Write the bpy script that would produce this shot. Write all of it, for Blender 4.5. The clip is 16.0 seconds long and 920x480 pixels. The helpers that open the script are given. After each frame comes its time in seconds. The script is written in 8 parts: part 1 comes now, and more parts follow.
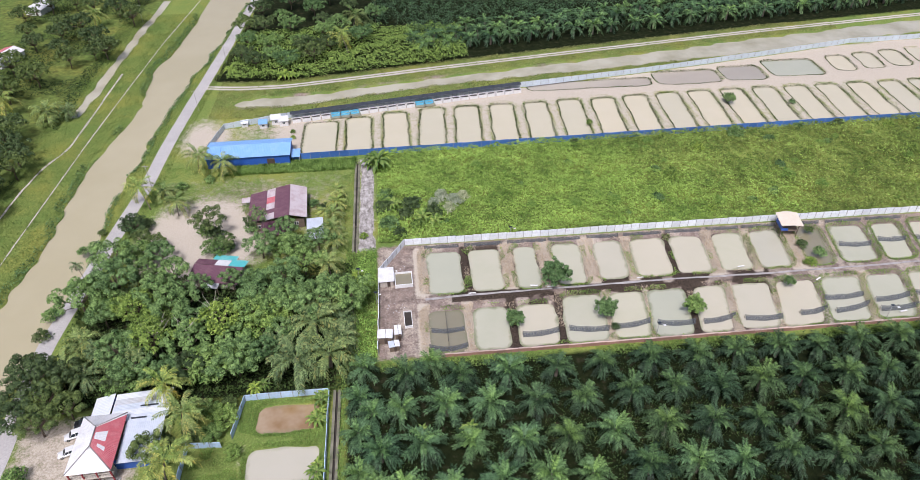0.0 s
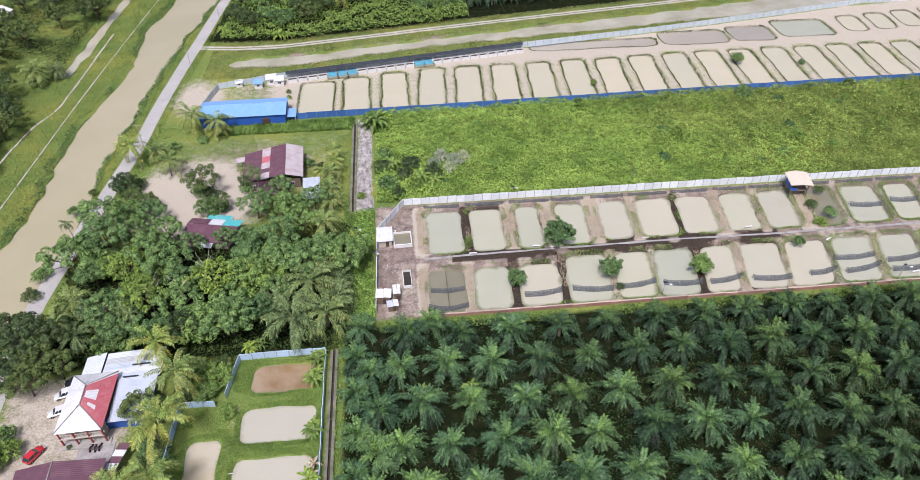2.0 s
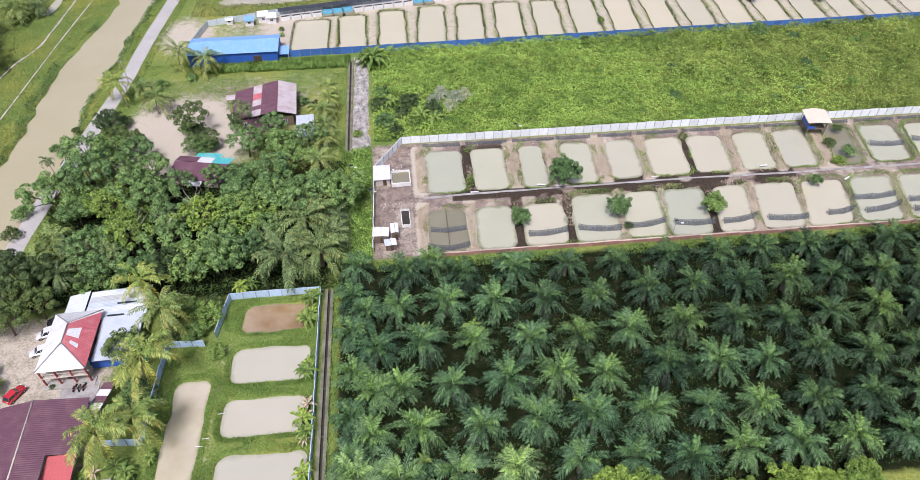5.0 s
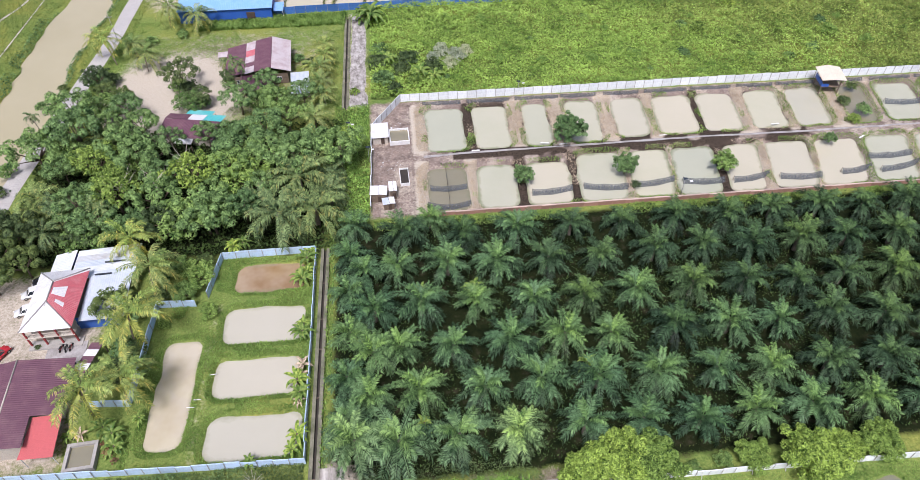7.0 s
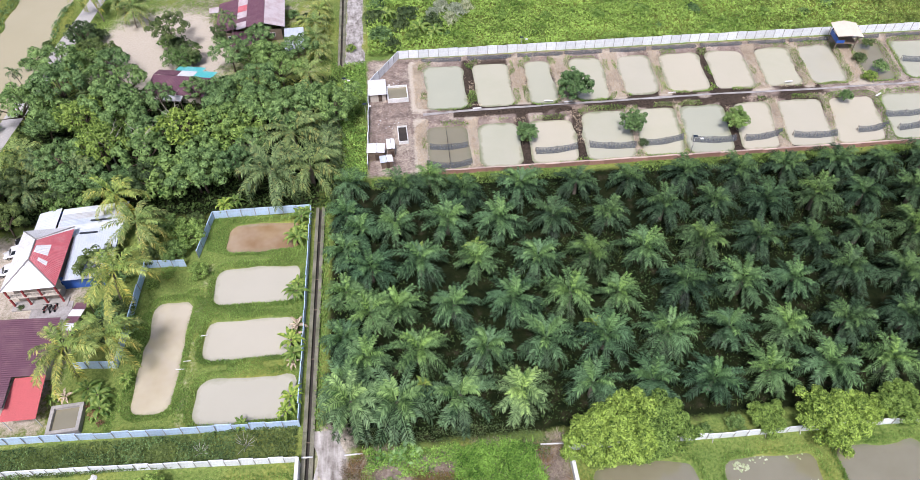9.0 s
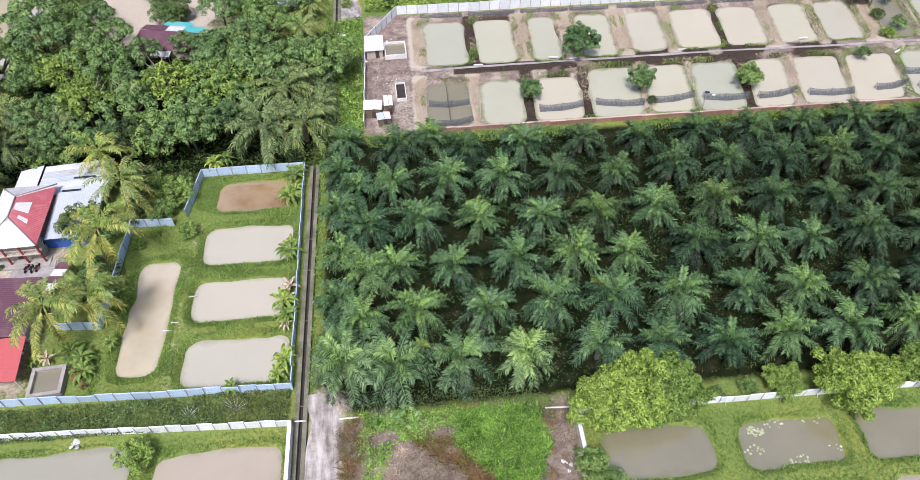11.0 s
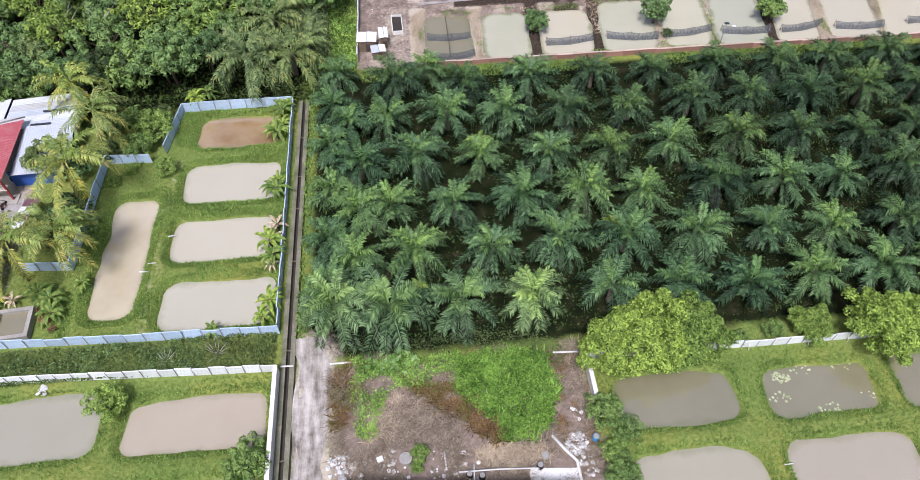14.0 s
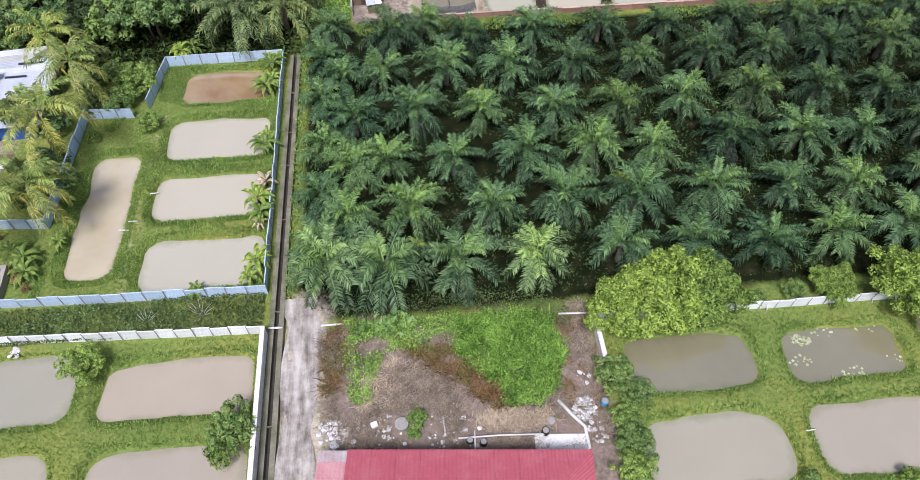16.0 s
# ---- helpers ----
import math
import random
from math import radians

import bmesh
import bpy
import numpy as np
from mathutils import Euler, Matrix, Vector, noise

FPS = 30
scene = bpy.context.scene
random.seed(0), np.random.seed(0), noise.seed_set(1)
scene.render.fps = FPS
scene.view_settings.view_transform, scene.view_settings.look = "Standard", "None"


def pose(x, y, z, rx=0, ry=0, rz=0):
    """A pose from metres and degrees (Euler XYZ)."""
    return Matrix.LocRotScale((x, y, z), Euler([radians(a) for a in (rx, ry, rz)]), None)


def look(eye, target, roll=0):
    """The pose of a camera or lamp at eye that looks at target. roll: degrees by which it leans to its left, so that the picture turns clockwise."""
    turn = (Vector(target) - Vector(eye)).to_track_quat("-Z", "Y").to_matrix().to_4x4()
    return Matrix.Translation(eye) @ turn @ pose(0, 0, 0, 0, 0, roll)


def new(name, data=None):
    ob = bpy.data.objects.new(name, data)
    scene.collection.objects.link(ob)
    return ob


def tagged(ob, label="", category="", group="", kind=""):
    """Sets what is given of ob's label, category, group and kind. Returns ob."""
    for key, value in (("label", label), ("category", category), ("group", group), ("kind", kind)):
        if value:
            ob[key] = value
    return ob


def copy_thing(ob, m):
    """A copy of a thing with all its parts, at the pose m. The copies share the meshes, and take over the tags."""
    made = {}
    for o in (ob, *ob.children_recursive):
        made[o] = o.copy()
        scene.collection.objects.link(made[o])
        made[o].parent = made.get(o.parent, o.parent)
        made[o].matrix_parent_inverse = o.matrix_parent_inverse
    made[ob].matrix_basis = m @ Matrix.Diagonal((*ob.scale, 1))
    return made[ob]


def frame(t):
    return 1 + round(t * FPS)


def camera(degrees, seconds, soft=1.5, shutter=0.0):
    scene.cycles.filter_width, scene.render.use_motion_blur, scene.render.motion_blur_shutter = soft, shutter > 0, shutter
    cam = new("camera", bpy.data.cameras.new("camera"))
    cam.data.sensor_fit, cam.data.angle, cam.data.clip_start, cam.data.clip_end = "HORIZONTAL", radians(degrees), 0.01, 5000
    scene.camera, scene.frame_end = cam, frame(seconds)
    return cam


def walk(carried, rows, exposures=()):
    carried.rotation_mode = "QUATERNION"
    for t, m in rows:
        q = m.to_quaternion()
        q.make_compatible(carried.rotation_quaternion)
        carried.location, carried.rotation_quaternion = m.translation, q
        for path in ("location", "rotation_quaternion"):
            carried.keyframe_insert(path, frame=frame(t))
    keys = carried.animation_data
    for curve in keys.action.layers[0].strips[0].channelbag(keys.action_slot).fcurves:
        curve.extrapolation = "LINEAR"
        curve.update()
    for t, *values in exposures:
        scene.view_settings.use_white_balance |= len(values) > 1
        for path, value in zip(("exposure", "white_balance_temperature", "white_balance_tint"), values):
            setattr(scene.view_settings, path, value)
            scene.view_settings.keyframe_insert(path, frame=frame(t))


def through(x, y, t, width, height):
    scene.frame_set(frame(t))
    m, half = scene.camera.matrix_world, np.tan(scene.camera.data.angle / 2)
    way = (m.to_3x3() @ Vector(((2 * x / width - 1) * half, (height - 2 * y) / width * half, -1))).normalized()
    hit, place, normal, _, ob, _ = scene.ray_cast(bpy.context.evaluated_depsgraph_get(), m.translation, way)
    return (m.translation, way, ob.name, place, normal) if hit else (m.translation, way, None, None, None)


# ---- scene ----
cam = camera(68.0, 16.0, soft=0.45)
# seconds, x, y, z, yaw, pitch, roll: a slow straight sinking flight with the gimbal tilting down
ROWS = [
    (0.0, -0.000, -0.000, 120.000, -5.686, -39.015, -0.121),
    (0.5, 0.001, 0.211, 118.383, -5.682, -39.508, -0.115),
    (1.0, 0.001, 0.432, 116.777, -5.677, -40.005, -0.110),
    (1.5, -0.001, 0.662, 115.181, -5.673, -40.506, -0.104),
    (2.0, -0.005, 0.902, 113.594, -5.669, -41.008, -0.097),
    (2.5, -0.010, 1.149, 112.015, -5.665, -41.513, -0.091),
    (3.0, -0.016, 1.403, 110.445, -5.662, -42.018, -0.084),
    (3.5, -0.023, 1.663, 108.881, -5.659, -42.524, -0.077),
    (4.0, -0.031, 1.927, 107.324, -5.656, -43.030, -0.070),
    (4.5, -0.039, 2.196, 105.772, -5.654, -43.535, -0.062),
    (5.0, -0.049, 2.467, 104.225, -5.652, -44.039, -0.054),
    (5.5, -0.058, 2.740, 102.682, -5.650, -44.540, -0.045),
    (6.0, -0.069, 3.014, 101.143, -5.650, -45.038, -0.037),
    (6.5, -0.079, 3.289, 99.606, -5.649, -45.533, -0.027),
    (7.0, -0.089, 3.562, 98.071, -5.650, -46.024, -0.017),
    (7.5, -0.100, 3.833, 96.537, -5.651, -46.509, -0.007),
    (8.0, -0.110, 4.102, 95.003, -5.652, -46.990, 0.004),
    (8.5, -0.120, 4.366, 93.469, -5.655, -47.464, 0.015),
    (9.0, -0.129, 4.626, 91.934, -5.658, -47.931, 0.027),
    (9.5, -0.138, 4.880, 90.396, -5.662, -48.391, 0.040),
    (10.0, -0.146, 5.127, 88.857, -5.667, -48.842, 0.053),
    (10.5, -0.153, 5.366, 87.313, -5.673, -49.285, 0.066),
    (11.0, -0.159, 5.597, 85.766, -5.679, -49.718, 0.081),
    (11.5, -0.164, 5.818, 84.214, -5.687, -50.141, 0.096),
    (12.0, -0.168, 6.029, 82.656, -5.695, -50.554, 0.112),
    (12.5, -0.170, 6.227, 81.092, -5.705, -50.954, 0.128),
    (13.0, -0.171, 6.414, 79.521, -5.716, -51.343, 0.146),
    (13.5, -0.169, 6.587, 77.942, -5.728, -51.719, 0.164),
    (14.0, -0.167, 6.745, 76.354, -5.741, -52.081, 0.182),
    (14.5, -0.162, 6.888, 74.757, -5.755, -52.430, 0.202),
    (15.0, -0.155, 7.014, 73.150, -5.770, -52.763, 0.223),
    (15.5, -0.145, 7.123, 71.532, -5.787, -53.081, 0.244),
    (16.0, -0.134, 7.214, 69.903, -5.805, -53.383, 0.266),
]
walk(cam, [(t, pose(x, y, z, 0, 0, yaw) @ pose(0, 0, 0, 90 + pitch, 0, 0) @ pose(0, 0, 0, 0, 0, roll)) for t, x, y, z, yaw, pitch, roll in ROWS],
     exposures=[(0, 0.1, 6080, 18.5), (3.5, 0.15, 6080, 18.5), (7, 0.24, 6080, 18.5), (9, 0.27, 6080, 18.5), (12.5, 0.23, 6080, 18.5), (16, 0.14, 6080, 18.5)])

# ---- world and sun: bright overcast, light from high in the south ----
SUN_EL, SUN_AZ = radians(61), radians(196)
world = bpy.data.worlds.new("sky")
scene.world = world
world.use_nodes = True
wn = world.node_tree.nodes
sky = wn.new("ShaderNodeTexSky")
sky.sky_type, sky.sun_disc = "NISHITA", False
sky.sun_elevation, sky.sun_rotation = SUN_EL, SUN_AZ
sky.air_density, sky.dust_density, sky.ozone_density = 1.2, 5.0, 1.0
soft_sky = wn.new("ShaderNodeHueSaturation")
soft_sky.inputs["Saturation"].default_value = 1.0
world.node_tree.links.new(sky.outputs[0], soft_sky.inputs["Color"])
world.node_tree.links.new(soft_sky.outputs[0], wn["Background"].inputs["Color"])
wn["Background"].inputs["Strength"].default_value = 0.095
sun = new("sun", bpy.data.lights.new("sun", "SUN"))
sun.data.energy, sun.data.angle, sun.data.color = 3.3, radians(14), (1.0, 0.985, 0.97)
sun.matrix_world = look((0, 0, 200), (200 * -math.sin(SUN_AZ) * math.cos(SUN_EL), 200 * -math.cos(SUN_AZ) * math.cos(SUN_EL), 200 - 200 * math.sin(SUN_EL)))

# ---- small helpers ----
def mesh_of(name, verts, faces, mats, smooth=False, idx=None):
    me = bpy.data.meshes.new(name)
    me.from_pydata([tuple(v) for v in verts], [], [tuple(f) for f in faces])
    for m in (mats if isinstance(mats, (list, tuple)) else [mats]):
        me.materials.append(m)
    if idx is not None:
        me.polygons.foreach_set("material_index", idx)
    if smooth:
        me.polygons.foreach_set("use_smooth", [True] * len(me.polygons))
    me.update()
    return me


def quads_mesh(name, quads, mat, idx=None):
    """A mesh of separate quads from an array n x 4 x 3."""
    q = np.asarray(quads, np.float32)
    n = len(q)
    me = bpy.data.meshes.new(name)
    me.vertices.add(4 * n)
    me.vertices.foreach_set("co", q.reshape(-1))
    me.loops.add(4 * n)
    me.loops.foreach_set("vertex_index", np.arange(4 * n, dtype=np.int32))
    me.polygons.add(n)
    me.polygons.foreach_set("loop_start", np.arange(0, 4 * n, 4, dtype=np.int32))
    me.polygons.foreach_set("loop_total", np.full(n, 4, np.int32))
    for m in (mat if isinstance(mat, (list, tuple)) else [mat]):
        me.materials.append(m)
    if idx is not None:
        me.polygons.foreach_set("material_index", np.asarray(idx, np.int32))
    me.update(calc_edges=True)
    return me


def part(name, me, parent, label="", m=None):
    """One mesh (a bmesh or mesh data) as an object under a thing."""
    ob = new(name, me)
    ob.parent = parent
    if m is not None:
        ob.matrix_basis = m
    if label:
        ob["label"] = label
    return ob


def thing(name, x, y, z=0, rz=0, label="", category="", group="", kind="", data=None):
    ob = new(name, data)
    ob.matrix_basis = pose(x, y, z, 0, 0, rz)
    return tagged(ob, label, category, group, kind)


def add_box(bm, x0, x1, y0, y1, z0, z1, bevel=0.0):
    vs = [bm.verts.new((x, y, z)) for z in (z0, z1) for x, y in ((x0, y0), (x1, y0), (x1, y1), (x0, y1))]
    fs = [bm.faces.new([vs[i] for i in f]) for f in ((3, 2, 1, 0), (4, 5, 6, 7), (0, 1, 5, 4), (1, 2, 6, 5), (2, 3, 7, 6), (3, 0, 4, 7))]
    if bevel:
        es = {e for f in fs for e in f.edges}
        bmesh.ops.bevel(bm, geom=list(es), offset=bevel, segments=1, affect="EDGES")


def add_cyl(bm, x, y, z0, z1, r0, r1=None, n=10, caps=True):
    bmesh.ops.create_cone(bm, cap_ends=caps, segments=n, radius1=r0, radius2=r0 if r1 is None else r1, depth=z1 - z0, matrix=Matrix.Translation((x, y, (z0 + z1) / 2)))


def add_poly(bm, pts):
    return bm.faces.new([bm.verts.new(p) for p in pts])


def done(bm, name, mats, smooth=False):
    bmesh.ops.recalc_face_normals(bm, faces=bm.faces[:])
    me = bpy.data.meshes.new(name)
    bm.to_mesh(me)
    bm.free()
    for m in (mats if isinstance(mats, (list, tuple)) else [mats]):
        me.materials.append(m)
    if smooth:
        me.polygons.foreach_set("use_smooth", [True] * len(me.polygons))
    return me


def box_mesh(name, sx, sy, sz, mat, bevel=0.02):
    """A box standing on its origin, centred in x and y."""
    bm = bmesh.new()
    add_box(bm, -sx / 2, sx / 2, -sy / 2, sy / 2, 0, sz, bevel)
    return done(bm, name, mat)


def tube(name, pts, r, mat, n=6, r1=None):
    """A round bar along a line of points, tapering to r1."""
    pts = [Vector(p) for p in pts]
    vs, fs = [], []
    for i, p in enumerate(pts):
        d = (pts[min(i + 1, len(pts) - 1)] - pts[max(i - 1, 0)]).normalized()
        a = d.orthogonal().normalized() if abs(d.z) > 0.9 else d.cross(Vector((0, 0, 1))).normalized()
        b = d.cross(a)
        rr = r if r1 is None else r + (r1 - r) * i / (len(pts) - 1)
        vs += [p + rr * (math.cos(k * math.tau / n) * a + math.sin(k * math.tau / n) * b) for k in range(n)]
    for i in range(len(pts) - 1):
        fs += [(i * n + k, i * n + (k + 1) % n, (i + 1) * n + (k + 1) % n, (i + 1) * n + k) for k in range(n)]
    fs += [tuple(range(n))[::-1], tuple((len(pts) - 1) * n + k for k in range(n))]
    return mesh_of(name, vs, fs, mat, smooth=True)


# ---- materials ----
def base_mat(name, rough=0.8, metal=0.0, spec=0.4):
    m = bpy.data.materials.new(name)
    m.use_nodes = True
    b = m.node_tree.nodes["Principled BSDF"]
    b.inputs["Roughness"].default_value = rough
    b.inputs["Metallic"].default_value = metal
    b.inputs["Specular IOR Level"].default_value = spec
    return m, m.node_tree, b


def nd(nt, kind, **values):
    n = nt.nodes.new(kind)
    for k, v in values.items():
        n.inputs[k.replace("_", " ")].default_value = v
    return n


def noise_node(nt, scale, detail=4, coord="Object", rough=0.6):
    tc = nt.nodes.new("ShaderNodeTexCoord")
    n = nd(nt, "ShaderNodeTexNoise", Scale=scale, Detail=detail, Roughness=rough)
    nt.links.new(tc.outputs[coord], n.inputs["Vector"])
    return n


def ramp(nt, source, stops):
    r = nt.nodes.new("ShaderNodeValToRGB")
    e = r.color_ramp.elements
    while len(e) < len(stops):
        e.new(0.5)
    for el, (p, c) in zip(e, stops):
        el.position, el.color = p, (*c, 1)
    nt.links.new(source, r.inputs[0])
    return r


def mix(nt, fac, a, b, mode="MIX"):
    m = nt.nodes.new("ShaderNodeMix")
    m.data_type, m.blend_type = "RGBA", mode
    for sock, v in ((m.inputs[0], fac), (m.inputs[6], a), (m.inputs[7], b)):
        if hasattr(v, "links"):
            nt.links.new(v, sock)
        elif isinstance(v, tuple):
            sock.default_value = (*v, 1)
        else:
            sock.default_value = v
    return m.outputs[2]


def mathn(nt, op, a, b=0.0, clamp=False):
    m = nt.nodes.new("ShaderNodeMath")
    m.operation, m.use_clamp = op, clamp
    for sock, v in zip(m.inputs, (a, b)):
        if hasattr(v, "links"):
            nt.links.new(v, sock)
        else:
            sock.default_value = v
    return m.outputs[0]


def bump(nt, b, height, strength, distance):
    n = nd(nt, "ShaderNodeBump", Strength=strength, Distance=distance)
    nt.links.new(height, n.inputs["Height"])
    nt.links.new(n.outputs[0], b.inputs["Normal"])


def worn(name, col, dirt, rough=0.7, metal=0.0, scale=0.6, amount=0.5, fine=6.0, bumpy=0.0, spec=0.4, vary=0.0):
    """A plain surface with broad stains and fine grain."""
    m, nt, b = base_mat(name, rough, metal, spec)
    big, small = noise_node(nt, scale, 5), noise_node(nt, fine, 6)
    f = ramp(nt, big.outputs["Fac"], [(0.35, (0, 0, 0)), (0.72, (1, 1, 1))])
    fac = mathn(nt, "MULTIPLY", f.outputs[0], amount)
    c = mix(nt, fac, col, dirt)
    g = ramp(nt, small.outputs["Fac"], [(0.3, (0.72, 0.72, 0.72)), (0.7, (1.1, 1.1, 1.1))])
    c = mix(nt, 0.8, c, g.outputs[0], "MULTIPLY")
    if vary:
        oi = nt.nodes.new("ShaderNodeObjectInfo")
        v = ramp(nt, oi.outputs["Random"], [(0, (1 - vary,) * 3), (1, (1 + vary,) * 3)])
        c = mix(nt, 1.0, c, v.outputs[0], "MULTIPLY")
    nt.links.new(c, b.inputs["Base Color"])
    if bumpy:
        bump(nt, b, small.outputs["Fac"], 0.6, bumpy)
    return m


def leafy(name, dark, light, rough=0.5, through=0.25, spread=0.6, patch=0.25, yellow=None, single=True, age_shade=None, patch2=None):
    """Leaves: each leaf and each plant a little different, light passing through."""
    m, nt, b = base_mat(name, rough, 0, 0.13)
    geo, oi = nt.nodes.new("ShaderNodeNewGeometry"), nt.nodes.new("ShaderNodeObjectInfo")
    big = noise_node(nt, patch, 3).outputs["Fac"]
    if patch2:
        big = mathn(nt, "ADD", mathn(nt, "MULTIPLY", big, 0.55), mathn(nt, "MULTIPLY", noise_node(nt, patch2, 4).outputs["Fac"], 0.45))
    big = mathn(nt, "ADD", mathn(nt, "MULTIPLY", mathn(nt, "SUBTRACT", big, 0.5), 2.6), 0.5, True)
    a = mathn(nt, "MULTIPLY", geo.outputs["Random Per Island"], spread)
    f = mathn(nt, "ADD", a, mathn(nt, "MULTIPLY", big, 1 - spread), True)
    r = ramp(nt, f, [(0.12, dark), (0.85, light)])
    c = r.outputs[0]
    if yellow:
        yf = ramp(nt, mathn(nt, "FRACT", mathn(nt, "MULTIPLY", geo.outputs["Random Per Island"], 17.3)), [(0.86, (0, 0, 0)), (0.97, (1, 1, 1))])
        c = mix(nt, yf.outputs[0], c, yellow)
    v = ramp(nt, oi.outputs["Random"], [(0, (0.68, 0.74, 0.78)), (0.5, (1, 1, 1)), (1, (1.32, 1.25, 0.98))])
    if single:
        c = mix(nt, 1.0, c, v.outputs[0], "MULTIPLY")
    # tint by frond order: painted crown shade on oil palms, yellowing on coconuts
    if age_shade:
        frond_rank = nt.nodes.new("ShaderNodeAttribute")
        frond_rank.attribute_name = "frond_rank"
        g = ramp(nt, frond_rank.outputs["Fac"], age_shade)
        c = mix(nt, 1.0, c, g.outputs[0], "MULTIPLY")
    nt.links.new(c, b.inputs["Base Color"])
    tr = nt.nodes.new("ShaderNodeBsdfTranslucent")
    nt.links.new(mix(nt, 1.0, c, (1.2, 1.3, 0.6) if dark[1] > 1.05 * dark[0] else (1.1, 1.0, 0.8), "MULTIPLY"), tr.inputs["Color"])
    sh = nt.nodes.new("ShaderNodeMixShader")
    sh.inputs[0].default_value = through
    nt.links.new(b.outputs[0], sh.inputs[1])
    nt.links.new(tr.outputs[0], sh.inputs[2])
    nt.links.new(sh.outputs[0], nt.nodes["Material Output"].inputs["Surface"])
    return m


def streaky(name, col, dirt, stretch):
    """Ground worn into long ruts along y."""
    m, nt, b = base_mat(name, 0.95, 0, 0.2)
    tc = nt.nodes.new("ShaderNodeTexCoord")
    mp = nt.nodes.new("ShaderNodeMapping")
    mp.inputs["Scale"].default_value = (0.9, 0.9 / stretch, 1)
    nt.links.new(tc.outputs["Object"], mp.inputs["Vector"])
    ruts = nd(nt, "ShaderNodeTexNoise", Scale=1.0, Detail=6, Roughness=0.65)
    nt.links.new(mp.outputs[0], ruts.inputs["Vector"])
    spots = noise_node(nt, 0.8, 6, rough=0.7)
    f = mathn(nt, "ADD", mathn(nt, "MULTIPLY", ruts.outputs["Fac"], 0.65), mathn(nt, "MULTIPLY", spots.outputs["Fac"], 0.35))
    c = ramp(nt, f, [(0.38, dirt), (0.5, tuple((p + q) / 2 for p, q in zip(col, dirt))), (0.62, col)])
    nt.links.new(c.outputs[0], b.inputs["Base Color"])
    bump(nt, b, f, 0.3, 0.05)
    return m


def water_mat(name, col, silt, scale=0.12, amount=0.5, ior=1.65, algae=0.4, green=(0.15, 0.175, 0.075)):
    """Still muddy water: silt near the surface under a smooth skin, algae along the shore."""
    m, nt, b = base_mat(name, 0.05, 0, 0.5)
    b.inputs["IOR"].default_value = ior
    n1, n2 = noise_node(nt, scale, 4), noise_node(nt, 1.4, 3)
    f = ramp(nt, n1.outputs["Fac"], [(0.4, (0, 0, 0)), (0.7, (1, 1, 1))])
    c = mix(nt, mathn(nt, "MULTIPLY", f.outputs[0], amount), col, silt)
    oi = nt.nodes.new("ShaderNodeObjectInfo")
    v = ramp(nt, oi.outputs["Random"], [(0, (0.93, 0.95, 0.95)), (1, (1.05, 1.03, 1.0))])
    c = mix(nt, 1.0, c, v.outputs[0], "MULTIPLY")
    shore = nt.nodes.new("ShaderNodeAttribute")
    shore.attribute_name = "shore"
    n3 = noise_node(nt, 0.33, 5, rough=0.7)
    w = mathn(nt, "ADD", shore.outputs["Fac"], mathn(nt, "MULTIPLY", mathn(nt, "SUBTRACT", n3.outputs["Fac"], 0.62), 2.0))
    w = ramp(nt, w, [(0.15, (0, 0, 0)), (0.95, (1, 1, 1))])
    c = mix(nt, mathn(nt, "MULTIPLY", w.outputs[0], algae), c, green)
    nt.links.new(c, b.inputs["Base Color"])
    bump(nt, b, n2.outputs["Fac"], 0.08, 0.02)
    return m


def sheet_metal(name, col, rust, ribs=0.2, axis=0, rough=0.45, amount=0.35, scale=0.5, metal=0.2):
    """Painted or bare sheet with stains running over it; the ribs are in the mesh."""
    m, nt, b = base_mat(name, rough, metal, 0.5)
    big, small = noise_node(nt, scale, 6), noise_node(nt, 5, 5)
    f = ramp(nt, big.outputs["Fac"], [(0.45, (0, 0, 0)), (0.7, (1, 1, 1))])
    c = mix(nt, mathn(nt, "MULTIPLY", f.outputs[0], amount), col, rust)
    g = ramp(nt, small.outputs["Fac"], [(0.3, (0.85, 0.85, 0.85)), (0.7, (1.08, 1.08, 1.08))])
    c = mix(nt, 0.8, c, g.outputs[0], "MULTIPLY")
    nt.links.new(c, b.inputs["Base Color"])
    bump(nt, b, small.outputs["Fac"], 0.2, 0.01)
    return m


M_CONC = worn("concrete", (0.42, 0.40, 0.37), (0.2, 0.19, 0.17), 0.85, 0, 0.5, 0.6, 4, 0.01)
M_ROAD = worn("asphalt_dusty", (0.46, 0.44, 0.42), (0.32, 0.305, 0.29), 0.9, 0, 0.15, 0.6, 3, 0.01)
M_LANE = worn("dusty_lane", (0.44, 0.42, 0.41), (0.20, 0.18, 0.165), 0.95, 0, 0.45, 0.85, 5, 0.006)
M_RUTS = streaky("rutted_lane", (0.54, 0.51, 0.475), (0.15, 0.13, 0.11), 6)
M_STRIP = streaky("blotched_concrete", (0.50, 0.47, 0.45), (0.13, 0.115, 0.10), 2.2)
M_TRACK = worn("pale_gravel", (0.56, 0.52, 0.46), (0.38, 0.33, 0.27), 0.95, 0, 0.35, 0.7, 3, 0.02)
M_DARK = worn("wet_mud", (0.035, 0.03, 0.025), (0.07, 0.055, 0.04), 0.6, 0, 0.8, 0.6, 5, 0.01)
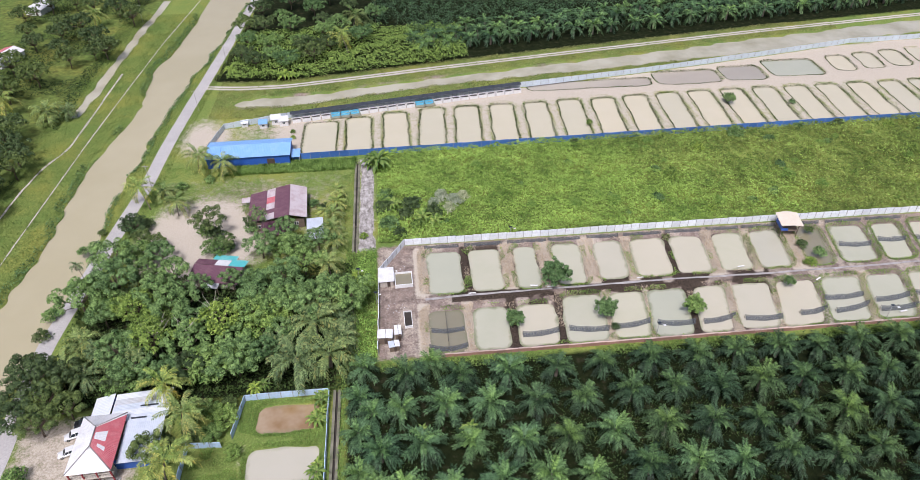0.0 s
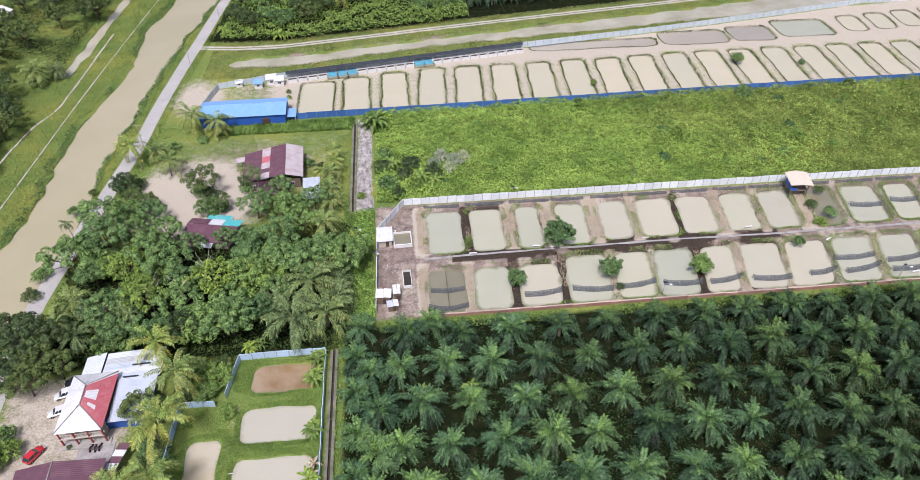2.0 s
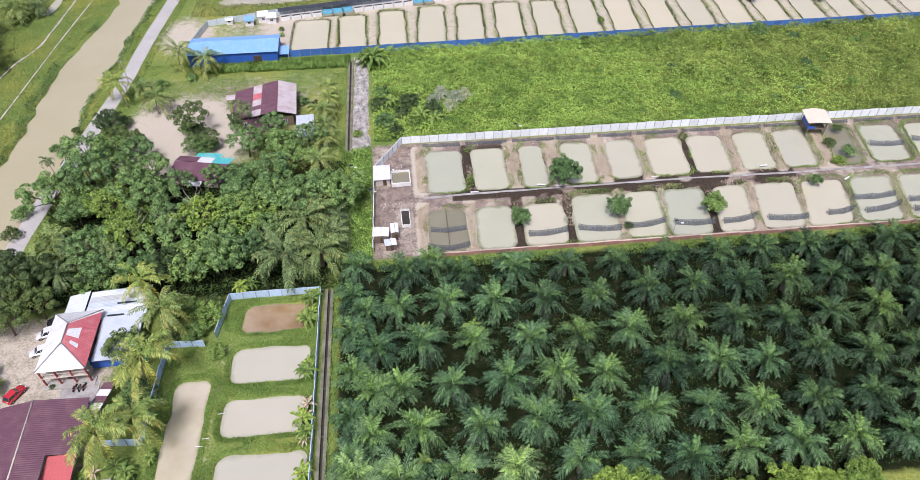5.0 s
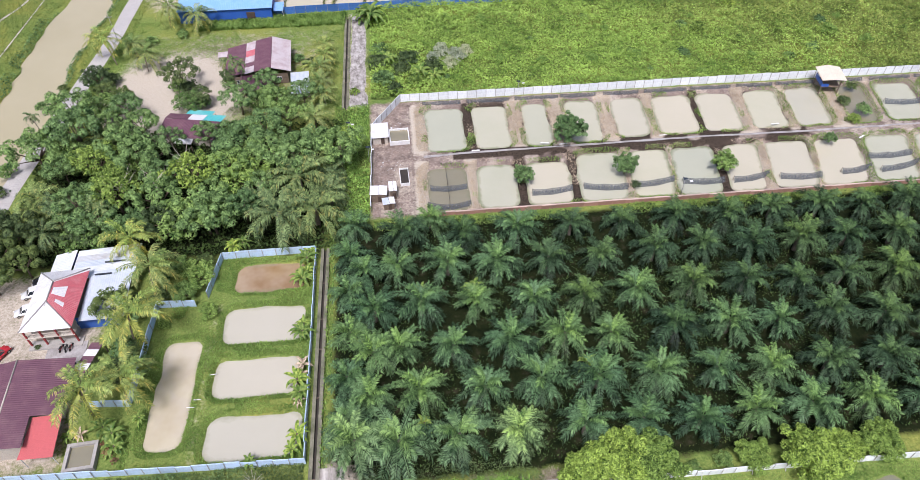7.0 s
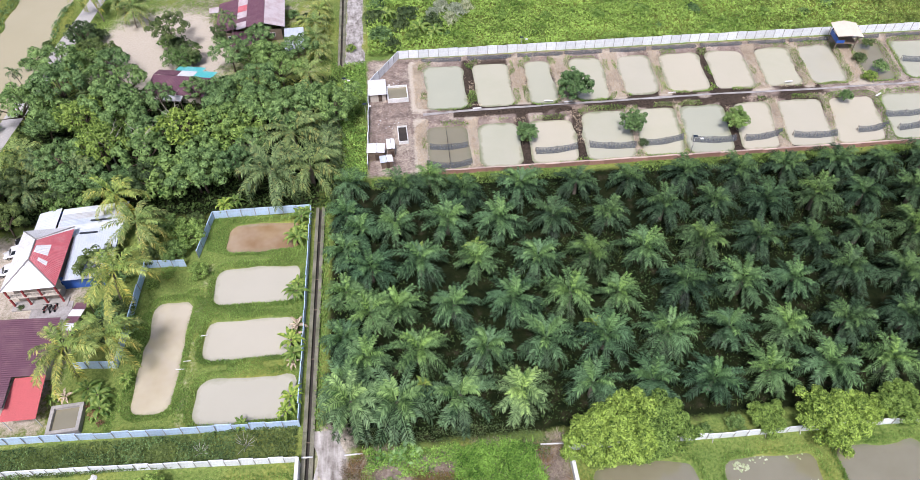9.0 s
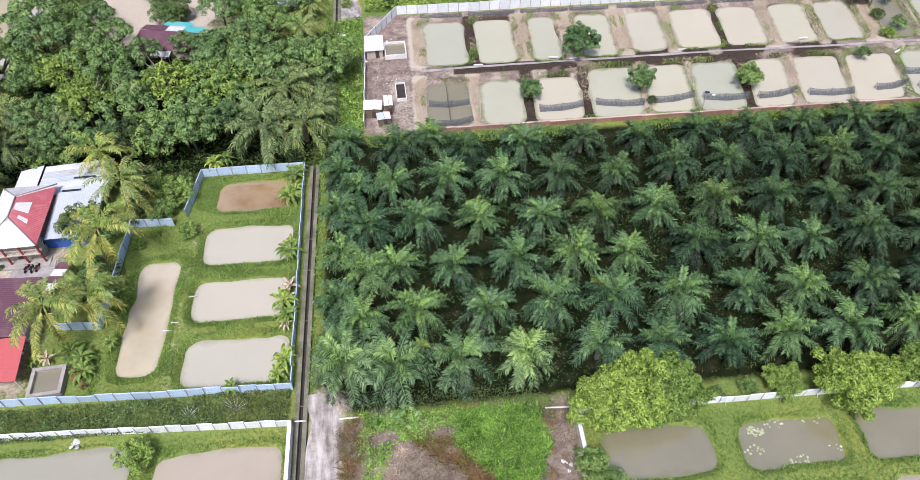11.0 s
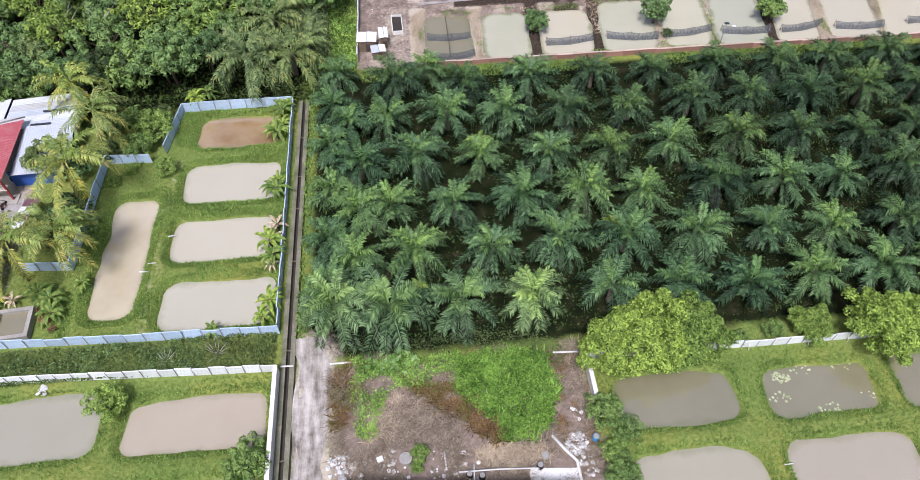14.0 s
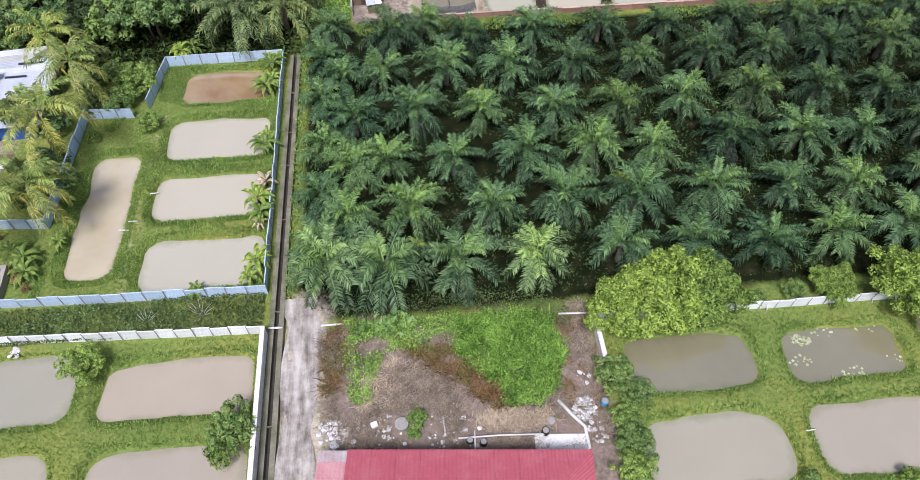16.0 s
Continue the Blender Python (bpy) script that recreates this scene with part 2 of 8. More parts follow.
M_WATER_N = water_mat("silt_water_pale", (0.52, 0.475, 0.35), (0.55, 0.505, 0.385))
M_WATER_S = water_mat("silt_water_green", (0.46, 0.445, 0.345), (0.40, 0.405, 0.29), algae=0.85)
M_WATER_C = water_mat("silt_water_cream", (0.48, 0.45, 0.355), (0.44, 0.42, 0.32), algae=0.8)
M_WATER_T = water_mat("silt_water_teal", (0.42, 0.42, 0.325), (0.46, 0.45, 0.35), algae=0.85)
# brown silt; its pale patches are sky reflection put into the colour
M_WATER_B = water_mat("brown_water_sky_patches", (0.27, 0.165, 0.075), (0.48, 0.385, 0.27), 0.08, 0.9, 2.1)
M_WATER_L = water_mat("silt_water_grey", (0.475, 0.445, 0.365), (0.44, 0.41, 0.33))
M_WATER_P = water_mat("silt_water_rosy", (0.365, 0.325, 0.265), (0.41, 0.365, 0.30))
M_WATER_G = water_mat("silt_water_dull", (0.35, 0.33, 0.26), (0.39, 0.365, 0.29), ior=1.9)
M_WATER_D = water_mat("silt_water_dim", (0.24, 0.215, 0.135), (0.30, 0.275, 0.185), ior=2.6, algae=0.5)
# brown patches in the colour stand for reflected palms and shallows
M_WATER_E = water_mat("palm_reflection_water", (0.52, 0.465, 0.36), (0.36, 0.30, 0.19), 0.075, 0.75, 2.3)
M_RIVER = water_mat("river_water", (0.40, 0.355, 0.225), (0.45, 0.40, 0.27), 0.03, 0.7)
M_DITCH = water_mat("ditch_water", (0.47, 0.435, 0.33), (0.27, 0.245, 0.15), 0.08, 0.7)

# ---- plan: ponds as leaning rounded rectangles (left, right, near, far, lean, corner, water) ----
PONDS = []
n_far = [219.2, 221.2, 223.4, 225.2, 225.8, 226, 226.1, 226.8, 226.8, 227.8, 228.4, 229]
for i in range(20):
    x0 = -33.0 if i == 0 else -18.5 + 12.8 * (i - 1)
    x1 = -21.9 if i == 0 else x0 + 8.5
    PONDS.append((x0, x1, 197.5 + 0.02 * max(0, x0 - 10), n_far[i] if i < 12 else 229 + 0.08 * (i - 12), 0.06 if i > 2 else 0.0, 2.2, M_WATER_N))
PONDS += [(50, 99.0, 235.4, 241.8, 0.0, 2, M_WATER_P), (101.6, 127.6, 235.4, 246.2, 0, 2.5, M_WATER_P), (129.6, 146.4, 236, 248, 0, 2.5, M_WATER_P),
          (149.5, 171, 237.8, 252, 0, 2.5, M_WATER_T)]
PONDS += [(178 + 12.6 * k, 186.5 + 12.6 * k, 240 + k, 254 + 1.5 * k, 0.08, 2.5, M_WATER_N) for k in range(7)]
S_UP = [(5.4, 13.4), (16.6, 24.0), (28.7, 34.0), (39.5, 46.2), (51.0, 57.7), (61.4, 70.0), (72.6, 80.7), (84.7, 92.2), (95.4, 103), (109.4, 114.6), (119.2, 127.6), (131.5, 138.2), (143, 151), (156, 164)]
S_LO = [(4.7, 12.0), (15.4, 22.9), (26.0, 34.8), (37.6, 47.0), (49.5, 57.4), (59.6, 68.2), (71.3, 78.5), (81.4, 90.5), (92.6, 102.3), (105, 114.2), (117.2, 125.8), (129, 138), (141.5, 150.5)]
up_w = [M_WATER_T, M_WATER_S, M_WATER_T, M_WATER_S, M_WATER_C, M_WATER_C, M_WATER_C, M_WATER_S, M_WATER_C, M_WATER_D, M_WATER_S, M_WATER_T, M_WATER_S, M_WATER_S]
lo_w = [M_WATER_D, M_WATER_S, M_WATER_C, M_WATER_S, M_WATER_S, M_WATER_T, M_WATER_C, M_WATER_C, M_WATER_C, M_WATER_S, M_WATER_S, M_WATER_S, M_WATER_S]
for k, ((a, b), w) in enumerate(zip(S_UP, up_w)):
    PONDS.append((a - 0.6, b + 0.6, 126.7 if k < 4 else 127.9, 143.2, 0.02 * k, 1.9, w))
for k, ((a, b), w) in enumerate(zip(S_LO, lo_w)):
    PONDS.append((a - 0.5, b + 0.5, 106.8, 120.4 if k < 3 else 122.5, 0.035 * min(k, 9), 1.9, w))
PONDS += [(-34.2, -20.8, 88.6, 95.2, 0, 1.8, M_WATER_B), (-34.6, -20.2, 76.6, 84.6, 0.02, 1.8, M_WATER_L), (-34.8, -20.9, 66.0, 73.6, 0.02, 1.6, M_WATER_L),
          (-34.6, -20.2, 55.0, 62.4, 0.02, 1.8, M_WATER_L), (-44.2, -38.1, 57.4, 78.2, 0.03, 1.8, M_WATER_E),
          (-36.2, -19.6, 38.6, 45.3, 0.02, 1.6, M_WATER_P), (-58, -39.2, 39, 46.8, 0, 2.2, M_WATER_G), (-36, -20, 22, 35, 0.02, 2, M_WATER_P), (-58, -40, 22, 35.6, 0, 2, M_WATER_G),
          (22.6, 36.7, 36.4, 42.8, -0.03, 1.4, M_WATER_D), (40.8, 54.1, 36.1, 42.2, 0.05, 1.4, M_WATER_D), (21.8, 36.9, 25.6, 33.0, 0, 2.6, M_WATER_G), (40.2, 55, 25.6, 33.0, 0, 2, M_WATER_P),
          (57.3, 70, 35.8, 42.6, 0.03, 1.5, M_WATER_D), (58, 72, 24, 33, 0, 2, M_WATER_P)]

Y_RIV = [40, 90, 115, 130, 150, 170, 190, 230, 270, 310, 350, 420]
X_RIV_L = [-108, -106, -104.5, -103, -100.5, -101.5, -101, -96.3, -96.5, -92.5, -87.2, -78]
X_RIV_R = [-92, -92, -88.8, -86.2, -86.6, -87.2, -87, -84.2, -80, -73.5, -71, -62]
Y_ROAD = [30, 70, 92, 116, 126, 157, 181, 211, 237, 259, 313, 350, 420]
X_ROAD = [-83, -83.5, -84.6, -86, -85.2, -82.0, -79.4, -78.3, -76.2, -74.2, -69.6, -66.8, -59]
X_NW = [-61, -40, 46, 99, 152, 196, 226, 330]
Y_NW = [217, 222.8, 238, 246, 256, 265, 266.5, 280]
X_NT = [-73, -62, -43, -16, 13, 55, 108, 165, 245, 330]
Y_NT = [250, 248.0, 248.0, 252.6, 257.9, 264.8, 273.2, 282.2, 293, 304]
X_ND = [-64, -32, -16, 12.6, 42, 104, 158, 218, 330]
Y_ND = [235.5, 237.4, 241.2, 246.7, 250.8, 259.5, 268, 278.8, 293]
blue_wall_y = lambda x: 194.4 + 0.0255 * np.clip(np.asarray(x, float) + 34, 0, 260)

LAT = np.random.RandomState(5).rand(256, 256)


def vnoise(x, y, s, o=0):
    """Smooth noise from 0 to 1 with features of s metres."""
    u, v = np.asarray(x, float) / s + 17.3 * o + 100, np.asarray(y, float) / s + 9.1 * o + 100
    i, j = np.floor(u).astype(int), np.floor(v).astype(int)
    a, b = u - i, v - j
    a, b = a * a * (3 - 2 * a), b * b * (3 - 2 * b)
    g = lambda p, q: LAT[p % 256, q % 256]
    return (g(i, j) * (1 - a) + g(i + 1, j) * a) * (1 - b) + (g(i, j + 1) * (1 - a) + g(i + 1, j + 1) * a) * b


def box_sdf(x, y, x0, x1, y0, y1, r=0.0, lean=0.0):
    cx, cy, hx, hy = (x0 + x1) / 2, (y0 + y1) / 2, (x1 - x0) / 2, (y1 - y0) / 2
    px, py = np.abs(x - cx - lean * (y - cy)) - hx + r, np.abs(y - cy) - hy + r
    return np.hypot(np.maximum(px, 0), np.maximum(py, 0)) + np.minimum(np.maximum(px, py), 0) - r


def inside(x, y, x0, x1, y0, y1, soft=0.8):
    return np.clip(0.5 - box_sdf(x, y, x0, x1, y0, y1) / (2 * soft), 0, 1)


def pond_sdf(x, y):
    d = np.full(np.shape(x), 50.0)
    for x0, x1, y0, y1, lean, r, _ in PONDS:
        near = (x > x0 - 8) & (x < x1 + 8) & (y > y0 - 6) & (y < y1 + 6)
        if near.any():
            d[near] = np.minimum(d[near], box_sdf(x[near], y[near], x0, x1, y0, y1, r, lean))
    return d


def wobble(x, y):
    return 0.5 * (vnoise(x, y, 2.3) - 0.5) + 0.9 * (vnoise(x, y, 5.5, 1) - 0.5)


def bank(d, depth):
    """Height of a bank at signed distance d from the water's edge, whose level is -depth."""
    return np.where(d > 0, -depth * np.clip(1 - d / 0.9, 0, 1) ** 1.3, np.maximum(-depth + 0.9 * d, -depth - 1.2))


def channels(x, y):
    """Signed distances to the river, the north drain and the west ditch."""
    xl, xr = np.interp(y, Y_RIV, X_RIV_L), np.interp(y, Y_RIV, X_RIV_R)
    river = np.maximum(xl - x, x - xr) + 1.6 * (vnoise(x, y, 4, 2) - 0.5) + 2.4 * (vnoise(x, y, 12, 3) - 0.5)
    drain = np.abs(y - np.interp(x, X_ND, Y_ND)) - 3.3 - np.clip((x - 30) / 40, 0, 2.6) + 1.8 * (vnoise(x, y, 5, 4) - 0.5) + np.clip(-58 - x, 0, 20)
    ditch = np.abs(x - np.interp(y, [225, 241, 256, 272, 296, 313, 347], [-117, -116.1, -114.9, -114.6, -113.7, -113.2, -109.5])) - 1.9 + 1.5 * (vnoise(x, y, 6, 5) - 0.5) + np.clip(232 - y, 0, 20)
    return river, drain, ditch


def ground_height(x, y):
    z = 0.18 * (vnoise(x, y, 7, 6) - 0.5) + 0.08 * (vnoise(x, y, 1.9, 7) - 0.5)
    flat = np.clip(np.abs(x - np.interp(y, Y_ROAD, X_ROAD)) - 3, 0, 1)
    z = z * flat
    z = z + bank(pond_sdf(x, y) + 0.85 * wobble(x, y), 0.5)
    river, drain, ditch = channels(x, y)
    z = z + np.where(river < 4, -1.2 * np.clip(1 - river / 3, 0, 1), 0) + np.where(river < 0, np.maximum(0.8 * river, -1.5), 0)
    z = z + bank(drain, 0.6) + bank(ditch, 0.6)
    z = np.where((np.abs(x + 17.4) < 0.75) & (y < 98.2), -0.8, z)
    z = np.where((np.abs(x + 14.4) < 0.75) & (y > 144.8) & (y < 191), -0.8, z)
    return z


def axis(stops):
    out = [stops[0][0]]
    for (a, _), (b, step) in zip(stops, stops[1:]):
        n = max(1, round((b - a) / step))
        out += [a + (b - a) * k / n for k in range(1, n + 1)]
    return np.array(out)


GX = axis([(-2500, 0), (-600, 400), (-250, 50), (-125, 4), (-60, 1.0), (62, 0.8), (170, 1.0), (250, 1.6), (700, 50), (2500, 400)])
GY = axis([(-2000, 0), (-300, 300), (0, 30), (20, 2), (152, 0.8), (262, 1.0), (330, 3), (700, 50), (4000, 600)])
gx, gy = np.meshgrid(GX, GY)
gz = ground_height(gx, gy)
nx, ny = len(GX), len(GY)
q = np.arange(nx * ny).reshape(ny, nx)
faces = np.stack([q[:-1, :-1], q[:-1, 1:], q[1:, 1:], q[1:, :-1]], -1).reshape(-1, 4)

# ground cover: soil, sand, black mud, and litter blackened for shade under the trees
x, y = gx, gy
pd = pond_sdf(x, y)
s_comp = inside(x, y, -8.3, 400, 105.4, 146.3)
n_comp = np.clip((y - blue_wall_y(x)) / 1.0, 0, 1) * np.clip((np.interp(x, X_NW, Y_NW) - y) / 1.0, 0, 1) * np.clip((x + 64) / 2, 0, 1)
yard_e = inside(x, y, -12.5, 19.5, -60, 47.5, 1.5)
lane = inside(x, y, -17.0, -11.0, -60, 52.5, 1.8)
yard_a = np.clip(1.5 - np.hypot((x + 58) / 15, (y - 154) / 16), 0, 1)  + 0.9 * np.clip(1.2 - np.hypot((x + 68) / 9, (y - 212) / 16), 0, 1)
yard_c = inside(x, y, -82, -56, 55, 96, 3)
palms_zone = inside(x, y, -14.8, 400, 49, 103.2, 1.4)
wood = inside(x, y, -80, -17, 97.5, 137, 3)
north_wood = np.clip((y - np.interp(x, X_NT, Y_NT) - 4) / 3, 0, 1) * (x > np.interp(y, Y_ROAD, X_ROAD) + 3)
west_wood = np.clip((np.interp(y, Y_RIV, X_RIV_L) - 19 - x) / 6, 0, 1)
strip = inside(x, y, -15, -8.6, 144, 193, 0.8)
soil = np.clip(0.55 * np.clip(1.5 - np.hypot((x + 45) / 22, (y - 170) / 14), 0, 1) + 0.95 * s_comp + 0.7 * yard_c + 0.8 * yard_e + 0.45 * n_comp * (vnoise(x, y, 9, 8) > 0.55), 0, 1)
sand = np.clip(0.95 * n_comp * np.clip((x + 52) / 14, 0.45, 1) + yard_a + 0.62 * yard_c + 0.75 * lane + 0.4 * strip + 0.3 * inside(x, y, -74, -16, 141, 187, 3) + 0.5 * s_comp * np.clip(2 * vnoise(x, y, 4, 41) - 0.5, 0, 1) + 0.3 * inside(x, y, -37.6, -35.4, 54, 86, 0.6), 0, 1)
midline = np.abs(y - 125.3) < 2.4
mud = s_comp * np.clip(np.where(midline & (x > 10) & (x < 96), np.clip(2.6 * vnoise(x, y, 3.2, 57) - 0.35, 0, 1), 0.0) + 0.55 * (vnoise(x, y, 6, 9) > 0.66) * (x > 2) * (x < 100), 0, 1)
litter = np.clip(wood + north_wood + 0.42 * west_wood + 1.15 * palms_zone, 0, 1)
rim = np.clip(1.3 - np.abs(pd - 0.1) / 0.7, 0, 1) * (0.95 * s_comp * vnoise(x, y, 3.5, 46) + 0.75 * n_comp)
mossy = np.clip(1 - np.abs(pd - 0.6) / 0.6, 0, 1) * n_comp
bunds = n_comp * (pd < 2.4) * (y < 233) * np.clip((x + 30) / 6, 0, 1)
sand, soil = sand * (1 - 0.5 * mossy) * (1 - 0.28 * bunds), soil * (1 - 0.4 * mossy) * (1 - bunds)
soil = np.clip(soil + 0.75 * np.clip(1.3 - np.abs(np.abs(y - np.interp(x, X_ND, Y_ND)) - 4.2) / 1.6, 0, 1) * (x > -62) * vnoise(x, y, 6, 44), 0, 1)
STRAW_UP, MUD_UP = [(1.5, 5), (24.4, 28.4), (34.4, 39.2), (46.6, 50.6), (58.1, 61.1), (81, 84.3), (92.5, 95), (103.4, 109)], [(13.7, 16.3), (70.2, 72.4)]
STRAW_LO, MUD_LO = [(1.5, 4.4), (12.4, 15), (47.3, 49.2), (57.7, 59.3), (78.8, 81), (90.8, 92.3), (114.4, 117)], [(23.2, 25.6), (35.1, 37.3), (68.5, 70.9)]


def bund_mask(spans, y0, y1, lean):
    """Where the strips between neighbouring ponds lie."""
    out = np.zeros(np.shape(x))
    for a, c in spans:
        out = np.maximum(out, np.clip(0.5 - box_sdf(x, y, a, c, y0, y1, 0.3, lean * (a / 100)), 0, 1))
    return out


straw_b = np.maximum(bund_mask(STRAW_UP, 126, 144.5, 0.2), bund_mask(STRAW_LO, 106, 123, 0.3)) * s_comp
mud_b = np.maximum(bund_mask(MUD_UP, 126, 144.5, 0.2), bund_mask(MUD_LO, 106, 123, 0.3)) * s_comp
sand = np.clip(sand * (1 - mud_b) + 0.8 * straw_b, 0, 1)
mud = np.clip(mud * (1 - straw_b) + mud_b, 0, 1)
mud = np.clip(mud + 0.55 * rim + 0.24 * inside(x, y, -12, 19, 30, 36.5, 1.0), 0, 1)
# verge darkened with the same near-black cover
litter = np.clip(litter + 0.45 * inside(x, y, -16.5, -8.6, 104, 145, 0.6), 0, 1)
me = bpy.data.meshes.new("ground")
me.vertices.add(nx * ny)
me.vertices.foreach_set("co", np.stack([gx, gy, gz], -1).astype(np.float32).reshape(-1))
me.loops.add(faces.size)
me.loops.foreach_set("vertex_index", faces.astype(np.int32).reshape(-1))
me.polygons.add(len(faces))
me.polygons.foreach_set("loop_start", np.arange(0, faces.size, 4, dtype=np.int32))
me.polygons.foreach_set("loop_total", np.full(len(faces), 4, np.int32))
me.polygons.foreach_set("use_smooth", np.ones(len(faces), bool))
me.update(calc_edges=True)
at = me.attributes.new("cover", "FLOAT_COLOR", "POINT")
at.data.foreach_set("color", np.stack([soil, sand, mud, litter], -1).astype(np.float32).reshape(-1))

M_GROUND, nt, b = base_mat("ground_cover", 0.95, 0, 0.05)
an = nt.nodes.new("ShaderNodeAttribute")
an.attribute_name = "cover"
sep = nt.nodes.new("ShaderNodeSeparateColor")
nt.links.new(an.outputs["Color"], sep.inputs[0])
n_big, n_mid, n_fine, n_grain = noise_node(nt, 0.06, 4), noise_node(nt, 0.5, 5), noise_node(nt, 2.2, 6, rough=0.7), noise_node(nt, 9, 4, rough=0.7)


def cover(weight, ragged):
    v = mathn(nt, "ADD", weight, mathn(nt, "MULTIPLY", mathn(nt, "SUBTRACT", n_mid.outputs["Fac"], 0.5), ragged))
    v = mathn(nt, "ADD", v, mathn(nt, "MULTIPLY", mathn(nt, "SUBTRACT", n_fine.outputs["Fac"], 0.5), ragged))
    r = ramp(nt, v, [(0.28, (0, 0, 0)), (0.72, (1, 1, 1))])
    return r.outputs[0]


grass_a = ramp(nt, n_fine.outputs["Fac"], [(0.25, (0.055, 0.105, 0.024)), (0.5, (0.155, 0.225, 0.06)), (0.78, (0.28, 0.335, 0.11))])
grass_b = ramp(nt, n_big.outputs["Fac"], [(0.3, (0.8, 0.88, 0.8)), (0.5, (1.1, 1.0, 0.95)), (0.7, (1.6, 1.15, 1.0))])
col = mix(nt, 1.0, grass_a.outputs[0], grass_b.outputs[0], "MULTIPLY")
# litter is near black: shade under the canopy put into its colour
litter_shade_c = ramp(nt, n_mid.outputs["Fac"], [(0.35, (0.006, 0.010, 0.004)), (0.55, (0.014, 0.019, 0.007)), (0.78, (0.05, 0.042, 0.026))])
col = mix(nt, cover(an.outputs["Alpha"], 0.8), col, litter_shade_c.outputs[0])
soil_c = ramp(nt, n_fine.outputs["Fac"], [(0.28, (0.16, 0.122, 0.104)), (0.5, (0.235, 0.185, 0.158)), (0.75, (0.36, 0.305, 0.26))])
soil_v = ramp(nt, n_mid.outputs["Fac"], [(0.3, (0.6, 0.58, 0.58)), (0.5, (1, 1, 1)), (0.72, (1.3, 1.27, 1.22))])
col = mix(nt, cover(sep.outputs[0], 0.9), col, mix(nt, 1.0, soil_c.outputs[0], soil_v.outputs[0], "MULTIPLY"))
sand_c = ramp(nt, n_fine.outputs["Fac"], [(0.28, (0.42, 0.365, 0.29)), (0.52, (0.48, 0.425, 0.345)), (0.75, (0.54, 0.485, 0.405))])
col = mix(nt, cover(sep.outputs[1], 0.8), col, sand_c.outputs[0])
mud_c = ramp(nt, n_fine.outputs["Fac"], [(0.35, (0.025, 0.02, 0.017)), (0.7, (0.10, 0.075, 0.055))])
col = mix(nt, cover(sep.outputs[2], 1.1), col, mud_c.outputs[0])
grain = ramp(nt, n_grain.outputs["Fac"], [(0.3, (0.7, 0.7, 0.7)), (0.7, (1.2, 1.2, 1.2))])
nt.links.new(mix(nt, 0.7, col, grain.outputs[0], "MULTIPLY"), b.inputs["Base Color"])
bump(nt, b, mathn(nt, "ADD", n_fine.outputs["Fac"], mathn(nt, "MULTIPLY", n_grain.outputs["Fac"], 0.4)), 0.55, 0.1)
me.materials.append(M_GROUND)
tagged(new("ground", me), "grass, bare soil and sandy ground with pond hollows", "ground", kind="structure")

# ---- water ----
def pond_outline(x0, x1, y0, y1, lean, r, grow=0.9):
    pts, cy = [], (y0 + y1) / 2
    x0, x1, y0, y1, r = x0 - grow, x1 + grow, y0 - grow, y1 + grow, r + grow
    for cx, c, a0 in ((x1 - r, y1 - r, 0), (x0 + r, y1 - r, 90), (x0 + r, y0 + r, 180), (x1 - r, y0 + r, 270)):
        for k in range(4):
            a = radians(a0 + 30 * k)
            px, py = cx + r * math.cos(a), c + r * math.sin(a)
            pts.append((px + lean * (py - cy), py, 0))
    return pts


W_LABEL = {M_WATER_N: "pale beige silty pond water", M_WATER_S: "beige green silty pond water", M_WATER_T: "grey green pond water", M_WATER_B: "brown muddy pond water with pale patches for reflected sky",
           M_WATER_E: "beige pond water with brown patches for reflected palms", M_WATER_L: "pale grey beige pond water", M_WATER_P: "rosy grey beige pond water", M_WATER_C: "cream coloured silty pond water", M_WATER_D: "dim olive grey pond water", M_WATER_G: "dull grey beige pond water"}
for i_pond, (x0, x1, y0, y1, lean, r, w) in enumerate(PONDS):
    rings = [pond_outline(x0, x1, y0, y1, lean, r, g) for g in (0.9, 0.1, -1.1)]
    n = len(rings[0])
    fs = [(a * n + i, a * n + (i + 1) % n, (a + 1) * n + (i + 1) % n, (a + 1) * n + i) for a in (0, 1) for i in range(n)] + [range(2 * n, 3 * n)]
    me = mesh_of("pond_water", sum(rings, []), fs, w)
    me.attributes.new("shore", "FLOAT", "POINT").data.foreach_set("value", [1.0] * (2 * n) + [0.0] * n)
    ob = new("pond_water", me)
    ob.location.z = -0.5 - 0.006 * (i_pond % 2)
    tagged(ob, W_LABEL[w], "pond", "fish ponds", "structure")


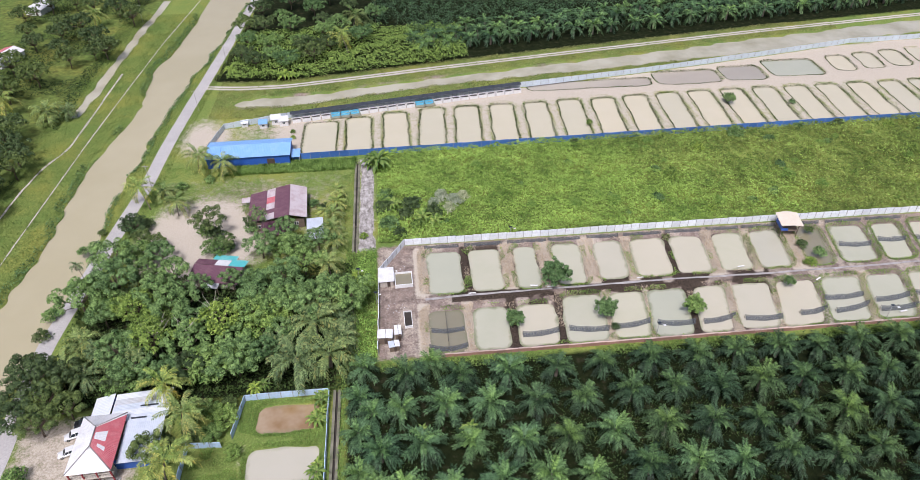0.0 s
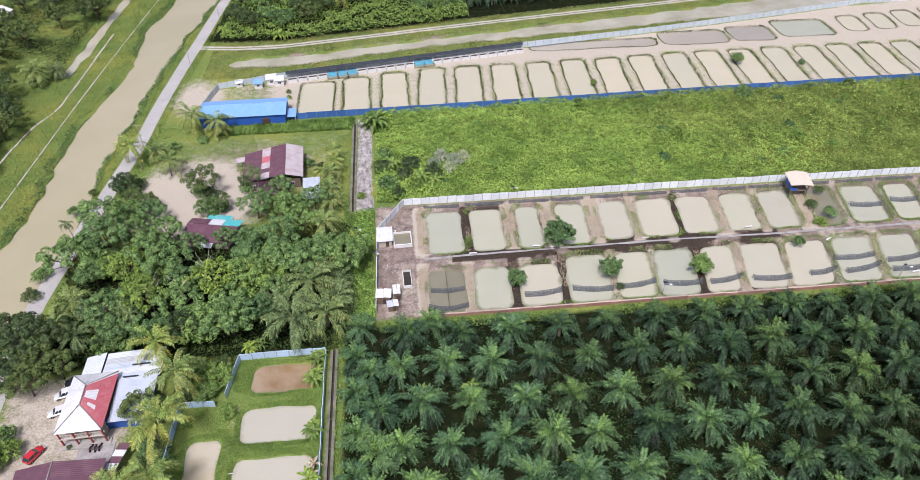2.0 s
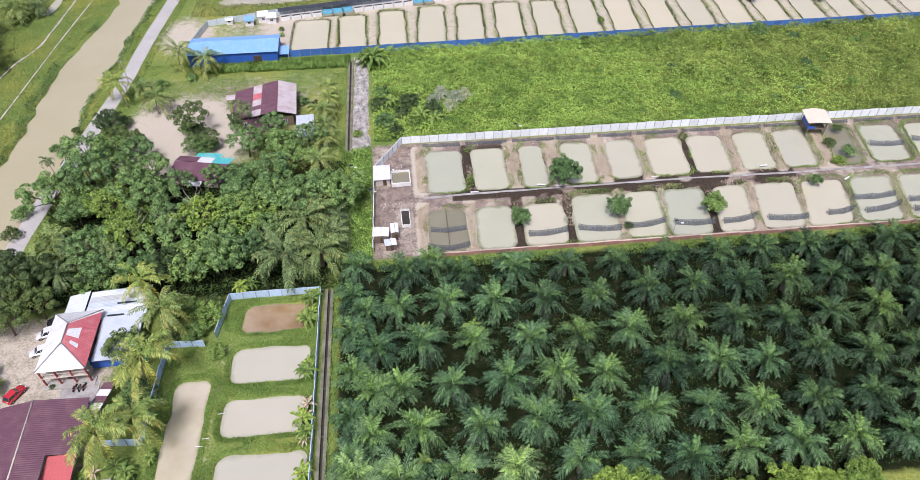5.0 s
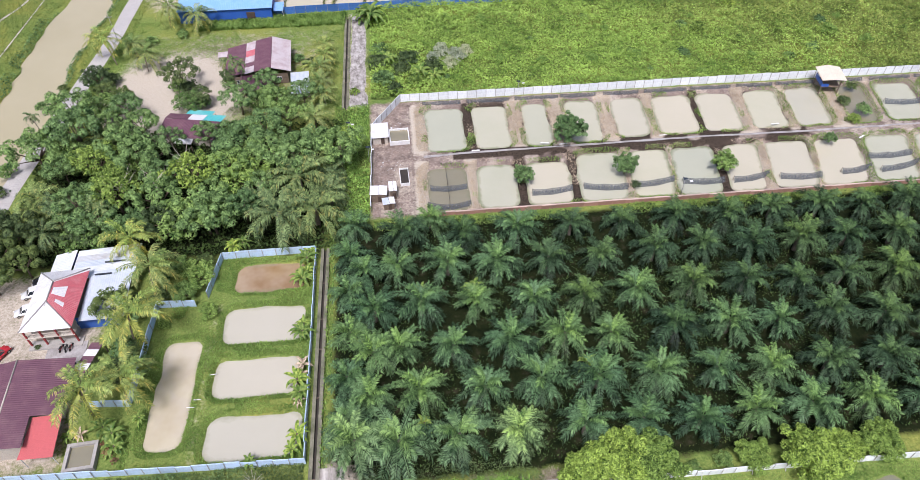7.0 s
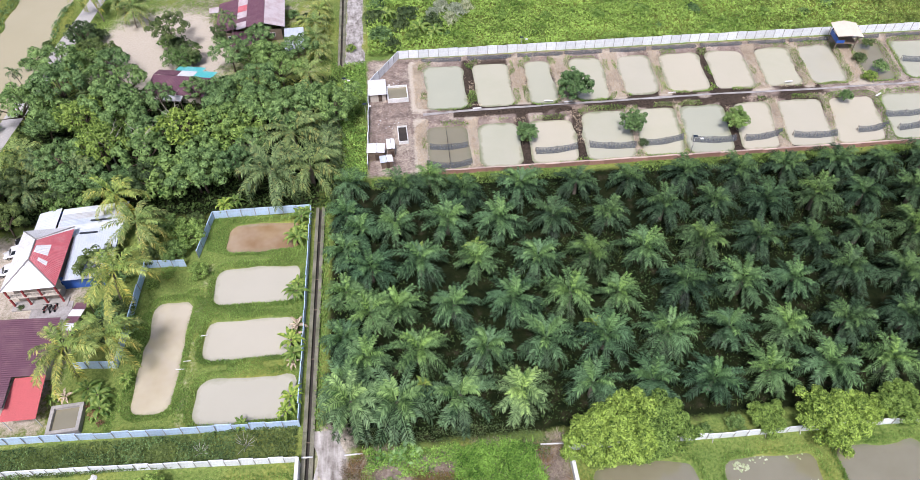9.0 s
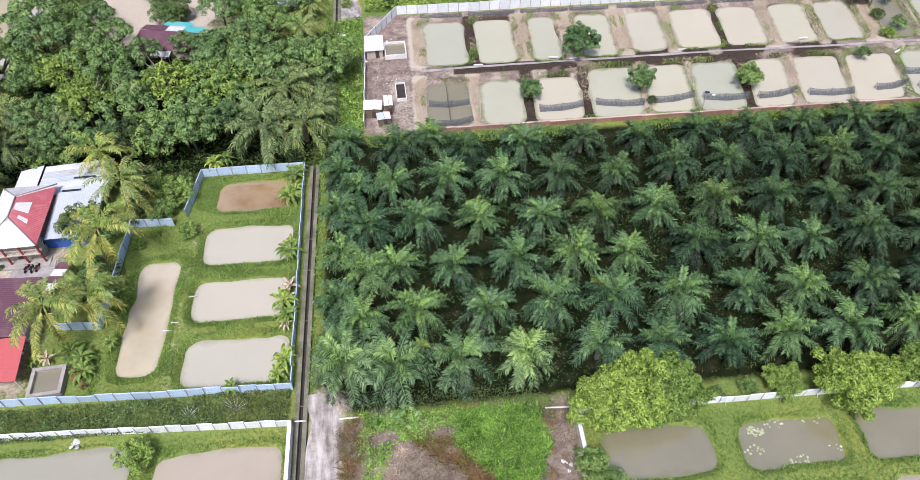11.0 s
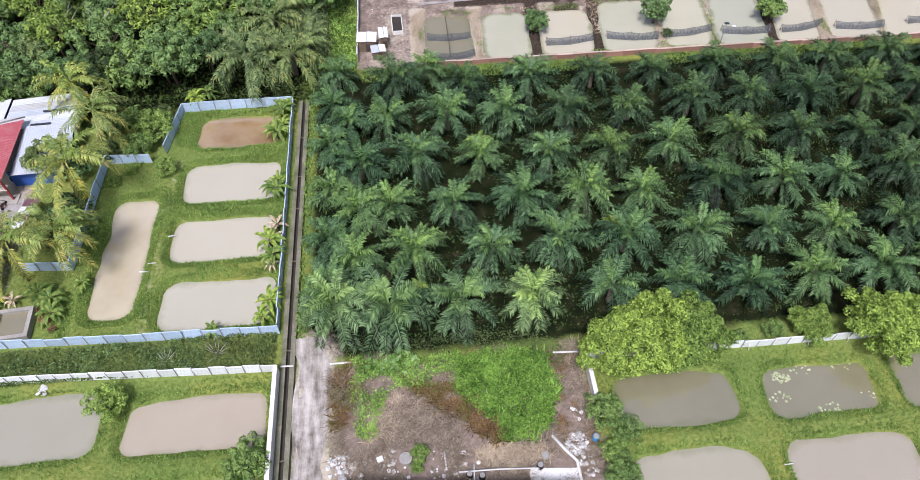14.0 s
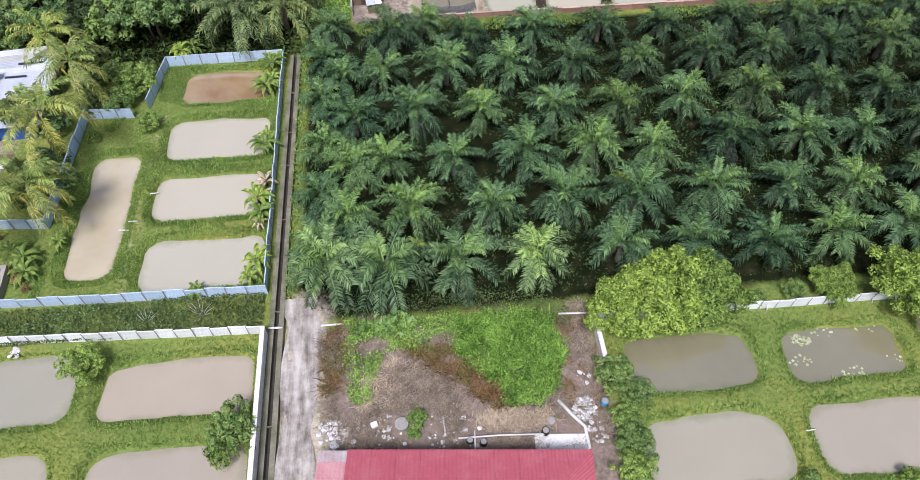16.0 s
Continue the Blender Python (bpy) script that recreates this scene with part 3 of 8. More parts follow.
def ribbon(name, pts, half, z, mat, label, category="road", steps=2.0, ragged=0.0):
    """A strip of that half width along a line, on the ground."""
    pts = np.array(pts, float)
    seg = np.r_[0, np.cumsum(np.hypot(*np.diff(pts, axis=0).T))]
    s = np.linspace(0, seg[-1], max(2, int(seg[-1] / steps)))
    px, py = np.interp(s, seg, pts[:, 0]), np.interp(s, seg, pts[:, 1])
    k = np.ones(5) / 5
    if len(s) > 12:
        px[2:-2], py[2:-2] = np.convolve(px, k, "valid"), np.convolve(py, k, "valid")
    dx, dy = np.gradient(px), np.gradient(py)
    n = np.hypot(dx, dy)
    ox, oy = -dy / n, dx / n
    hl = half * (1 + ragged * (vnoise(px, py, 3, 11) - 0.5))
    hr = half * (1 + ragged * (vnoise(px, py, 3, 12) - 0.5))
    vs = np.concatenate([np.stack([px + ox * hl, py + oy * hl, 0 * px + z], -1), np.stack([px, py, 0 * px + z + 0.03], -1), np.stack([px - ox * hr, py - oy * hr, 0 * px + z], -1)])
    m = len(s)
    fs = [(c * m + i, (c + 1) * m + i, (c + 1) * m + i + 1, c * m + i + 1) for c in (0, 1) for i in range(m - 1)]
    return tagged(new(name, mesh_of(name, vs, fs, mat, True)), label, category, kind="structure")


ys = np.arange(30, 421, 10.0)
wl, wr = np.interp(ys, Y_RIV, X_RIV_L) - 4, np.interp(ys, Y_RIV, X_RIV_R) + 4
vs = [(a, c, -1.15) for a, c in zip(wl, ys)] + [(a, c, -1.15) for a, c in zip(wr, ys)]
n = len(ys)
tagged(new("river_water", mesh_of("river_water", vs, [(i, n + i, n + i + 1, i + 1) for i in range(n - 1)], M_RIVER)), "wide muddy brown canal water", "water", kind="structure")
ribbon("drain_water", list(zip(X_ND, Y_ND)), 7.4, -0.62, M_DITCH, "shallow murky drain water", "water")
ribbon("ditch_water", [(-116.6, 232), (-114.9, 256), (-114.4, 280), (-113.2, 313), (-109.3, 350)], 3.2, -0.62, M_DITCH, "narrow murky ditch water", "water")
ribbon("road", list(zip(X_ROAD, Y_ROAD)), 2.1, 0.06, M_ROAD, "dusty grey tarmac road along the canal", steps=3, ragged=0.12)
for o in (-0.95, 0.95):
    ribbon("dirt_track", [(a, c + o) for a, c in zip(X_NT, Y_NT)], 0.62, 0.12, M_TRACK, "pale gravel wheel track beside the drain", "track", 2.5, 0.5)
ribbon("canal_path", [(-94, 347), (-99.8, 296), (-103.2, 250), (-105.7, 213), (-107.1, 184), (-108.5, 155), (-109.5, 130)], 0.2, 0.12, M_TRACK, "thin worn footpath on the grassy canal bank", "path", 2, 0.6)
ribbon("canal_path", [(-109.0, 266), (-109.6, 250), (-109.8, 234), (-110.9, 207), (-115.1, 198), (-117, 182), (-118, 160)], 0.34, 0.12, M_TRACK, "old broken concrete edge on the grassy bank", "path", 2, 0.9)
ribbon("concrete_strip", [(-11.2, 145), (-11.3, 192)], 2.0, 0.1, M_STRIP, "weathered grey concrete strip beside the drain", "pavement", 0.9, 0.5)
ribbon("yard_lane", [(-14.3, -40), (-14.5, 52)], 2.1, 0.06, M_RUTS, "pale dusty lane with wheel ruts", "track", 0.8, 1.0)
ribbon("pond_path", [(3.6, 124.4), (14.8, 125), (45, 125.3), (69, 125.6), (92, 125.2), (117, 125.4), (160, 126)], 0.32, 0.12, M_LANE, "narrow trodden path along the pond bund", "path", 1.5, 0.8)

# ---- fences and walls ----
M_FBLUE = worn("blue_sheet", (0.06, 0.17, 0.50), (0.10, 0.21, 0.46), 0.5, 0.1, 0.3, 0.6, 3, spec=0.4, vary=0.15)
M_FPALE = worn("pale_blue_sheet", (0.52, 0.70, 0.93), (0.62, 0.71, 0.82), 0.5, 0.1, 0.4, 0.7, 3, vary=0.1)
M_FWHITE = worn("white_sheet", (0.84, 0.88, 0.91), (0.70, 0.72, 0.74), 0.55, 0.0, 0.5, 0.4, 3, vary=0.1)
M_FNORTH = worn("grey_blue_sheet", (0.62, 0.70, 0.75), (0.56, 0.62, 0.67), 0.5, 0.1, 0.4, 0.5, 3, vary=0.05)
M_BRICK = worn("clay_brick", (0.36, 0.20, 0.15), (0.24, 0.15, 0.12), 0.9, 0, 0.7, 0.6, 5, 0.01, vary=0.2)
M_POST = worn("grey_post", (0.35, 0.34, 0.33), (0.2, 0.18, 0.16), 0.8)
M_WALLW = worn("white_render", (0.80, 0.80, 0.79), (0.55, 0.53, 0.50), 0.85, 0, 0.4, 0.5, 4, 0.005)


def panel_mesh(w, h, mat, ribs=6, depth=0.02):
    """A ribbed sheet panel with thickness and a folded top rail, from x = 0 to w."""
    vs, fs = [], []
    n = 2 * ribs
    for i in range(n + 1):
        xx, dy = w * i / n, (depth if (i // 1) % 2 else 0)
        vs += [(xx, dy, 0), (xx, dy, h), (xx, dy + 0.03, h), (xx, dy + 0.03, 0)]
    for i in range(n):
        a, c = 4 * i, 4 * i + 4
        fs += [(a, c, c + 1, a + 1), (a + 1, c + 1, c + 2, a + 2), (a + 2, c + 2, c + 3, a + 3)]
    k = len(vs)
    vs += [(0, -0.03, h - 0.06), (w, -0.03, h - 0.06), (w, -0.03, h + 0.03), (0, -0.03, h + 0.03), (0, 0.1, h + 0.03), (w, 0.1, h + 0.03), (w, 0.1, h - 0.06), (0, 0.1, h - 0.06)]
    fs += [(k, k + 1, k + 2, k + 3), (k + 3, k + 2, k + 5, k + 4), (k + 4, k + 5, k + 6, k + 7)]
    return mesh_of("fence_panel", vs, fs, mat)


def fence(name, pts, h, mat, label, w=2.4, post=0.09, seed=1, loose=1.0, piece="fence_panel", cap=None):
    """A run of panels between posts along a line of corners."""
    rnd = random.Random(seed)
    top = thing(name, pts[0][0], pts[0][1], 0, 0, label, "fence", kind="structure")
    pole = box_mesh("fence_post", post, post, h + 0.12, M_POST, 0.01)
    for (ax, ay), (bx, by) in zip(pts, pts[1:]):
        length, ang = math.hypot(bx - ax, by - ay), math.degrees(math.atan2(by - ay, bx - ax))
        n = max(1, round(length / w))
        pm = panel_mesh(length / n - 0.025, h, mat)
        for i in range(n):
            px, py = ax + (bx - ax) * i / n - pts[0][0], ay + (by - ay) * i / n - pts[0][1]
            part(piece, pm, top, "", pose(px, py, -0.05 + 0.04 * loose * rnd.uniform(-1, 1), loose * rnd.uniform(-2.5, 2.5), 0, ang + loose * rnd.uniform(-0.4, 0.4)))
            part("fence_post", pole, top, "", pose(px, py - 0.05, -0.05, 0, 0, ang))
    return top


run_x = lambda f, a, b, n: [(float(v), float(f(v))) for v in np.linspace(a, b, n)]
fence("wall_blue", run_x(blue_wall_y, -36, 262, 6), 2.3, M_FBLUE, "long blue corrugated sheet fence beside the ponds", 3.2, seed=2)
fence("wall_north", list(zip(X_NW, Y_NW)), 2.2, M_FNORTH, "long grey blue corrugated sheet fence", 3.2, seed=3)
fence("wall_west_gate", [(-61, 217), (-64, 203)], 2.2, M_FNORTH, "short grey blue sheet fence at the yard", 2.4, seed=4)
fence("wall_white", [(-0.8, 146.5), (80, 146.9), (175, 146.6)], 2.2, M_FWHITE, "long off-white sheet metal fence", 2.4, seed=5)
fence("wall_corner", [(-7.9, 135), (-0.8, 146.5)], 2.2, M_FWHITE, "slanting off-white sheet metal fence", 2.4, seed=6)
fence("wall_west", [(-8.3, 107.5), (-7.9, 135)], 1.8, M_FWHITE, "stained off-white sheet fence beside the yard", 2.4, seed=7)
fence("wall_lot_east", [(-18.8, 53.4), (-19.0, 97)], 1.9, M_FPALE, "pale blue sheet fence beside the drain", 2.4, seed=8)
fence("wall_lot_north", [(-37, 97), (-19.2, 97.2)], 1.9, M_FPALE, "pale blue sheet fence behind the ponds", 2.4, seed=9)
fence("wall_lot_step", [(-38.4, 87.4), (-37, 97)], 1.9, M_FPALE, "pale blue sheet fence behind the ponds", 2.4, seed=10)
fence("wall_lot_short", [(-47, 86), (-40.2, 85.6)], 1.9, M_FPALE, "short pale blue sheet fence", 2.4, seed=11)
fence("wall_lot_west", [(-47.4, 65.7), (-47, 86)], 1.9, M_FPALE, "pale blue sheet fence beside the long pond", 2.4, seed=12)
fence("wall_lot_nook", [(-54, 66.2), (-47.4, 65.7)], 1.9, M_FPALE, "short pale blue sheet fence", 2.4, seed=13)
fence("wall_lot_south", [(-70, 54.6), (-45, 53.8), (-18.6, 53.0)], 1.9, M_FPALE, "pale blue sheet fence beside the hedge strip", 2.4, seed=14, loose=1.4)
fence("wall_hedge_south", [(-70, 49.6), (-45, 48.8), (-18.4, 47.6)], 1.8, M_FWHITE, "leaning off-white panel fence", 2.0, seed=15, loose=1.1)
plank_fence = fence("wall_plantation", [(19.6, 45.6), (75, 44.9)], 1.7, M_FWHITE, "white panel fence under overhanging trees", 2.0, seed=16, loose=1.2)
for bx in (20.6, 28.4, 33.6, 42.0):
    part("brace", tube("brace", [(bx, -0.95, -0.15), (bx, -0.2, 1.35)], 0.06, M_WALLW, 6), plank_fence, "pale leaning brace")


def masonry(name, x0, x1, y0, y1, h, mat, label, cap=True):
    top = thing(name, x0, y0, 0, 0, label, "wall", kind="structure")
    bm = bmesh.new()
    add_box(bm, 0, x1 - x0, 0, y1 - y0, -0.4, h, 0.02)
    part("wall_body", done(bm, "wall_body", mat), top)
    if cap:
        bm = bmesh.new()
        add_box(bm, -0.06, x1 - x0 + 0.06, -0.06, y1 - y0 + 0.06, h + 0.004, h + 0.1, 0.02)
        part("coping", done(bm, "coping", M_WALLW), top)
    return top


masonry("wall_lane", -18.7, -18.3, -40, 47.4, 1.9, M_WALLW, "long white rendered wall beside the lane")
masonry("wall_yard_east", 19.3, 19.7, 40.2, 45.6, 1.5, M_WALLW, "short white rendered wall")

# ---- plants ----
# oil palm ramp: young top fronds lighter, crown shade painted into the low ones
CROWN_SHADE = [(0, (1.95, 1.85, 1.2)), (0.3, (1.15, 1.15, 1.08)), (1, (0.5, 0.48, 0.5))]
OLD_YELLOW = [(0, (0.85, 1.0, 0.85)), (0.55, (1.0, 1.0, 1.0)), (1, (1.3, 1.15, 0.85))]
L_OIL = leafy("oil_palm_leaf", (0.011, 0.029, 0.014), (0.138, 0.245, 0.12), 0.42, 0.1, 0.55, age_shade=CROWN_SHADE)
# brighter copy for the open front row: its stronger light put into colour
L_OIL_LIT = leafy("lit_oil_palm_leaf", (0.02, 0.05, 0.02), (0.235, 0.36, 0.17), 0.42, 0.12, 0.55, age_shade=CROWN_SHADE)
# darker copy of the palm leaf: dimness of the east side put into colour
L_OIL_DIM = leafy("dim_oil_palm_leaf", (0.007, 0.018, 0.009), (0.09, 0.158, 0.08), 0.5, 0.08, 0.55, age_shade=CROWN_SHADE)
L_OLD = leafy("old_palm_leaf", (0.02, 0.046, 0.02), (0.265, 0.365, 0.145), 0.45, 0.12, 0.6, yellow=(0.30, 0.30, 0.10))
L_WEED = leafy("weed_leaf", (0.05, 0.13, 0.022), (0.40, 0.62, 0.14), 0.5, 0.2, 0.5, 0.5, single=False)
L_RIM = leafy("rim_weed", (0.025, 0.045, 0.014), (0.13, 0.17, 0.06), 0.6, 0.2, 0.6, 0.3, single=False)
L_STRAW = leafy("grey_straw", (0.11, 0.085, 0.062), (0.46, 0.39, 0.30), 0.8, 0.15, 0.6, 0.8, single=False)
L_COCO = leafy("coconut_leaf", (0.06, 0.10, 0.026), (0.40, 0.475, 0.18), 0.42, 0.2, 0.5, yellow=(0.52, 0.46, 0.16), age_shade=OLD_YELLOW)
L_BROAD = leafy("broad_leaf", (0.014, 0.044, 0.014), (0.25, 0.39, 0.14), 0.5, 0.12, 0.5, 0.5)
L_DARK = leafy("dark_leaf", (0.022, 0.044, 0.017), (0.145, 0.20, 0.075), 0.55, 0.12, 0.45, 0.6)
L_LIME = leafy("lime_leaf", (0.028, 0.072, 0.013), (0.37, 0.50, 0.115), 0.5, 0.2, 0.6, 0.7)
L_FIELD = leafy("field_leaf", (0.05, 0.12, 0.018), (0.47, 0.66, 0.15), 0.55, 0.15, 0.3, 0.06, single=False, patch2=0.3)
L_GRASS = leafy("grass_blade", (0.075, 0.155, 0.032), (0.32, 0.46, 0.125), 0.6, 0.25, 0.5, 0.2, single=False)
L_BANK = leafy("bank_grass_blade", (0.05, 0.085, 0.018), (0.24, 0.31, 0.085), 0.6, 0.2, 0.45, 0.06, single=False, patch2=0.5)
L_SEDGE = leafy("olive_sedge", (0.09, 0.115, 0.035), (0.38, 0.38, 0.16), 0.7, 0.2, 0.5, 0.15, single=False)
L_MANGO = leafy("mango_leaf", (0.025, 0.065, 0.012), (0.41, 0.57, 0.13), 0.5, 0.2, 0.65, 0.7)
L_DRY = leafy("dry_grass", (0.27, 0.205, 0.14), (0.68, 0.57, 0.42), 0.8, 0.1, 0.7, single=False)
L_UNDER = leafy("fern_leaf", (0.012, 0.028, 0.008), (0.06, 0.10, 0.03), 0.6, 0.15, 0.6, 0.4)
L_BANANA = leafy("banana_leaf", (0.09, 0.18, 0.04), (0.36, 0.45, 0.12), 0.4, 0.3, 0.7)
M_BARK = worn("bark", (0.16, 0.12, 0.085), (0.08, 0.06, 0.045), 0.95, 0, 1.5, 0.7, 8, 0.02)
M_PALMBARK = worn("palm_bark", (0.24, 0.20, 0.16), (0.12, 0.09, 0.07), 0.95, 0, 2.0, 0.7, 8, 0.02)
RS = np.random.RandomState(11)


def frond_quads(out, base, az, el, length, bend, leaf, stations, width, rs, droop=0.34, vee=0.35):
    """Leaflets and midrib of one feather leaf that starts at base and arches over."""
    h = np.array([math.cos(az), math.sin(az), 0.0])
    side = np.array([-math.sin(az), math.cos(az), 0.0])
    up = np.array([0, 0, 1.0])
    p, a = np.array(base, float), el
    pts, dirs = [p.copy()], []
    n = 9
    for i in range(n):
        d = math.cos(a) * h + math.sin(a) * up
        dirs.append(d)
        p = p + d * length / n
        pts.append(p.copy())
        a -= bend / n * (0.5 + 1.2 * i / n)
    pts, dirs = np.array(pts), np.array(dirs + [dirs[-1]])
    for i in range(n):
        w0, w1 = 0.09 * (1 - i / n) + 0.015, 0.09 * (1 - (i + 1) / n) + 0.015
        out.append([pts[i] - side * w0, pts[i] + side * w0, pts[i + 1] + side * w1, pts[i + 1] - side * w1])
    for k in range(stations):
        s = (0.16 + 0.84 * (k + 0.5) / stations) * n
        i = min(int(s), n - 1)
        o = pts[i] + (pts[i + 1] - pts[i]) * (s - i)
        d = dirs[i]
        nrm = np.cross(side, d)
        if nrm[2] < 0 and el < 1.2:
            nrm = -nrm
        u = s / n
        ll = leaf * (0.55 + 0.9 * u - 1.15 * max(0, u - 0.55)) * rs.uniform(0.85, 1.15)
        for sg in (-1, 1):
            v = sg * side * 0.90 + d * (0.32 + 0.45 * u + rs.uniform(-0.15, 0.15)) + nrm * vee * rs.uniform(-0.5, 1.6)
            v /= np.linalg.norm(v)
            tip = o + v * ll + np.array([0, 0, -droop * ll * rs.uniform(0.5, 1.5)])
            mid = o + v * ll * 0.5 + np.array([0, 0, 0.06 * ll])
            wv = d * width * 0.5
            out.append([o, mid - wv, tip, mid + wv])


def palm_crown(seed, mat, fronds, length, leaf, stations, width, lo=-0.5, hi=1.35, bend=1.3, core=0.3, droop=0.34, arch=0.0):
    rs = np.random.RandomState(seed)
    out, frond_ranks = [], []
    for i in range(fronds):
        f = (i + 0.5) / fronds
        el = hi + (lo - hi) * f ** 0.85 + rs.uniform(-0.12, 0.12)
        az = i * 2.39996 + rs.uniform(-0.45, 0.45)
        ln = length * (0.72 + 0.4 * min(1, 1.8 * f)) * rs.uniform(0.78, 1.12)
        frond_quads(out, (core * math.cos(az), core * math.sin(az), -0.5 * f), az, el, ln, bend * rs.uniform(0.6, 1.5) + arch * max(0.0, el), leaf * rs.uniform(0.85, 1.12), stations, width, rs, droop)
        # 0 for the top frond to 1 for the lowest, with jitter
        frond_ranks += [min(1.0, max(0.0, f + rs.uniform(-0.16, 0.16)))] * (len(out) - len(frond_ranks))
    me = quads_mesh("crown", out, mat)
    me.attributes.new("frond_rank", "FLOAT", "FACE").data.foreach_set("value", frond_ranks)
    return me


def trunk_mesh(h, r0, r1, lean, mat, n=8, steps=7):
    pts = [(lean[0] * (k / steps) ** 1.6, lean[1] * (k / steps) ** 1.6, h * k / steps - 0.3 * (k == 0)) for k in range(steps + 1)]
    return tube("trunk", pts, r0, mat, n, r1)


def make_palm(name, label, crown, h, r0, r1, lean=(0, 0), category="palm tree", group=""):
    top = thing(name, 0, 0, 0, 0, label, category, group)
    part("trunk", trunk_mesh(h - 0.5, r0, r1, lean, M_PALMBARK), top)
    part("crown", crown, top, "", pose(lean[0], lean[1], h))
    return top


# oil palms: rows of the plantation, seen from close by
oil_kinds = []
for k in range(10):
    c = palm_crown(20 + k, L_OIL if k < 5 else L_OIL_DIM if k < 8 else L_OIL_LIT, 31, 4.5, 0.95, 29, 0.165, lo=-0.55, hi=1.5, bend=0.95, core=0.22, droop=0.22, arch=0.45)
    lab = "dark green feathery oil palm in the plantation" if k < 5 else "oil palm with leaf colour darkened for the dim east rows" if k < 8 else "light green oil palm at the open edge, leaf colour brightened as lit"
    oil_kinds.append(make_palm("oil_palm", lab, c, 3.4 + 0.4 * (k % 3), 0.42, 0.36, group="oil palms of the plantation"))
first = [True] * 10


def put(kinds, used, i, x, y, s, rz, z=0.0):
    m = pose(x, y, z, 0, 0, rz) @ Matrix.Diagonal((s, s, s * 1.0, 1))
    if used[i]:
        used[i] = False
        kinds[i].matrix_basis = m
        return kinds[i]
    ob = copy_thing(kinds[i], pose(x, y, z, 0, 0, rz))
    ob.matrix_basis = m
    return ob


ROW_Y = [53.6, 61.6, 70.6, 79.6, 88.6, 97.4]
ROW_X = [[-10.8, -4.2, 4.9, 13.6, 24.2, 33.4, 42.3, 51.4, 60.3], [-8.7, -0.7, 9.4, 18.9, 28.4, 38.2, 47.9, 57.6], [-8.2, -3.6, 5.4, 15.4, 24.4, 32.8, 43.8, 53.8, 62.5],
         [-8.0, 0.7, 10.0, 20.4, 30.0, 39.6, 50.2, 59.9], [-9.4, -3.4, 6.2, 15.4, 24.9, 35.0, 45.6, 55.1, 65], [-2.3, 9.8, 20.2, 31.0, 41.6, 53, 63.5]]
rr = random.Random(3)
for j, (yy, xs) in enumerate(zip(ROW_Y, ROW_X)):
    xs = list(xs)
    while xs[-1] < 88 + 0.7 * (yy - 50):
        xs.append(xs[-1] + 9.55)
    for xx in xs:
        # darker copies towards east and north, brighter ones in the open front row
        dull = rr.random() < (xx - 10) / 48 + (yy - 82) / 38
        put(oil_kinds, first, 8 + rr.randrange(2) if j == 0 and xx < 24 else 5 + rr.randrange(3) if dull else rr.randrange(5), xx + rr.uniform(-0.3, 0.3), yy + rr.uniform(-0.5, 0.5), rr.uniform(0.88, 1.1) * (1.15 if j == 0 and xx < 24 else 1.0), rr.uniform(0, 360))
for xx, yy in ((-12.2, 57.5), (-12.4, 66.2), (-12.0, 75.2), (-12.4, 84.4), (-12.2, 93), (-11.6, 101.4), (3.6, 101.8)):
    put(oil_kinds, first, rr.randrange(5), xx, yy, rr.uniform(0.78, 0.95), rr.uniform(0, 360))

# ---- broadleaf trees, coconut palms, bushes ----
def leaf_cloud(rs, centres, radii, count, size, flat=0.42, up=0.15):
    """Leaves as small folded diamonds on the outside of round clumps."""
    out = []
    for c, r in zip(centres, radii):
        n = max(6, int(count * r * r))
        v = rs.normal(size=(n, 3))
        v /= np.linalg.norm(v, axis=1)[:, None]
        v[:, 2] = np.where(v[:, 2] < -0.35, -v[:, 2], v[:, 2])
        p = c + v * r * rs.uniform(0.86 if flat < 0.35 else 0.72, 1.06, (n, 1)) * np.array([1, 1, 0.85])
        nrm = v + rs.normal(size=(n, 3)) * flat + np.array([0, 0, up])
        nrm /= np.linalg.norm(nrm, axis=1)[:, None]
        a = np.cross(nrm, rs.normal(size=(n, 3)))
        a /= np.linalg.norm(a, axis=1)[:, None]
        b = np.cross(nrm, a)
        s = size * rs.uniform(0.65, 1.3, (n, 1))
        out.append(np.stack([p - a * s, p + b * s * 0.45 - nrm * s * 0.12, p + a * s * 1.0 - nrm * s * 0.15, p - b * s * 0.45 - nrm * s * 0.12], 1))
    return np.concatenate(out)


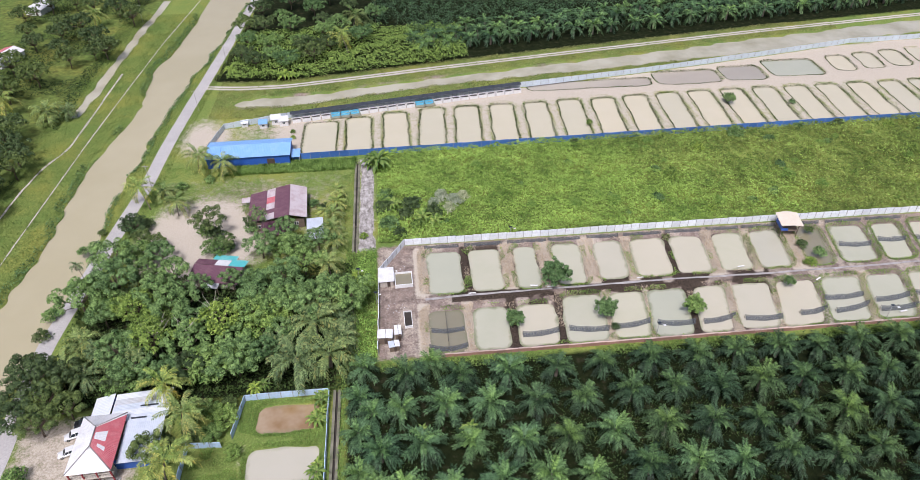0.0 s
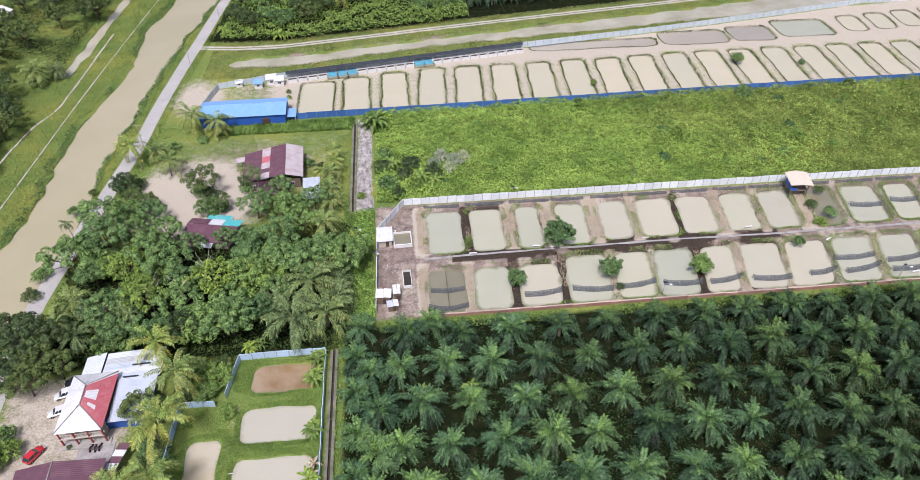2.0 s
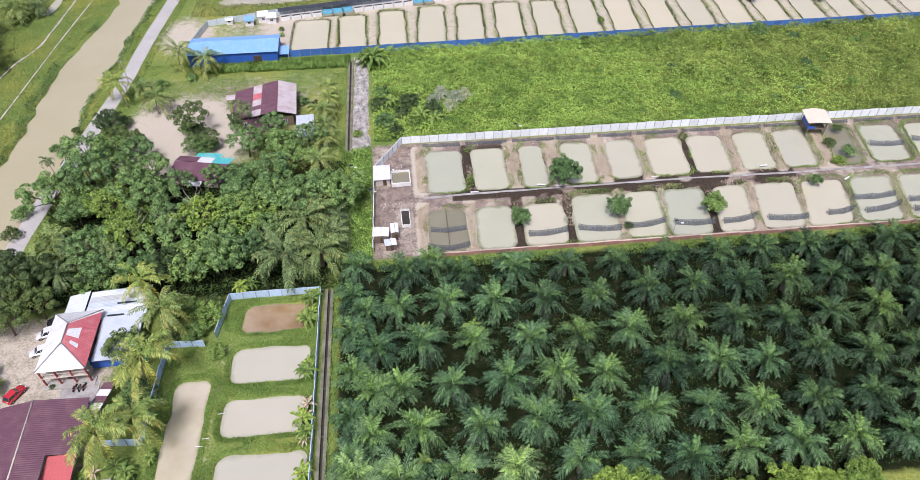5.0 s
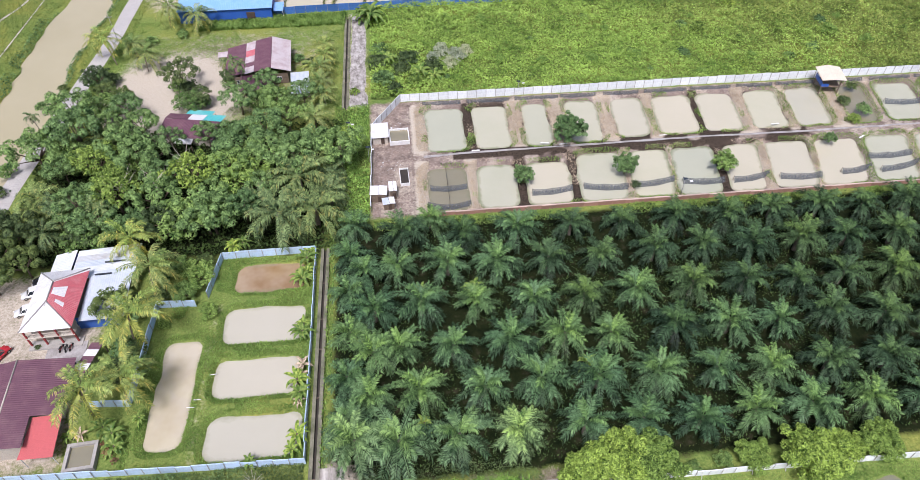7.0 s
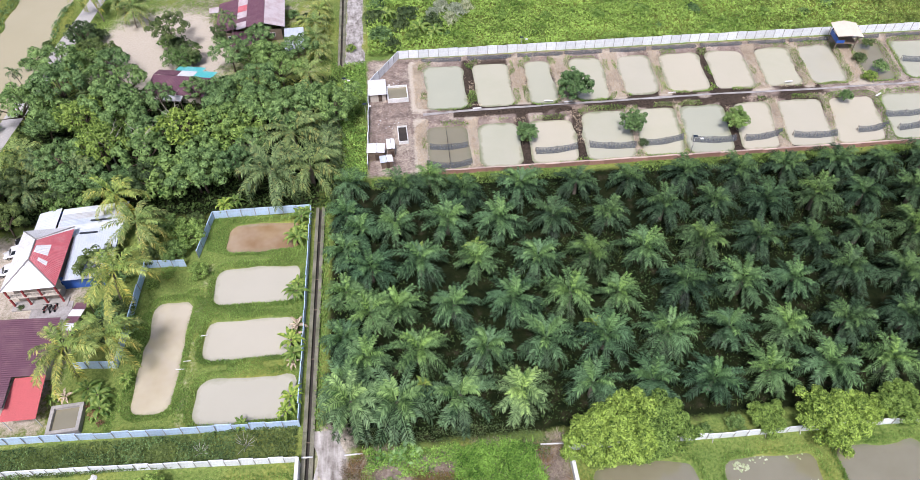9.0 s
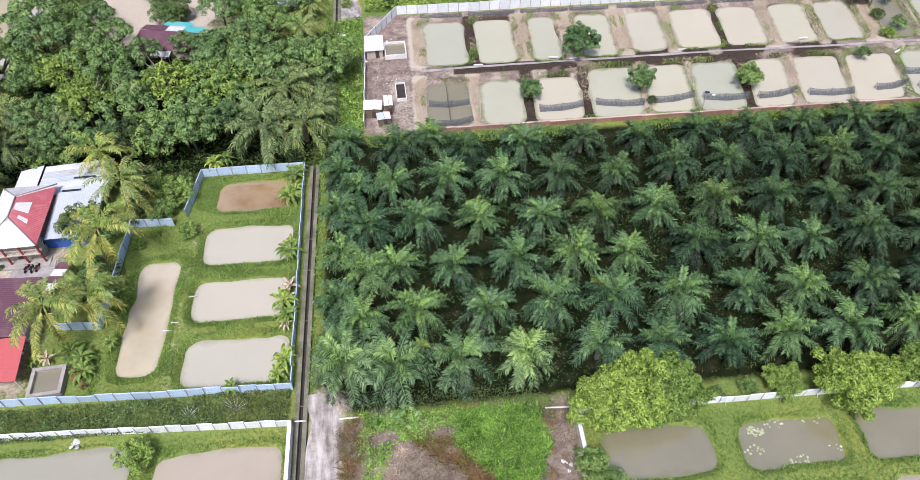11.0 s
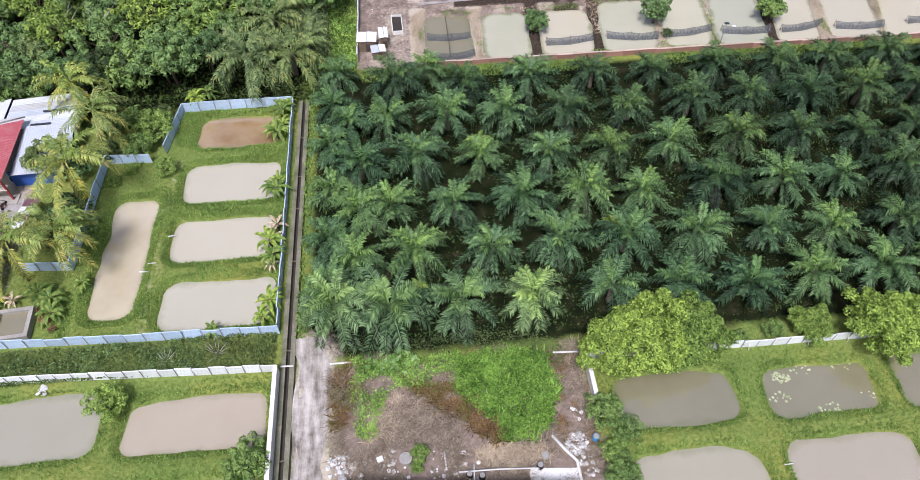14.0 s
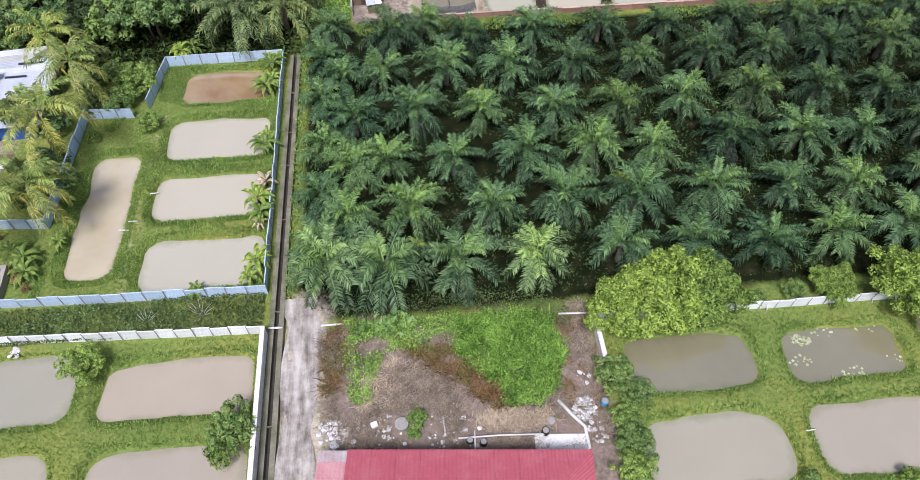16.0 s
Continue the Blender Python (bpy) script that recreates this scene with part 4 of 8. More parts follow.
def tree_parts(seed, mat, r, h, clumps, count, size, flatness=0.8, base=0.45, clump_r=(0.75, 1.2), flat=0.42):
    """Trunk with limbs, and a crown of clumps over it; h is the whole height."""
    rs = np.random.RandomState(seed)
    cs, rad = [], []
    hc = h * (1 - base)
    for i in range(clumps):
        f = (i + 0.5) / clumps
        el = math.asin(max(-0.3, 1 - 1.35 * f))
        az = i * 2.39996 + rs.uniform(-0.3, 0.3)
        k = rs.uniform(0.72, 1.18)
        w = 1 + 0.18 * math.sin(3 * az + seed) + 0.12 * math.sin(5 * az + 2 * seed)
        cs.append((r * w * k * math.cos(el) * math.cos(az), r * w * k * math.cos(el) * math.sin(az), h - hc / 2 - 0.3 + flatness * hc * 0.5 * k * math.sin(el) * rs.uniform(0.8, 1.15)))
        rad.append(rs.uniform(*clump_r) * r / 4.0)
    if base < 0.3:
        cs.append((0.0, 0.0, h - hc / 2 - 0.3))
        rad.append(0.72 * r)
    cs = np.array(cs)
    crown = quads_mesh("crown", leaf_cloud(rs, cs, rad, count, size, flat), mat)
    limbs = []
    for c in cs[:: max(1, clumps // 9)]:
        limbs.append(tube("limb", [(0, 0, h * base * 0.8), (c[0] * 0.5, c[1] * 0.5, h * base + 0.35 * (c[2] - h * base)), tuple(c)], 0.028 * h ** 0.8, M_BARK, 5, 0.03))
    trunk = tube("trunk", [(0, 0, -0.3), (0.05 * r, 0, h * base * 0.5), (0, 0.05 * r, h * base), (0, 0, h * 0.75)], 0.03 * h + 0.03, M_BARK, 7, 0.05)
    return trunk, limbs, crown


def make_tree(name, label, parts, category="tree", group=""):
    top = thing(name, 0, 0, 0, 0, label, category, group)
    trunk, limbs, crown = parts
    part("trunk", trunk, top)
    for l in limbs:
        part("limb", l, top)
    part("crown", crown, top)
    return top


def make_bush(name, label, seed, mat, r, h, clumps, count, size, category="bush", group=""):
    rs = np.random.RandomState(seed)
    top = thing(name, 0, 0, 0, 0, label, category, group)
    cs, rad = [], []
    for i in range(clumps):
        az, k = i * 2.39996, math.sqrt((i + 0.5) / clumps)
        cs.append((r * 0.75 * k * math.cos(az) * rs.uniform(0.8, 1.2), r * 0.75 * k * math.sin(az) * rs.uniform(0.8, 1.2), h * (0.78 - 0.5 * k * k) * rs.uniform(0.8, 1.15)))
        rad.append(r * rs.uniform(0.28, 0.42))
    part("foliage", quads_mesh("foliage", leaf_cloud(rs, np.array(cs), rad, count, size), mat), top)
    for k in range(3):
        a = k * 2.1 + seed
        part("stem", tube("stem", [(0.05 * math.cos(a), 0.05 * math.sin(a), -0.2), (0.3 * r * math.cos(a), 0.3 * r * math.sin(a), 0.35 * h), (0.5 * r * math.cos(a), 0.5 * r * math.sin(a), 0.65 * h)], 0.05, M_BARK, 5, 0.02), top)
    return top


G_WOOD = "trees of the dense grove"
wood_kinds = [make_tree("rubber_tree", "green broadleaf tree with rounded leaf clumps in the grove", tree_parts(40 + k, L_BROAD, 4.0 + 0.3 * (k % 3), 8.5 + 0.7 * (k % 4), 36, 120, 0.27, clump_r=(0.62, 1.1), flat=0.24), group=G_WOOD) for k in range(5)]
wood_kinds += [make_tree("shade_tree", "dark green broadleaf tree in the grove", tree_parts(50 + k, L_DARK, 4.2, 8.5, 36, 110, 0.27, clump_r=(0.65, 1.1), flat=0.26), group=G_WOOD) for k in range(2)]
wood_kinds += [make_tree("acacia_tree", "bright yellow-green leafy tree in the grove", tree_parts(56, L_LIME, 3.4, 8.5, 40, 84, 0.28), group=G_WOOD)]
wood_used = [True] * 8
rr = random.Random(8)
pts = []
tries = 0
while tries < 4000:
    tries += 1
    px, py = rr.uniform(-80, -14), rr.uniform(97, 146)
    yn = np.interp(px, [-82, -74, -66, -61, -58, -55, -39, -34, -19, -12], [142, 143, 146, 146, 128, 121, 121, 132, 128, 122])
    ysouth = np.interp(px, [-82, -70, -62, -50, -38, -24, -15], [112, 106, 103, 101, 100, 112, 112])
    if py > yn or py < ysouth or any((px - a) ** 2 + (py - c) ** 2 < 6.0 ** 2 for a, c in pts):
        continue
    if px > -30 and py < 120 or (px < -66 and py < 120):
        continue
    pts.append((px, py))
for px, py in pts:
    put(wood_kinds, wood_used, rr.randrange(5) if rr.random() < 0.8 else 5 + rr.randrange(3), px, py, rr.uniform(0.74, 1.24), rr.uniform(0, 360))
for px, py, s, k in ((-54.7, 156.5, 0.95, 5), (-52.5, 131.4, 0.7, 1), (-44.6, 132.2, 0.68, 3), (-72.6, 153.5, 0.62, 6), (-49, 149.4, 0.62, 6), (-43.5, 158.5, 0.5, 6), (-33.4, 151.7, 0.82, 0), (-30, 143.7, 0.8, 1), (-39, 145, 0.8, 2), (-75.8, 158.7, 0.75, 5), (-24, 146, 0.8, 1),
                     (-80.5, 102, 1.1, 5), (-77.5, 98.2, 0.95, 6), (-83.5, 105, 0.95, 5), (-81.5, 93.5, 0.9, 6), (-76.6, 104, 0.9, 5), (-72.5, 95.8, 0.8, 6), (-77, 92, 0.9, 6), (-84, 98, 0.8, 5), (-79.8, 75, 0.75, 6), (-64, 103, 0.72, 6), (-53.5, 84, 0.75, 6), (-16.5, 129, 0.6, 6), (-14.5, 122, 0.55, 2), (-40.5, 104.5, 0.75, 3), (-27, 137, 0.8, 2), (-68, 151, 0.6, 5)):
    put(wood_kinds, wood_used, k, px, py, s, rr.uniform(0, 360))

# the far banks: woods beyond the canal and beyond the track
far_kinds = [make_tree("bank_tree", "dark green broadleaf tree beyond the canal", tree_parts(60 + k, L_DARK, 4.6, 9, 34, 24, 0.5), group="trees beyond the canal") for k in range(3)]
far_used = [True] * 3
for px, py in ((-151, 292), (-143, 300), (-131, 275), (-124, 280), (-131, 299), (-148, 314), (-118, 281), (-138, 286), (-137, 308), (-126, 292), (-160, 306), (-123, 199), (-127, 205), (-121, 192), (-126, 187), (-130, 218), (-131, 210), (-124, 179), (-122, 168), (-128, 170),
               (-121, 158), (-127, 156), (-123, 146), (-129, 142), (-166, 322), (-127, 327), (-160, 335), (-140, 335), (-150, 340), (-118, 318), (-136, 256), (-142, 262), (-150, 268), (-150, 250), (-135, 180), (-137, 196), (-139, 165), (-120, 136), (-124, 126), (-118, 120), (-147, 230), (-143, 244), (-170, 350), (-156, 356), (-122, 346)):
    put(far_kinds, far_used, rr.randrange(3), px + rr.uniform(-1, 1), py + rr.uniform(-1, 1), rr.uniform(0.75, 1.2), rr.uniform(0, 360))
nw_kinds = [make_tree("thicket_tree", "green broadleaf tree in the thicket beyond the track", tree_parts(66 + k, (L_BROAD, L_DARK)[k % 2], 4.2, 8, 34, 24, 0.5), group="trees beyond the track") for k in range(3)]
nw_used = [True] * 3
for px, py in ((-62, 286), (-56, 264), (-52, 280), (-49.7, 270), (-40, 283), (-43, 262), (-33, 268), (-27, 278), (-36, 275), (-13, 300), (-31, 306), (-57, 300), (-45, 298), (-20, 290), (-24, 298), (-64, 300), (-8, 310), (-50, 312), (-36, 318), (-60, 318), (-20, 322), (-8, 330), (-62, 272), (-14, 284), (-30, 292), (-48, 330), (-30, 335)):
    put(nw_kinds, nw_used, rr.randrange(3), px, py, rr.uniform(0.75, 1.15), rr.uniform(0, 360))

# north plantation, seen from afar
far_oil = [make_palm("oil_palm", "dark green oil palm in the far plantation", palm_crown(80 + k, L_OIL, 20, 4.6, 1.05, 10, 0.42, lo=-0.4, hi=1.3), 4.0, 0.4, 0.36, group="oil palms beyond the track") for k in range(3)]
foil_used = [True] * 3
far_quads = []
crowns = []
for k in far_oil:
    cm = [c for c in k.children if c.name.startswith("crown")][0].data
    co = np.empty(3 * len(cm.vertices), np.float32)
    cm.vertices.foreach_get("co", co)
    crowns.append(co.reshape(-1, 4, 3))
for j in range(11):
    for i in range(34):
        px, py = -6 + 9.4 * i + 4.7 * (j % 2), 273 + 8.6 * j
        px, py = px + rr.uniform(-0.8, 0.8), py + 0.15 * max(0, px) + rr.uniform(-0.8, 0.8)
        if py > np.interp(px, X_NT, Y_NT) + 7 and px < 130 + 0.55 * py and py < 372 and not (px < 5 and py < 300):
            k, s, a = rr.randrange(3), rr.uniform(0.9, 1.15), rr.uniform(0, 360)
            if py < np.interp(px, X_NT, Y_NT) + 34:
                put(far_oil, foil_used, k, px, py, s, a)
            else:
                c, d = math.cos(a), math.sin(a)
                far_quads.append(crowns[k][::3] @ (s * np.array([[c, d, 0], [-d, c, 0], [0, 0, 1]])) + np.array([px, py, 4.0 * s]))
me_far = quads_mesh("palm_canopy", np.concatenate(far_quads), L_OIL)
me_far.attributes.new("frond_rank", "FLOAT", "FACE").data.foreach_set("value", np.full(len(me_far.polygons), 0.4, np.float32))
tagged(new("palm_canopy", me_far), "far oil palm canopy beyond the track", "palm trees", kind="stuff")

# big old oil palms among the grove
big_oil = [make_palm("old_oil_palm", "large old oil palm with arching fronds", palm_crown(90 + k, L_OLD, 32, 5.8, 1.05, 28, 0.21, lo=-0.55, hi=1.25, bend=1.5), 5.0, 0.45, 0.42, group="old oil palms by the grove") for k in range(2)]
bo_used = [True] * 2
for px, py, s in ((-26.0, 103.2, 1.2), (-19, 104.5, 1.05), (-22.8, 114, 1.2), (-16.5, 110.5, 0.8), (-75.5, 114, 0.85), (-69, 110.5, 0.85), (-77, 107.5, 0.8), (-30.5, 110, 0.8), (-19.5, 121, 0.9), (-24.5, 123.5, 0.85), (-16.8, 116, 0.75), (-72, 104.6, 0.7), (-123, 228, 1.0), (-117.6, 231, 0.7)):
    put(big_oil, bo_used, rr.randrange(2), px, py, s, rr.uniform(0, 360))

# coconut palms
coco = []
for k, (h, lean) in enumerate(((7.5, (1.6, -0.8)), (6.0, (0.8, 0.6)), (8.5, (-2.4, 2.0)), (10.5, (2.2, -1.2)), (9.3, (1.8, -0.9)))):
    coco.append(make_palm("coconut_palm", "tall coconut palm with yellowing drooping fronds", palm_crown(100 + k, L_COCO, 19, 5.9, 1.0, 40, 0.17, lo=-0.55, hi=1.15, bend=1.2, core=0.15, droop=0.4), h, 0.2, 0.13, lean, group="coconut palms"))
co_used = [True] * 5
for px, py, k, s, rz in ((-54.5, 98.5, 0, 0.95, 10), (-48.4, 89.6, 4, 0.95, 0), (-49.1, 77.9, 3, 1.03, 0), (-53.0, 64.6, 3, 1.0, 0), (-48.0, 66.8, 4, 0.95, 0), (-64.5, 189.8, 0, 0.95, 0), (-56.6, 186.5, 1, 0.9, 0), (-75, 171, 2, 0.85, 0), (-66, 167, 1, 0.85, 40),
                         (-70.5, 174.5, 1, 0.7, 90), (-20.5, 170, 1, 0.62, 0), (-20, 164, 1, 0.66, 30), (-20.5, 158, 1, 0.7, 70), (-19.5, 152, 1, 0.72, 150), (-19.2, 147, 1, 0.7, 200), (-22.6, 161, 1, 0.6, 250), (-20.4, 135.5, 1, 0.85, 100), (-134.7, 318, 0, 0.9, 0), (-141, 235, 0, 1.0, 0), (-19.5, 275, 2, 1.0, 0), (-18, 300, 0, 1.1, 0), (-46.5, 166, 1, 0.35, 0)):
    put(coco, co_used, k, px, py, s, rz)


# bare pale trees standing dead in the grove
M_DEADWOOD = worn("bleached_wood", (0.52, 0.47, 0.40), (0.34, 0.30, 0.25), 0.9, 0, 1.2, 0.5, 8, 0.01)


def dead_tree(x, y, seed, h):
    rs = random.Random(seed)
    top = thing("dead_tree", x, y, 0, 0, "bare dead tree with bleached grey limbs", "tree")
    part("trunk", tube("trunk", [(0, 0, -0.3), (0.1, 0.1, h * 0.4), (0, 0.2, h * 0.75)], 0.2, M_DEADWOOD, 7, 0.12), top)
    for k in range(9):
        a, z, l = k * 2.4 + rs.uniform(-0.4, 0.4), h * rs.uniform(0.5, 0.78), h * rs.uniform(0.18, 0.34)
        p = [(0.03, 0.12, z), (l * 0.5 * math.cos(a), l * 0.5 * math.sin(a), z + l * 0.45), (l * math.cos(a + 0.3), l * math.sin(a + 0.3), z + l * rs.uniform(0.7, 1.1))]
        limb = part("limb", tube("limb", p, 0.085, M_DEADWOOD, 5, 0.03), top)
        for j in range(2):
            b = a + rs.uniform(-1, 1)
            part("twig", tube("twig", [p[1 + j], (p[1 + j][0] + 0.9 * math.cos(b), p[1 + j][1] + 0.9 * math.sin(b), p[1 + j][2] + 0.6)], 0.035, M_DEADWOOD, 4, 0.012), limb)


for px, py, h in (((-58.2, 113.1, 10.5), (-51.0, 112.4, 10), (-46.6, 118.1, 11))):
    dead_tree(px, py, int(px * 7), h)

# slim areca palms by the grove's edge
areca = [make_palm("areca_palm", "slim areca palm with a small tuft of fronds", palm_crown(112 + k, L_OLD, 11, 2.1, 0.6, 16, 0.16, lo=-0.5, hi=1.2, bend=1.6, core=0.08), 8.5 + k, 0.1, 0.07, (0.5, 0.3), group="areca palms") for k in range(2)]
ar_used = [True] * 2
for px, py, s in (((-82.1, 137.3, 0.9), (-41.3, 154.7, 1.0), (-39.3, 153.1, 1.0), (-60.8, 106.3, 0.9), (-67.9, 106.2, 0.9), (-69.8, 108.1, 0.9), (-69.7, 109.5, 0.9), (-59.7, 105.1, 0.9))):
    put(areca, ar_used, rr.randrange(2), px, py, s, rr.uniform(0, 360))

# ---- shrubs and trees by the ponds ----
mango = [make_tree("mango_tree", "round yellow-green leafy tree overhanging the white fence", tree_parts(120 + k, L_MANGO, 4.3, 6.4, 58, 180, 0.22, flatness=0.95, base=0.2, clump_r=(0.75, 1.2)), group="trees along the plantation fence") for k in range(3)]
mg_used = [True] * 3
for px, py, s, k in ((22.4, 45.6, 0.82, 0), (27.6, 46.9, 1.0, 1), (32.6, 46.6, 0.92, 2), (29.6, 44.6, 0.7, 0), (48.6, 47.0, 0.52, 1), (56.8, 45.2, 0.95, 2), (63.0, 46.8, 0.55, 0), (68.5, 47, 0.65, 1)):
    put(mango, mg_used, k, px, py, s, rr.uniform(0, 360))
L_YOUNG = leafy("young_leaf", (0.03, 0.08, 0.018), (0.32, 0.46, 0.14), 0.5, 0.2, 0.55, 0.6)
young = [make_tree("young_tree", "small leafy green tree at the pond's edge", tree_parts(124 + k, L_YOUNG, 2.3, 3.8, 34, 210, 0.18, flatness=1.0, base=0.15, clump_r=(0.8, 1.25), flat=0.28), group="small trees beside the ponds") for k in range(2)]
yt_used = [True] * 2
for px, py, s in ((20.0, 38.2, 0.82), (22.0, 35.6, 0.66), (20.2, 33.4, 0.6), (20.4, 30.6, 0.8), (19.6, 27.6, 0.75), (39.4, 46.4, 0.42), (44.2, 47.0, 0.5), (-40.4, 91.9, 1.1), (-42.3, 88.0, 0.9), (-37.5, 83.5, 0.6), (-44.2, 95, 0.8), (-20.8, 35.8, 1.0), (-38.0, 44.8, 0.85), (-45.8, 105.3, 1.9), (-38.4, 107.9, 1.7), (-63.3, 102.8, 1.5), (-34.8, 117.5, 1.9), (-60, 122, 1.8), (-71, 126, 1.9), (-32.2, 145.7, 1.6), (-51.4, 147.6, 1.3), (-70, 147, 1.6)):
    put(young, yt_used, rr.randrange(2), px, py, s, rr.uniform(0, 360))
pond_tree = [make_tree("pond_tree", "rounded bright green tree on the pond bund", tree_parts(130 + k, L_BROAD, 2.5, 5.0, 70, 260, 0.2, flatness=1.05, base=0.15, clump_r=(0.65, 0.95), flat=0.3), group="trees on the pond bunds") for k in range(2)]
pt_used = [True] * 2
for px, py, s in ((37.2, 127.2, 1.32), (24.7, 113.8, 0.78), (47.2, 114.6, 0.9), (69.2, 113.4, 0.9), (97.3, 120.6, 0.5), (122, 217.8, 0.75), (113, 192.6, 0.95), (-48.5, 149, 0.6)):
    put(pond_tree, pt_used, rr.randrange(2), px, py, s, rr.uniform(0, 360))
soft_bush = [make_bush("shrub", "leafy green shrub growing on bare ground", 140 + k, m, 2.0, 2.6, 15, 70, 0.27, group="shrubs") for k, m in enumerate((L_BROAD, L_DARK, L_LIME, L_GRASS))]
sb_used = [True] * 4
for px, py, s, k in ((-76.4, 160.3, 1.7, 0), (-73.6, 162.2, 1.2, 1), (-53.6, 155.6, 1.4, 1), (-56.2, 157.2, 1.3, 0), (-43.4, 157.2, 1.2, 0), (-76.2, 78.6, 1.3, 2), (-78.6, 81.5, 1.4, 0), (-78.2, 76, 1.2, 1), (-46.5, 87.5, 1.2, 1), (-47.4, 93.4, 1.3, 0), (-40.2, 96, 1.0, 1), (-50.5, 70.5, 1.2, 1), (-47.0, 73, 1.0, 0), (-48.6, 76.6, 1.1, 1), (-52, 87, 1.2, 1), (-22, 33.6, 0.9, 2), (48.5, 110, 0.6, 1), (-6.4, 163, 1.6, 1), (1.7, 163.6, 1.7, 1), (-4.8, 155, 1.6, 0), (3.4, 153.4, 1.3, 2), (8, 159, 1.6, 1), (-5.6, 169, 1.4, 0), (0, 159, 1.4, 1), (-2, 150.5, 1.2, 1), (62, 160, 1.2, 3), (84, 172, 1.3, 2), (120, 168, 1.3, 3), (-13.6, 133, 1.1, 2), (-13.9, 127, 1.2, 0), (-12, 151, 0.7, 2), (58.3, 194, 1.0, 1), (89, 195, 0.9, 2),
                     (137.5, 196.4, 1.1, 0), (36, 191.5, 0.9, 2), (66.6, 207.5, 0.7, 2), (145, 214.8, 0.7, 0), (153.6, 198, 1.0, 1), (106.5, 127.5, 0.9, 2), (111, 131, 1.0, 0), (108, 135, 0.9, 1), (-27.2, 53.9, 0.5, 3), (-45.2, 81.5, 0.6, 2), (-50, 77, 1.2, 1), (-51, 73, 1.0, 1),
                     (-72, 178, 1.1, 1), (-68, 181, 1.0, 0), (-75, 182, 0.8, 2), (-27, 168, 0.9, 0), (-24, 165, 1.0, 1), (-60, 184, 0.9, 0), (37.6, 25.4, 0.5, 0), (47.5, 24.4, 0.6, 2), (-14, 100, 1.0, 1), (-11, 92, 0.8, 0), (-37, 212, 0.5, 2), (-36.5, 208, 0.5, 2), (113, 141, 0.8, 1), (-1.8, 35.4, 0.62, 3), (-87.4, 120, 1.1, 1), (-87.6, 127, 1.2, 0), (-87.0, 112.6, 1.2, 1), (-2.2, 33.9, 0.42, 3), (-55.6, 86.0, 1.5, 0), (-51.0, 84.0, 1.3, 0), (-50.4, 76.2, 1.3, 0), (-66, 79, 0.3, 1), (-88, 152, 0.9, 0), (-85.5, 160, 0.7, 1)):
    put(soft_bush, sb_used, k, px, py, s, rr.uniform(0, 360))
for _ in range(80):
    px = rr.uniform(2, 185)
    put(soft_bush, sb_used, rr.choice((0, 2, 3, 3)), px, rr.uniform(150, 193 + 0.02 * px), rr.uniform(0.4, 1.1), rr.uniform(0, 360), 0.3)
L_SILVER = leafy("silver_leaf", (0.22, 0.27, 0.16), (0.50, 0.52, 0.40), 0.6, 0.2, 0.7)
silver = make_bush("silver_shrub", "pale silvery shrub in the overgrown field", 150, L_SILVER, 2.6, 3.4, 16, 60, 0.3)
silver.matrix_basis = pose(11, 166, 0.8)
for px, py, s in ((14.6, 164, 1.1), (17.5, 166.5, 0.9), (12.8, 161, 0.9), (8.6, 163.6, 0.9)):
    copy_thing(silver, pose(px, py, 0)).scale = (s, s, s)


L_CROTON = leafy("croton_leaf", (0.16, 0.06, 0.035), (0.46, 0.27, 0.16), 0.5, 0.2, 0.7)
croton = make_bush("croton_shrub", "reddish brown croton shrub beside the tank", 152, L_CROTON, 1.0, 1.5, 9, 150, 0.16, group="croton shrubs")
croton.matrix_basis = pose(-48.8, 57.6, 0)
copy_thing(croton, pose(-49.6, 59.2, 0, 0, 0, 80)).scale = (0.8, 0.8, 0.8)
copy_thing(croton, pose(-47.6, 56.2, 0, 0, 0, 150)).scale = (0.7, 0.7, 0.7)


def banana(seed, leaves, length, width, mat, h):
    """A clump of broad arching leaves."""
    rs = np.random.RandomState(seed)
    out = []
    for i in range(leaves):
        az, el = i * 2.39996 + rs.uniform(-0.3, 0.3), rs.uniform(0.75, 1.35) - 0.7 * i / leaves
        d = np.array([math.cos(az), math.sin(az), 0])
        sd = np.array([-d[1], d[0], 0])
        p, a, ln, n = np.array([0.1 * d[0], 0.1 * d[1], h * rs.uniform(0.6, 1)]), el, length * rs.uniform(0.75, 1.15), 7
        w = [0.06, 0.6, 0.95, 1.0, 0.9, 0.65, 0.35, 0.02]
        for k in range(n):
            q = p + (math.cos(a) * d + math.sin(a) * np.array([0, 0, 1])) * ln / n
            for sg in (-1, 1):
                fold = np.array([0, 0, 0.16 * width])
                out.append([p, q, q + sd * sg * w[k + 1] * width / 2 + fold * w[k + 1], p + sd * sg * w[k] * width / 2 + fold * w[k]])
            p, a = q, a - 0.28 * rs.uniform(0.7, 1.4)
    return quads_mesh("leaves", out, mat)


